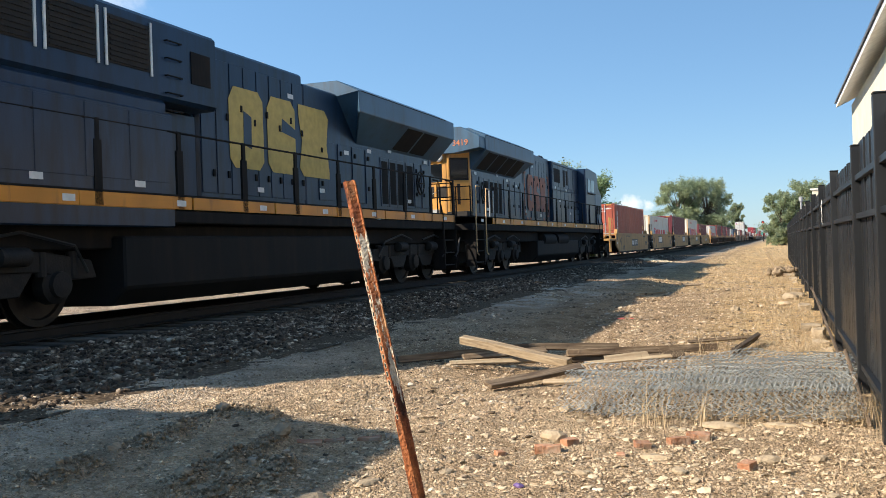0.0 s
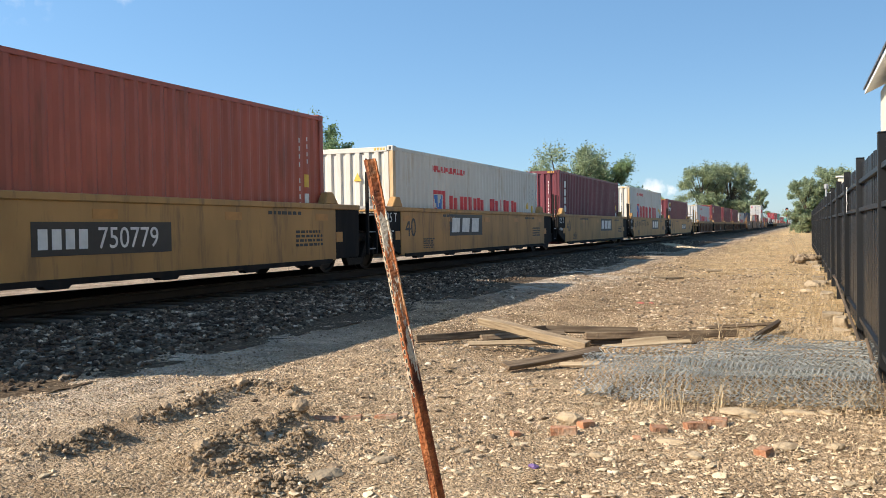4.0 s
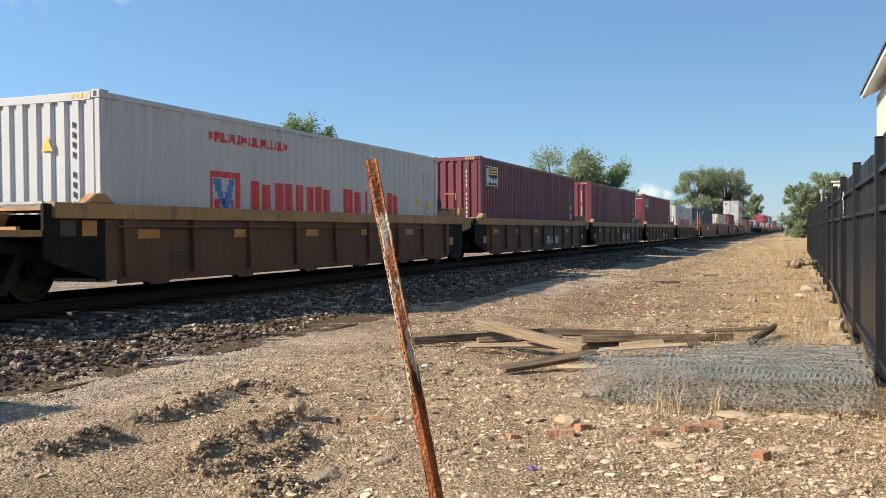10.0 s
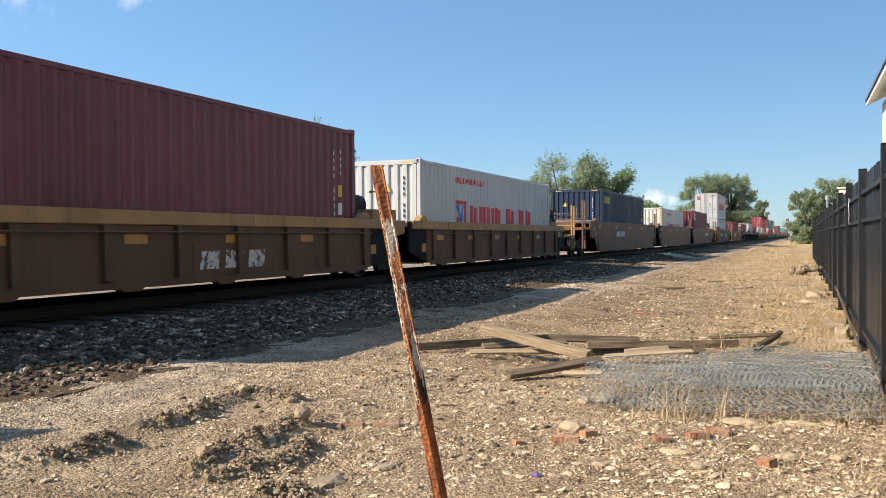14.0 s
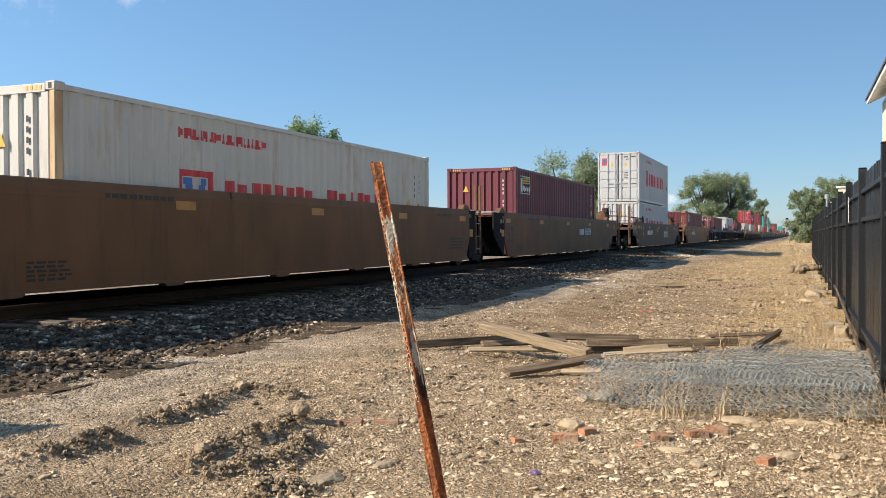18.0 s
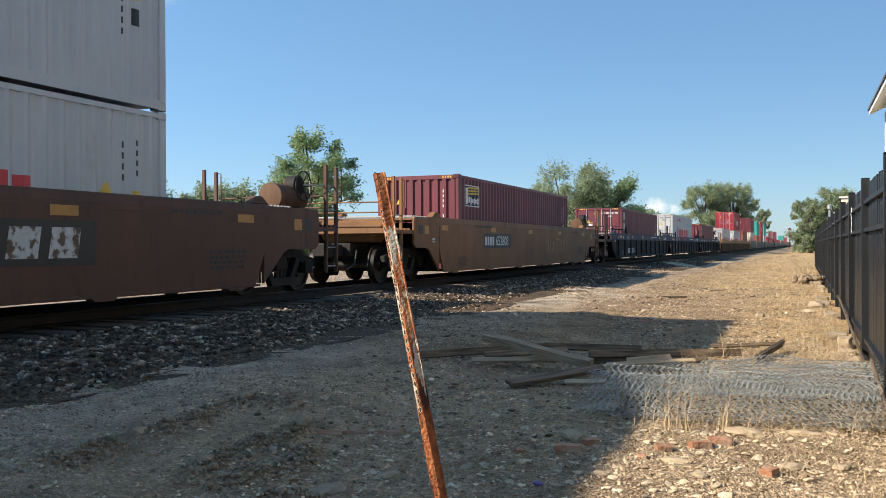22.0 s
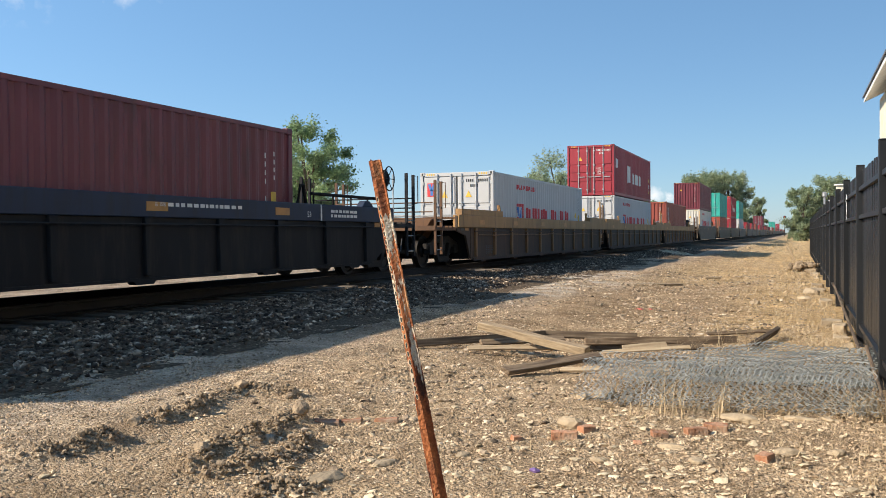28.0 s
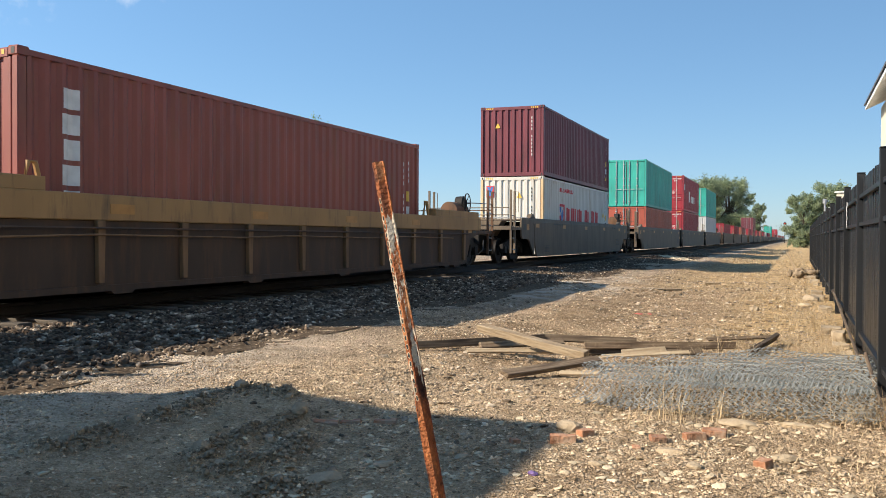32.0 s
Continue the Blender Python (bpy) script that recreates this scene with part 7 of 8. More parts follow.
def lump(name, x, y, size, material, label, cat, squash=(1, 1, 0.6), z=0.0, turn=0.0, seed=0, group=""):
    """One loose stone or clod with an uneven, broken surface."""
    bm = bmesh.new()
    bmesh.ops.create_icosphere(bm, subdivisions=2, radius=1.0)
    for v in bm.verts:
        k = 1 + 0.30 * noise.noise(v.co * 1.3 + Vector((seed * 3.1, seed, 0))) + 0.14 * noise.noise(v.co * 3.5 + Vector((seed, 0, seed)))
        v.co = Vector((v.co.x * squash[0], v.co.y * squash[1], v.co.z * squash[2])) * k * size
    ob = part(name, bm, material, None)
    ob.location, ob.rotation_euler = (x, y, ground_height(x, y) + z + size * squash[2] * 0.35), (0, 0, turn)
    return tagged(ob, label, cat, group)


def brick(x, y, turn, size=(0.2, 0.095, 0.057), tilt=0.0, seed=1):
    bm = bmesh.new()
    box(bm, -size[0] / 2, size[0] / 2, -size[1] / 2, size[1] / 2, 0, size[2])
    bmesh.ops.subdivide_edges(bm, edges=bm.edges[:], cuts=3, use_grid_fill=True)
    for v in bm.verts:
        v.co += Vector([0.010 * noise.noise(v.co * 14 + Vector((seed * 7, i * 5, seed))) for i in range(3)])
    ob = part("brick", bm, BRICK, None, bevel=0.003)
    ob.location, ob.rotation_euler = (x, y, ground_height(x, y) - 0.008), (tilt, tilt * 0.6, turn)
    return tagged(ob, "broken orange-red brick half sunk in gravel", "brick", "loose bricks")


for i, (x, y, turn, sz) in enumerate(((-1.42, 5.72, 0.25, (0.19, 0.09, 0.062)), (-1.33, 5.99, 0.9, (0.12, 0.08, 0.06)), (-0.86, 6.05, 0.4, (0.12, 0.09, 0.06)), (-0.64, 6.20, 0.5, (0.16, 0.09, 0.07)), (-0.52, 6.33, 0.1, (0.17, 0.09, 0.065)),
                                      (-2.73, 5.79, 0.35, (0.19, 0.09, 0.05)), (-2.95, 5.68, 0.3, (0.16, 0.09, 0.045)), (-3.08, 5.55, 0.45, (0.19, 0.09, 0.05)), (-0.18, 5.53, 1.1, (0.10, 0.09, 0.06)), (-1.72, 5.62, 0.7, (0.07, 0.06, 0.05)), (-0.95, 5.75, 0.2, (0.06, 0.05, 0.03)))):
    brick(x, y, turn, (sz[0] * 0.9, sz[1] * 0.9, sz[2] * (0.85 if x > -2 else 0.55)), rng.uniform(-0.12, 0.12), i + 1)
for i, (x, y, s, q) in enumerate(((-1.46, 6.06, 0.12, (1.1, 0.7, 0.55)), (0.0, 6.86, 0.12, (1.5, 0.7, 0.25)), (-2.28, 4.80, 0.09, (1.3, 0.8, 0.35)), (-0.73, 5.71, 0.10, (1.4, 0.8, 0.35)), (-0.06, 5.79, 0.09, (1.2, 0.9, 0.4)), (-1.47, 7.30, 0.13, (1.3, 0.8, 0.5)), (-1.62, 7.20, 0.10, (1.1, 0.8, 0.5)), (-1.28, 7.22, 0.09, (1.0, 0.9, 0.6)),
                                  (-0.55, 5.35, 0.07, (1.3, 0.8, 0.4)), (-1.9, 5.1, 0.06, (1.2, 0.9, 0.4)), (-0.4, 6.75, 0.13, (1.6, 0.8, 0.35)), (-2.6, 5.95, 0.05, (1.5, 0.8, 0.4)), (-1.1, 5.2, 0.05, (1.2, 0.8, 0.5)), (0.22, 5.9, 0.07, (1.2, 0.8, 0.5)), (0.2, 6.9, 0.08, (1.6, 0.7, 0.3)), (-2.44, 4.34, 0.13, (1.5, 0.8, 0.3)), (0.29, 20.8, 0.24, (1.2, 0.8, 0.5)), (0.15, 19.2, 0.16, (1.2, 0.9, 0.5)), (-0.74, 17.9, 0.13, (1.3, 0.9, 0.6)))):
    lump("limestone_block" if s > 0.2 else "limestone_stone", x, y, s * (0.75 if s < 0.2 else 0.9), LIME, "pale weathered limestone chunk on the gravel", "stone", q, turn=rng.uniform(0, 3), seed=i + 30, group="loose limestone")


def ridge(pts, n, lo, hi, wide):
    out = []
    for _ in range(n):
        k = rng.uniform(0, len(pts) - 1.001)
        i = int(k)
        f = k - i
        x = pts[i][0] * (1 - f) + pts[i + 1][0] * f + rng.normal(0, wide)
        y = pts[i][1] * (1 - f) + pts[i + 1][1] * f + rng.normal(0, wide)
        s = lo + (hi - lo) * rng.random() ** 2.5
        d = abs(rng.normal(0, 1))
        out.append((x, y, ground_height(x, y) + s * 0.3 + 0.012 * max(0, 1 - d), s))
    return out


for pts in RIDGES:
    n = int(170 * sum(math.dist(u, v) for u, v in zip(pts, pts[1:])) + 60)
    tagged(stones("clod_ridge", ridge(pts, int(n * 2.6), 0.004, 0.021, 0.055), CLOD, rng, 0.85), "low ridge of crumbled dry earth thrown up by wheels", "earth clods", kind="stuff")
for i, (x, y, s) in enumerate(((-3.96, 4.62, 0.05), (-3.22, 5.43, 0.065), (-4.02, 5.9, 0.05), (-3.22, 4.32, 0.045), (-3.1, 4.85, 0.035), (-3.85, 5.1, 0.035), (-3.9, 4.85, 0.04), (-3.05, 4.25, 0.04), (-3.6, 5.9, 0.03))):
    lump("earth_clod", x, y, s, CLOD, "dry grey-brown clod of earth", "clod", (1.2, 0.9, 0.7), turn=rng.uniform(0, 3), seed=i + 60, group="earth clods")
bm = bmesh.new()
bmesh.ops.create_icosphere(bm, subdivisions=2, radius=0.045)
for v in bm.verts:
    v.co.z *= 0.4
    v.co *= 1 + 0.4 * noise.noise(v.co * 30)
ob = part("plastic_scrap", bm, plain("faded red plastic", (0.50, 0.12, 0.08)), None)
ob.location = (-4.15, 5.5, 0.12)
tagged(ob, "crumpled faded red plastic scrap on gravel", "litter", "litter")
for x, y, s in ((-2.57, 15.8, 1.8), (-2.4, 15.9, 1.2)):
    c = copy_thing(ob, pose(x, y, 0.01, 0, 0, x * 50) @ Matrix.Scale(s, 4))

bm = bmesh.new()
bmesh.ops.create_icosphere(bm, subdivisions=2, radius=0.028)
for v in bm.verts:
    v.co.z *= 0.5
    v.co *= 1 + 0.45 * noise.noise(v.co * 45 + Vector((3, 1, 2)))
ob = part("plastic_scrap", bm, plain("faded purple plastic", (0.16, 0.10, 0.26)), None)
ob.location = (-1.38, 4.87, ground_height(-1.38, 4.87) + 0.008)
tagged(ob, "crumpled faded purple plastic scrap on gravel", "litter", "litter")

# a pale spill of crushed stone down the ballast's shoulder
way = [(-7.7, 58.0), (-6.9, 54.5), (-6.2, 52.0), (-5.5, 50.2)]
spill = []
for _ in range(900):
    k = rng.uniform(0, 2.999)
    i = int(k)
    x, y = (way[i][q] + (way[i + 1][q] - way[i][q]) * (k - i) + rng.normal(0, 0.22) for q in (0, 1))
    d = rng.uniform(0.015, 0.07)
    spill.append((x, y, max(bed_height(x, y), ground_height(x, y)) + d * 0.4, d))
tagged(stones("stone_spill", spill, CHIP, rng, 0.6), "pale spill of crushed stone beside the track", "stones", kind="stuff")

# ---- lumber ----
PALEWOOD2 = surface('sun-bleached timber', [(0.3, (0.195, 0.135, 0.079)), (0.5, (0.315, 0.240, 0.150)), (0.7, (0.405, 0.323, 0.217))], 0.85, scale=4, stretch=(0.6, 9, 9), bump=0.5, fine=25, second=(0.105, 0.068, 0.038), amount=0.12, second_scale=(0.5, 6, 6))


def board(name, a, b, w, h, material, label, roll=0.0, cat="board"):
    a, b = Vector(a), Vector(b)
    n = (b - a).length
    bm = bmesh.new()
    box(bm, 0, n, -w / 2, w / 2, -h / 2, h / 2)
    bmesh.ops.subdivide_edges(bm, edges=[e for e in bm.edges if abs(e.verts[0].co.x - e.verts[1].co.x) > n / 2], cuts=7)
    sd = a.x * 3 + b.y
    for v in bm.verts:
        v.co += Vector((0.02 * noise.noise(Vector((v.co.y * 40, v.co.z * 40, sd))) if v.co.x in (0, n) else 0, 0.006 * noise.noise(Vector((v.co.x * 2, 0, sd))), 0.010 * noise.noise(Vector((v.co.x * 1.5, 4, sd)))))
    ob = part(name, bm, material, None, bevel=0.005)
    way = (b - a).normalized()
    side = Vector((0, 0, 1)).cross(way).normalized()
    up = way.cross(side)
    m = Matrix((way, side, up)).transposed().to_4x4()
    ob.matrix_basis = Matrix.Translation(a) @ m @ pose(0, 0, 0, roll)
    return tagged(ob, label, cat, "pile of old lumber")


board("timber_beam", (-3.27, 9.40, 0.34), (-2.0, 9.06, 0.14), 0.11, 0.085, PALEWOOD2, "thick weathered timber beam across the lumber pile", 8, "beam")
board("long_board", (-3.82, 8.85, 0.18), (-2.75, 10.2, 0.17), 0.08, 0.045, WOOD, "long grey weathered board on the gravel", 70)
board("long_board", (-2.82, 10.22, 0.17), (-1.75, 10.62, 0.13), 0.08, 0.04, WOOD, "long grey weathered board on the gravel", 65)
board("long_board", (-2.22, 9.96, 0.13), (-0.64, 10.84, 0.11), 0.08, 0.045, WOOD, "long grey weathered board on the gravel", 72)
board("long_board", (-2.25, 10.0, 0.05), (-1.0, 10.58, 0.05), 0.08, 0.04, WOOD, "long grey weathered board on the gravel", 55)
board("long_board", (-1.1, 12.1, 0.03), (-0.30, 12.75, 0.03), 0.05, 0.025, WOOD, "long grey weathered board on the gravel", 45)
board("slanted_board", (-0.24, 12.15, 0.10), (-0.50, 10.62, 0.06), 0.10, 0.05, WOOD, "weathered board lying askew on the gravel", 60)
board("slanted_board", (-2.55, 8.0, 0.06), (-1.86, 9.0, 0.11), 0.11, 0.045, WOOD, "weathered board propped under the beam", 20)
board("thin_board", (-3.28, 9.0, 0.13), (-2.42, 9.36, 0.13), 0.06, 0.025, PALEWOOD2, "thin grey weathered strip of wood", 40)
board("thin_board", (-3.25, 9.35, 0.15), (-2.5, 10.1, 0.15), 0.09, 0.03, WOOD, "thin grey weathered strip of wood", 40)
board("thin_board", (-2.12, 8.42, 0.04), (-1.75, 8.50, 0.05), 0.06, 0.025, PALEWOOD, "thin pale strip of wood", 25)
board("split_board", (-1.90, 9.34, 0.10), (-1.06, 9.82, 0.13), 0.05, 0.02, PALEWOOD, "split pale board with torn ends", 40)
board("split_board", (-1.72, 9.50, 0.13), (-1.30, 9.78, 0.15), 0.07, 0.02, PALEWOOD, "split pale board with torn ends", 50)
board("half_buried_plank", (-3.7, 22.2, 0.09), (-2.7, 23.2, 0.05), 0.10, 0.05, PALEWOOD2, "old plank half buried in the gravel", 5)
board("half_buried_plank", (-2.5, 27.0, 0.03), (-2.1, 27.3, 0.02), 0.12, 0.06, PALEWOOD2, "old plank half buried in the gravel", 5)
board("leaning_stake", (0.08, 36.2, 0.0), (-0.33, 36.2, 0.80), 0.09, 0.08, PALEWOOD, "pale stake leaning out of the dry grass", 0, "stake")
board("leaning_rod", (0.60, 9.0, 0.05), (0.605, 17.5, 0.42), 0.03, 0.03, WOOD, "long thin pole lying against the fence", 0, "pole")
board("leaning_rod", (0.59, 6.9, 0.03), (0.60, 9.3, 0.26), 0.028, 0.028, WOOD, "thin pole lying against the fence", 0, "pole")


# ---- rusty post ----
SLOTRIM = plain("worn cream paint round the slots", (0.52, 0.40, 0.26), 0.8)


def rusty_post():
    bm = bmesh.new()
    a, b = Vector((-1.205, 3.272, -0.25)), Vector((-1.54, 3.163, 1.632))
    n = (b - a).length
    prof = [(-0.027, 0.006), (-0.021, 0.006), (-0.016, -0.013), (0.006, -0.014), (0.020, 0.008), (0.027, 0.009), (0.027, 0.014), (0.017, 0.013), (0.004, -0.009), (-0.012, -0.008), (-0.017, 0.011), (-0.027, 0.011)]
    rings = []
    steps = 90
    for i in range(steps + 1):
        z = n * i / steps
        ring = []
        turn = radians(-34) * max(0.0, min(1.0, (i / steps - 0.42) / 0.3))
        ct, st = math.cos(turn), math.sin(turn)
        for u, v in prof:
            k = 0.0016 * noise.noise((u * 90, v * 90, z * 30)) + 0.0014 * noise.noise((u * 30, v * 30, z * 90))
            zz = z + (0.016 * noise.noise((u * 60, 3, 1)) if i == steps else 0)
            uu, vv = u * (1 + k * 22), v + k
            ring.append(bm.verts.new((uu * ct - vv * st, uu * st + vv * ct, zz)))
        rings.append(ring)
    m = len(prof)
    for p, q in zip(rings, rings[1:]):
        for k in range(m):
            bm.faces.new((p[k], p[(k + 1) % m], q[(k + 1) % m], q[k]))
    bm.faces.new(rings[0][::-1]), bm.faces.new(rings[-1])
    ob = tagged(empty("sign_post"), "bent rusty steel channel post with flaking paint", "post")
    way = (b - a).normalized()
    side = Vector((0.98, 0.18, 0)).normalized()
    side = (side - way * side.dot(way)).normalized()
    ob.matrix_basis = Matrix.Translation(a) @ Matrix((side, way.cross(side), way)).transposed().to_4x4()
    part("channel", bm, RUST, ob, smooth=False)
    slot = kept("punched_slot", lambda h: (prism(h, [(-0.0035, -0.006), (0.0, -0.010), (0.0035, -0.006), (0.0035, 0.006), (0.0, 0.010), (-0.0035, 0.006)], "y", -0.0152, -0.0138), {})[-1], MARKDARK)
    rim = kept("slot_rim", lambda h: (prism(h, [(-0.005, -0.008), (0.0, -0.013), (0.005, -0.008), (0.005, 0.008), (0.0, 0.013), (-0.005, 0.008)], "y", -0.0146, -0.0134), {})[-1], SLOTRIM)
    for k in range(24):
        z = 0.98 + 0.034 * k
        turn = radians(-34) * max(0.0, min(1.0, (z / n - 0.42) / 0.3))
        for nm, me in (("punched_slot", slot), ("slot_rim", rim)):
            h = part(nm, me, None, ob, at=(-0.005 * math.cos(turn), -0.005 * math.sin(turn), z))
            h.rotation_euler = (0, 0, turn)


rusty_post()


# ---- wire mesh ----
def mesh_sheet(name, place, nu, nv, pitch, r, label):
    """Chain-link: zigzag wires that hook into their neighbours, laid over a crumpled surface."""
    verts, faces = [], []
    for i in range(nu):
        prev = None
        for j in range(nv + 1):
            u = i + (0.56 if j % 2 else -0.06)
            p = place(u * pitch, j * pitch)
            q = place(u * pitch, (j + 1) * pitch)
            way = (q - p)
            side = Vector((1, 0, 0)) if abs(way.x) < abs(way.y) else Vector((0, 1, 0))
            up = Vector((0, 0, 1))
            ring = [len(verts) + k for k in range(3)]
            off = Vector((0, 0, r * (1 if j % 2 else -1)))
            verts += [p + off + side * r, p + off - side * r * 0.5 + up * r * 0.87, p + off - side * r * 0.5 - up * r * 0.87]
            if prev:
                for k in range(3):
                    faces.append((prev[k], prev[(k + 1) % 3], ring[(k + 1) % 3], ring[k]))
            prev = ring
    me = bpy.data.meshes.new(name)
    me.from_pydata([tuple(v) for v in verts], [], faces)
    me.materials.append(WIRE)
    return me


wire = tagged(empty("chain_link_roll"), "crumpled grey chain-link mesh lying in dry grass", "wire mesh")


def layer(x0, y0, along, across, h, seed, roll=0.0):
    def place(u, v):
        x = x0 + u * along[0] + v * across[0]
        y = y0 + u * along[1] + v * across[1]
        z = h(u, v) + 0.05 * noise.noise((x * 2.2, y * 2.2, seed)) + 0.018 * noise.noise((x * 5, y * 5, seed))
        w = 0.05 * noise.noise((x * 3, y * 3, seed + 9))
        return Vector((x + w, y + w * 0.7, max(0.012, z)))
    return place


swell = lambda c, w, top: (lambda u, v: 0.03 + top * math.exp(-((v - c) / w) ** 2))
for k, (x0, y0, nu, nv, h, seed) in enumerate((
        (-1.45, 8.05, 38, 32, swell(1.1, 0.7, 0.12), 1), (-1.0, 8.2, 29, 32, swell(0.9, 0.7, 0.17), 2), (-0.75, 8.4, 25, 25, swell(0.8, 0.6, 0.21), 5),
        (-1.68, 7.00, 41, 22, swell(0.62, 0.38, 0.24), 3), (-1.5, 6.92, 38, 22, swell(0.64, 0.34, 0.31), 4), (-1.30, 6.95, 35, 20, swell(0.7, 0.4, 0.12), 6), (-1.60, 6.86, 40, 22, swell(0.66, 0.36, 0.27), 11), (-1.1, 8.1, 31, 30, swell(1.0, 0.7, 0.08), 14))):
    me = mesh_sheet("mesh_layer", layer(x0, y0, (1.0, 0.06), (0.12 if y0 > 8 else -0.04, 1.0), h, seed), nu, nv, 0.055, 0.0031, "")
    part("mesh_layer", me, WIRE, wire)
bm = bmesh.new()
for k in range(36):
    u = k / 35
    x, y = -0.98 + 1.48 * u, 7.45 - 0.10 * u
    z = 0.29 - 0.05 * u + 0.02 * noise.noise((x * 4, 0, 0))
    tube(bm, [(x - 0.02, y - 0.05, z - 0.05), (x, y, z), (x + 0.035, y + 0.01, z - 0.012), (x + 0.05, y + 0.04, z - 0.05)], 0.005, 5)
tagged(part("selvage", bm, WIRE, wire, "bright knuckled edge of the mesh"), kind="stuff")


# ---- dirt bits and painted shade under the mesh ----
UNDERMESH = surface("brown dirt and mesh shade", [(0.3, (0.105, 0.071, 0.038)), (0.7, (0.255, 0.180, 0.098))], 0.95, scale=6, bump=0.3, per="island", spread=0.5, sheen=0.1)
# flat brown bits: some dirt, and the mesh's shade put into their dark colour
spots = []
for _ in range(1500):
    x, y = rng.uniform(-1.5, 0.6), rng.uniform(6.85, 9.9)
    if y < 8.1 or x > -1.5 + 0.45 * (y - 8.0):
        spots.append((x, y, ground_height(x, y) + rng.uniform(0.0, 0.05), rng.uniform(0.008, 0.032)))
tagged(grit("leaf_litter", spots, UNDERMESH, 0.25), "brown dirt bits that also darken the ground for the mesh's shade", "leaf litter", kind="stuff")


# ---- dry grass ----
def grass(spots, name, label):
    verts, faces = [], []
    for x, y, h, lean in spots:
        a = rng.uniform(0, 2 * math.pi)
        d = Vector((math.cos(a), math.sin(a), 0))
        s = Vector((-d.y, d.x, 0)) * rng.uniform(0.0016, 0.0038) * (1 + max(0, y - 15) * 0.06)
        z0 = ground_height(x, y)
        p = Vector((x, y, z0 - 0.01))
        n = 4
        base = len(verts)
        for i in range(n + 1):
            f = i / n
            c = p + Vector((0, 0, h * f * (1 - 0.25 * lean * f))) + d * (h * lean * f * f)
            w = s * (1 - f * 0.85)
            verts += [tuple(c - w), tuple(c + w)]
        for i in range(n):
            faces.append((base + 2 * i, base + 2 * i + 1, base + 2 * i + 3, base + 2 * i + 2))
    me = bpy.data.meshes.new(name)
    me.from_pydata(verts, [], faces)
    me.materials.append(STRAW)
    ob = new(name, me)
    return tagged(ob, label, "grass", kind="stuff")


tufts = []
for _ in range(170):
    tufts.append((rng.uniform(-1.3, 0.55), rng.uniform(6.8, 9.9), rng.uniform(0.12, 0.42), rng.uniform(0.4, 1.6)))
for cx, cy, n, h, r in ((-0.92, 6.85, 26, 0.40, 0.05), (-0.82, 6.70, 32, 0.44, 0.045), (-0.52, 6.80, 16, 0.34, 0.04), (-0.61, 6.9, 30, 0.28, 0.12), (-0.45, 7.0, 26, 0.22, 0.15), (0.52, 7.15, 110, 0.30, 0.12), (0.40, 7.25, 60, 0.2, 0.14), (-0.2, 7.05, 70, 0.14, 0.2), (-1.0, 8.2, 25, 0.5, 0.12), (-0.75, 8.9, 20, 0.55, 0.1), (-1.2, 7.4, 50, 0.28, 0.2), (-0.3, 8.0, 30, 0.35, 0.3), (0.2, 8.5, 30, 0.3, 0.3), (-0.6, 10.4, 30, 0.5, 0.15), (-1.1, 6.6, 60, 0.12, 0.2)):
    for _ in range(n):
        tufts.append((cx + rng.normal(0, r), cy + rng.normal(0, r), h * rng.uniform(0.35, 1.1), rng.uniform(0.1, 1.0)))
for _ in range(2600):
    x, y = rng.uniform(-1.6, 0.62), rng.uniform(5.0, 8.5)
    if rng.random() < max(0.1, (x + 1.2) / 1.8):
        tufts.append((x, y, rng.uniform(0.03, 0.10), rng.uniform(0.6, 1.8)))
for _ in range(12000):
    y = 10.5 + 45 * rng.random() ** 1.7
    x = 0.58 - abs(rng.normal(0, 0.45 + 0.03 * (y - 10)))
    if noise.noise((x * 0.8, y * 0.5, 40)) > -0.25:
        tufts.append((x, y, rng.uniform(0.04, 0.17), rng.uniform(0.4, 1.6)))
for _ in range(11000):
    x, y = rng.uniform(-4.2, 0.5), 22 + 95 * rng.random() ** 1.3
    if noise.noise((x * 0.5, y * 0.25, 44)) > 0.05:
        tufts.append((x, y, rng.uniform(0.04, 0.17) * (1 + 0.006 * y), rng.uniform(0.4, 1.5)))
for _ in range(9000):
    x, y = rng.uniform(-3.6, 0.5), 12.5 + 30 * rng.random() ** 1.3
    if (x > -1.3 or y > 23) and noise.noise((x * 0.6, y * 0.35, 50)) > -0.12 - 0.1 * x:
        tufts.append((x, y, rng.uniform(0.03, 0.11), rng.uniform(0.6, 1.8)))
grass(tufts, "dry_grass", "straw-coloured dry grass tufts along the fence")

# ---- broken stone footing along the fence ----
footing = tagged(empty("stone_footing"), "row of broken limestone blocks at the fence's foot", "stone footing", kind="structure")
y = 8.9
i = 0
while y < 42:
    L = rng.uniform(0.25, 0.7)
    wid, hgt = rng.uniform(0.12, 0.30), rng.uniform(0.04, 0.12)
    bm = bmesh.new()
    box(bm, 0.60 - wid, 0.60, y, y + L - 0.04, -0.05, hgt)
    bmesh.ops.subdivide_edges(bm, edges=bm.edges[:], cuts=3, use_grid_fill=True)
    for v in bm.verts:
        p = v.co.copy()
        v.co += Vector([0.045 * noise.noise(p * 3.5 + Vector((i * 3, k * 7, 0))) + 0.02 * noise.noise(p * 11 + Vector((i, k * 5, 2))) for k in range(3)])
    part("block", bm, LIME, footing, bevel=0.006)
    y += L + (rng.uniform(0.1, 0.8) if y < 13 else rng.uniform(0.8, 4.0))
    i += 1
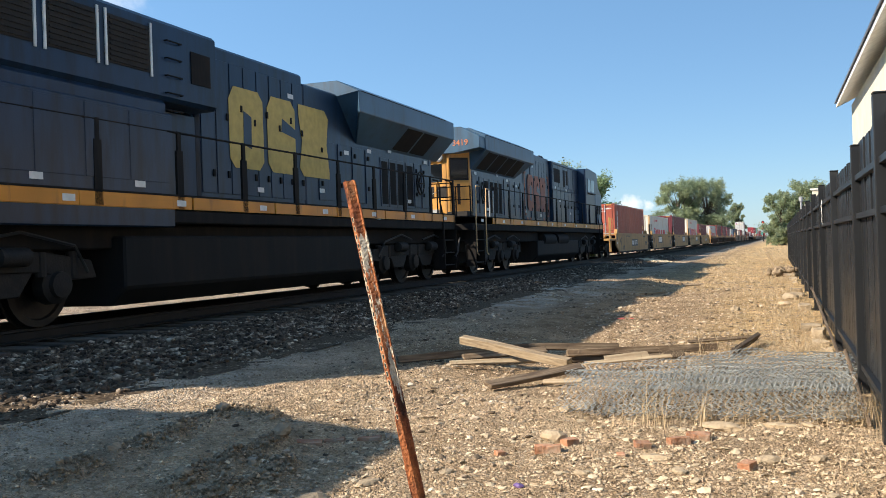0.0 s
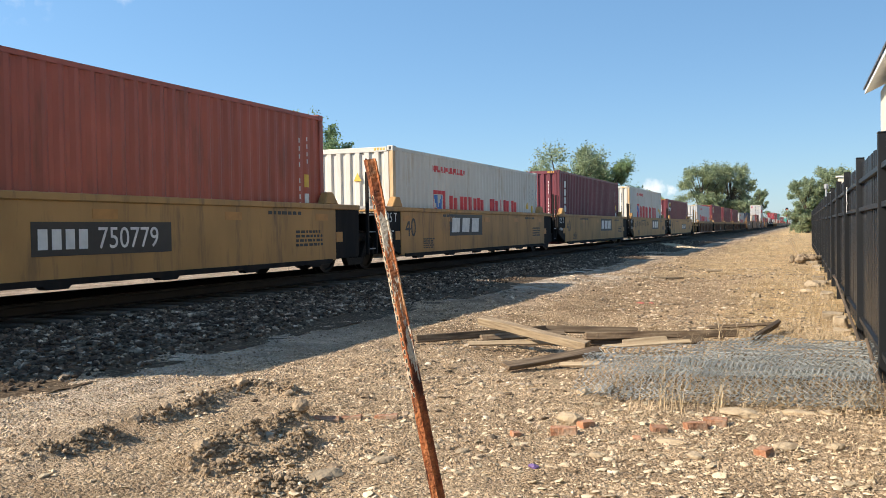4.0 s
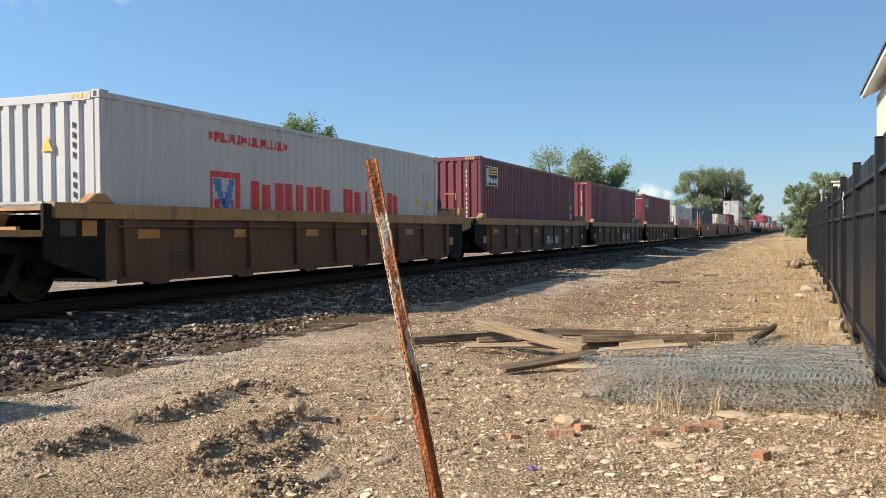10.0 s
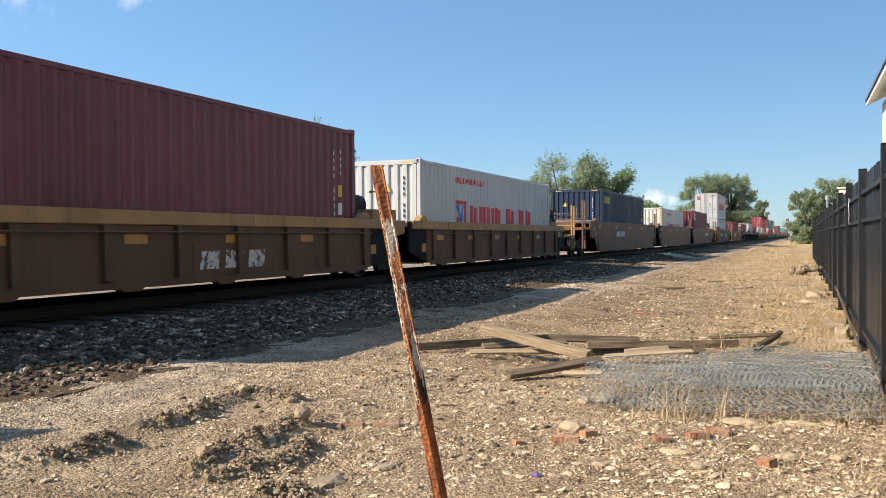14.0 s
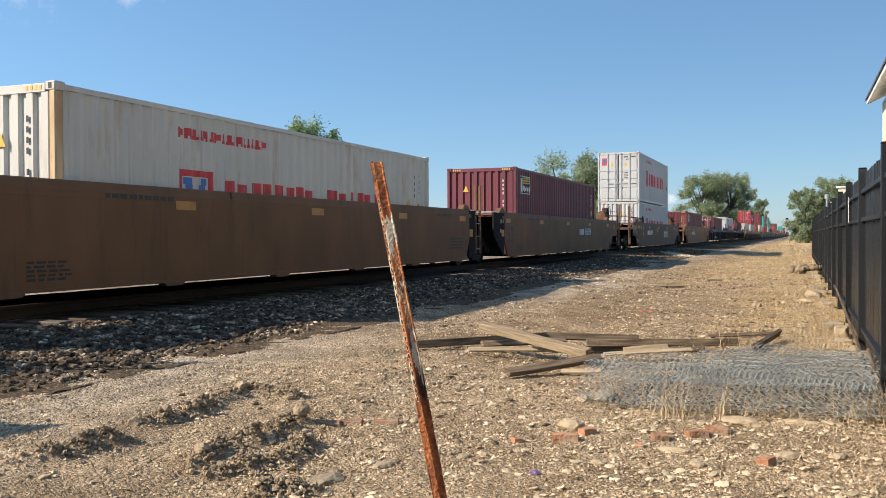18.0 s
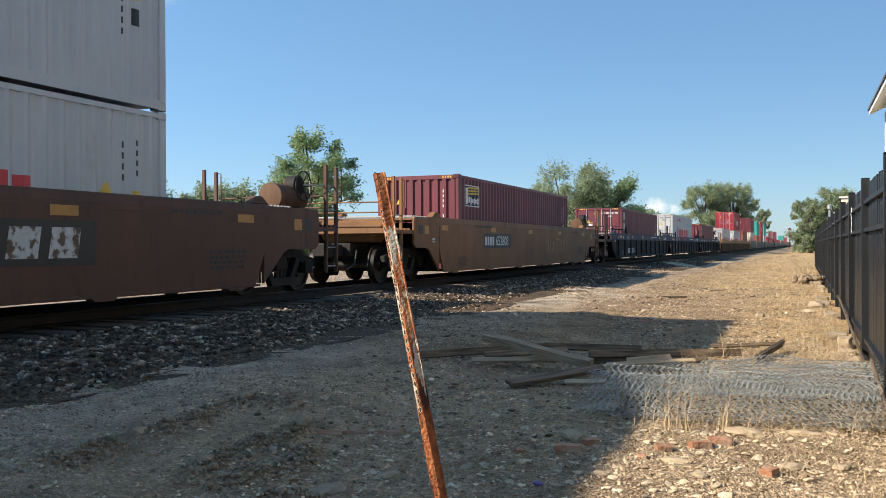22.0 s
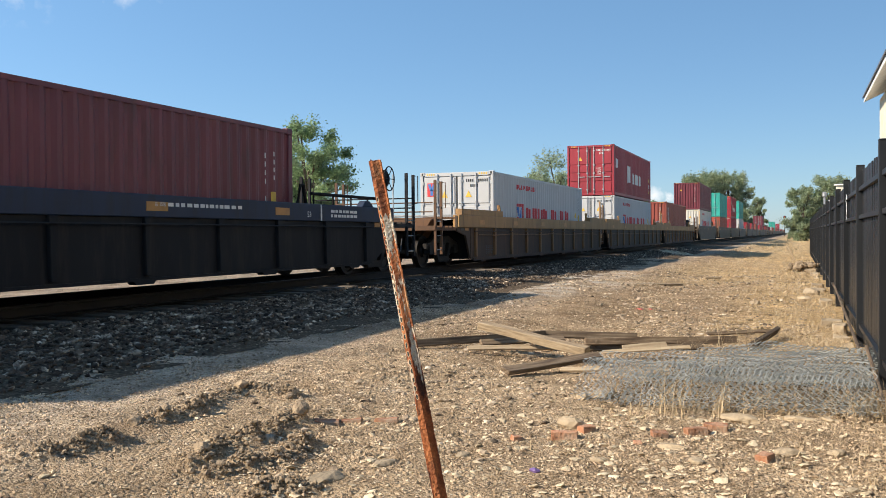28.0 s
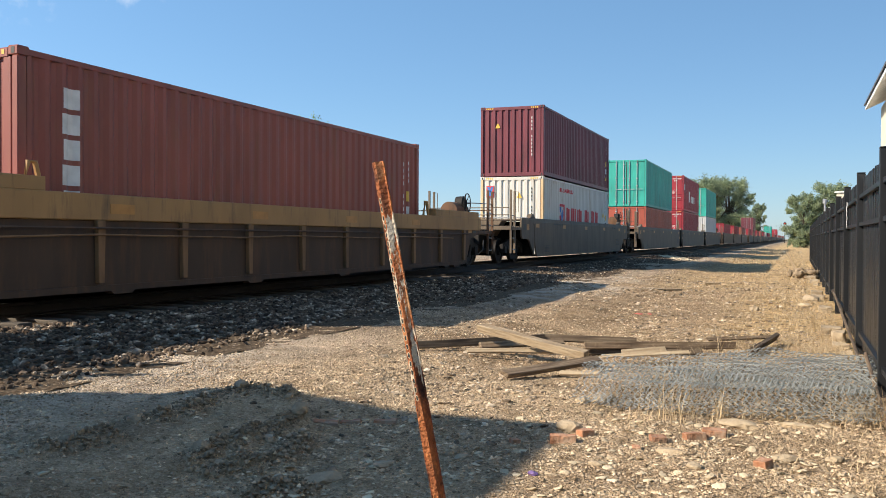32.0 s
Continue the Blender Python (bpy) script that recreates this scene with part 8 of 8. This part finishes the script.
bank = ridge([(0.05, 32.6), (0.3, 32.9), (0.55, 32.6)], 260, 0.03, 0.14, 0.12)
tagged(stones("root_bank", [(x, y, z + rng.uniform(0, 0.25), s) for x, y, z, s in bank], CLOD, rng, 0.9), "eroded dark earth bank with roots", "earth bank", kind="stuff")

# ---- rag on the fence ----
bm = bmesh.new()
prev = None
for i in range(9):
    z = 1.86 - 0.045 * i
    c = Vector((FX - 0.02 + 0.012 * noise.noise((i * 0.7, 0, 0)), 13.75 + 0.05 * noise.noise((i * 0.9, 5, 0)), z))
    w = 0.06 - 0.004 * i + 0.02 * noise.noise((i, 9, 0))
    row = [bm.verts.new(c + Vector((0.015 * noise.noise((i, k, 3)), w * (k - 1.5), 0))) for k in range(4)]
    if prev:
        for k in range(3):
            bm.faces.new((prev[k], prev[k + 1], row[k + 1], row[k]))
    prev = row
tagged(part("rag", bm, plain("white cloth", (0.75, 0.75, 0.73), 0.9), None), "torn white plastic rag caught on the fence", "rag")

# ---- building behind the fence ----
house = tagged(empty("building"), "cream-walled building with white eaves and dark roof", "building")
BX, BY0, BY1, BH = 2.06, 2.0, 26.6, 4.85
bm = bmesh.new()
box(bm, BX, BX + 9.0, BY0, BY1, 0, BH)
part("wall", bm, STUCCO, house, bevel=0.01)
bm = bmesh.new()
prism(bm, [(BX - 0.36, BH), (BX - 0.36, BH + 0.10), (BX + 4.5, BH + 2.45), (BX + 9.36, BH + 0.10), (BX + 9.36, BH), (BX + 4.5, BH + 2.30)], "y", BY0 - 0.4, BY1 + 0.35)
roof = part("roof", bm, FASCIA, house, "white soffit and fascia under the roof")
for k in range(84):
    bm = bmesh.new()
    y = BY1 + 0.34 - 0.30 * k
    prism(bm, [(BX - 0.40, BH + 0.105), (BX - 0.40, BH + 0.15), (BX + 4.5, BH + 2.50), (BX + 4.5, BH + 2.455)], "y", y - 0.27, y)
    part("roof_panel", bm, ROOFING, roof)
bm = bmesh.new()
prism(bm, [(BX + 4.5, BH + 2.455), (BX + 4.5, BH + 2.50), (BX + 9.40, BH + 0.15), (BX + 9.40, BH + 0.105)], "y", BY0 - 0.4, BY1 + 0.34)
part("roof_panel", bm, ROOFING, roof)
bm = bmesh.new()
box(bm, 2.27, 2.85, 60.0, 60.6, 0, 4.19)
c = part("chimney", bm, STUCCO, None, bevel=0.02)
tagged(c, "cream rendered stack rising behind the fence", "chimney")
bm = bmesh.new()
box(bm, 2.15, 2.97, 59.9, 60.7, 4.19, 4.27)
part("cap", bm, FASCIA, c)
bm = bmesh.new()
box(bm, 1.75, 2.75, 55.0, 56.0, 0, 3.05)
c = part("shed", bm, STUCCO, None, bevel=0.02)
tagged(c, "small pale shed behind the fence", "shed")
bm = bmesh.new()
box(bm, 1.65, 2.85, 54.9, 56.1, 3.05, 3.13)
part("roof", bm, FASCIA, c)
bm = bmesh.new()
lathe(bm, [(0.0, 0.05), (3.15, 0.05), (3.16, 0.11), (3.36, 0.11), (3.40, 0.04)], "z", (1.33, 50, 0), 12)
tagged(part("vent_pipe", bm, GALV, None, smooth=True), "galvanised vent pipe behind the fence", "pipe")

# ---- railway signal ----
sig = tagged(empty("railway_signal", pose(-3.4, 300, 0)), "two-headed railway signal mast beside the track", "signal")
bm = bmesh.new()
lathe(bm, [(0, 0.12), (6.6, 0.09)], "z", (0, 0, 0), 10)
part("mast", bm, GRIME, sig)
for z in (6.1, 4.2):
    bm = bmesh.new()
    lathe(bm, [(-0.1, 0.45), (0.0, 0.45), (0.02, 0.40)], "y", (0, -0.2, z), 20)
    h = part("signal_head", bm, SOOT, sig)
    bm = bmesh.new()
    lathe(bm, [(-0.02, 0.13), (0.0, 0.12)], "y", (0, -0.33, z), 12)
    lens = bpy.data.materials.get("red signal lens")
    if not lens:
        lens = bpy.data.materials.new("red signal lens")
        lens.use_nodes = True
        p = lens.node_tree.nodes["Principled BSDF"]
        p.inputs["Base Color"].default_value = (0.5, 0.02, 0.02, 1)
        p.inputs["Emission Color"].default_value, p.inputs["Emission Strength"].default_value = (1, 0.05, 0.03, 1), 2.0
    part("lens", bm, lens, h)


# ---- trees ----
def tree(x, y, height, spread, seed, leaf, density=1.0, trunk=0.25, size=0.30, group="trees beyond the track", low=0.07):
    r = random.Random(seed)
    t = tagged(empty("tree", pose(x, y, 0)), "leafy green tree with an uneven broad crown", "tree", group)
    limbs = bmesh.new()
    top = Vector((r.uniform(-0.3, 0.3), r.uniform(-0.3, 0.3), height * 0.62))
    base = trunk * height
    path = [Vector((0, 0, -0.1)), Vector((r.uniform(-0.1, 0.1), 0, base * 0.6)), top * 0.6 + Vector((0, 0, 0.0)), top]
    bm = bmesh.new()
    for i in range(3):
        tube(bm, [path[i], path[i + 1]], height * (0.026 - 0.007 * i), 8)
    part("trunk", bm, BARK, t)
    clumps = []
    n = int(80 * max(1.0, spread / height * 1.5))
    for i in range(n):
        a, e = r.uniform(0, 2 * math.pi), r.random()
        zz = height * (low + (0.92 - low) * e)
        wide = spread * 0.5 * math.sqrt(max(0.05, 1 - ((zz / height - 0.48) / 0.56) ** 2))
        d = wide * math.sqrt(r.random())
        c = Vector((d * math.cos(a), d * math.sin(a), zz))
        clumps.append((c, r.uniform(0.07, 0.14) * min(height, spread)))
    for c, s in clumps:
        if r.random() < 0.55:
            st = path[2] + (path[3] - path[2]) * r.random() - Vector((0, 0, height * 0.2 * r.random()))
            tube(limbs, [st, (st + c) / 2 + Vector((0, 0, 0.2)), c], height * 0.006, 5)
    part("branchwork", limbs, BARK, t)
    verts, faces = [], []
    middle = Vector((0, 0, height * 0.45))
    for c, s in clumps:
        out = (c - middle).normalized()
        for _ in range(int(110 * density)):
            d = Vector((r.gauss(0, 1), r.gauss(0, 1), r.gauss(0, 1))) * s * 0.46
            d.z *= 0.8
            if r.random() < 0.16:
                d = d * 0.5 + out * s * r.uniform(0.2, 1.3)
            p = c + d
            u = Vector((r.uniform(-1, 1), r.uniform(-1, 1), r.uniform(-0.7, 0.7))).normalized()
            w = u.cross(Vector((r.uniform(-1, 1), r.uniform(-1, 1), r.uniform(-1, 1)))).normalized()
            k = size * r.uniform(0.5, 1.2)
            b = len(verts)
            verts += [tuple(p - u * k), tuple(p + u * k * 0.7 + w * k * 0.62), tuple(p + u * k * 0.7 - w * k * 0.62)]
            faces.append((b, b + 1, b + 2))
    me = bpy.data.meshes.new("crown")
    me.from_pydata(verts, [], faces)
    me.materials.append(leaf)
    part("crown", me, leaf, t)
    return t


tree(1.2, 150, 8.6, 6.0, 1, LEAF2, 3.60, size=0.150)
tree(5.0, 152, 10.2, 8.0, 2, LEAF2, 3.60, size=0.150)
tree(10.5, 156, 9.6, 7.5, 3, LEAF, 3.60, size=0.150)
tree(-29.0, 300, 22.0, 15.0, 4, LEAF2, 3.60, size=0.30)
tree(-20.6, 306, 21.2, 16.0, 5, LEAF2, 3.60, size=0.30)
tree(-16.2, 430, 17.5, 8.0, 6, LEAF2, 2.60, size=0.34)
tree(-18.6, 75, 8.4, 7.6, 7, LEAF2, 3.66, size=0.112)
tree(-15.4, 76.5, 7.4, 5.6, 8, LEAF, 3.66, size=0.112)
tree(-21.6, 79, 7.2, 6.0, 9, LEAF2, 3.0, size=0.112)
tree(-32.3, 56, 9.7, 6.2, 10, LEAF, 3.99, size=0.112)
tree(-36.5, 60, 7.4, 5.6, 11, LEAF2, 3.32, size=0.112)
tree(-48.5, 45, 9.0, 8.5, 12, LEAF, 4.32, size=0.132)
tree(-55, 55, 8.6, 7.0, 13, LEAF, 3.32, size=0.132)
tree(-58.0, 66, 8.3, 8.5, 14, LEAF2, 3.32, size=0.139)
tree(-47.5, 66, 6.8, 7.5, 15, LEAF2, 2.66, size=0.139)
tree(-42, 70, 6.4, 7.5, 16, LEAF, 2.99, size=0.139)
tree(-24.0, 150, 7.0, 9.0, 17, LEAF, 2.20, size=0.200)
tree(-33, 165, 8.0, 10.0, 18, LEAF2, 2.20, size=0.200)
for k in range(16):
    tree(-150 + 18 * k + 7 * math.sin(k * 2.3), 420 + 40 * math.sin(k * 1.7), 11 + 3 * math.sin(k * 3.1), 17, 40 + k, LEAF if k % 2 else LEAF2, 0.35, size=0.9, group="far trees") if not -12 < -150 + 18 * k < 14 else None


def motions():
    for thing, s in MOVERS:
        rise = thing.get("rise", 0.0)
        if "rise" in thing:
            del thing["rise"]
        walk(thing, [(t, pose(XC, s - travel(t), ZR + rise)) for t in range(0, 33, 2)])


motions()
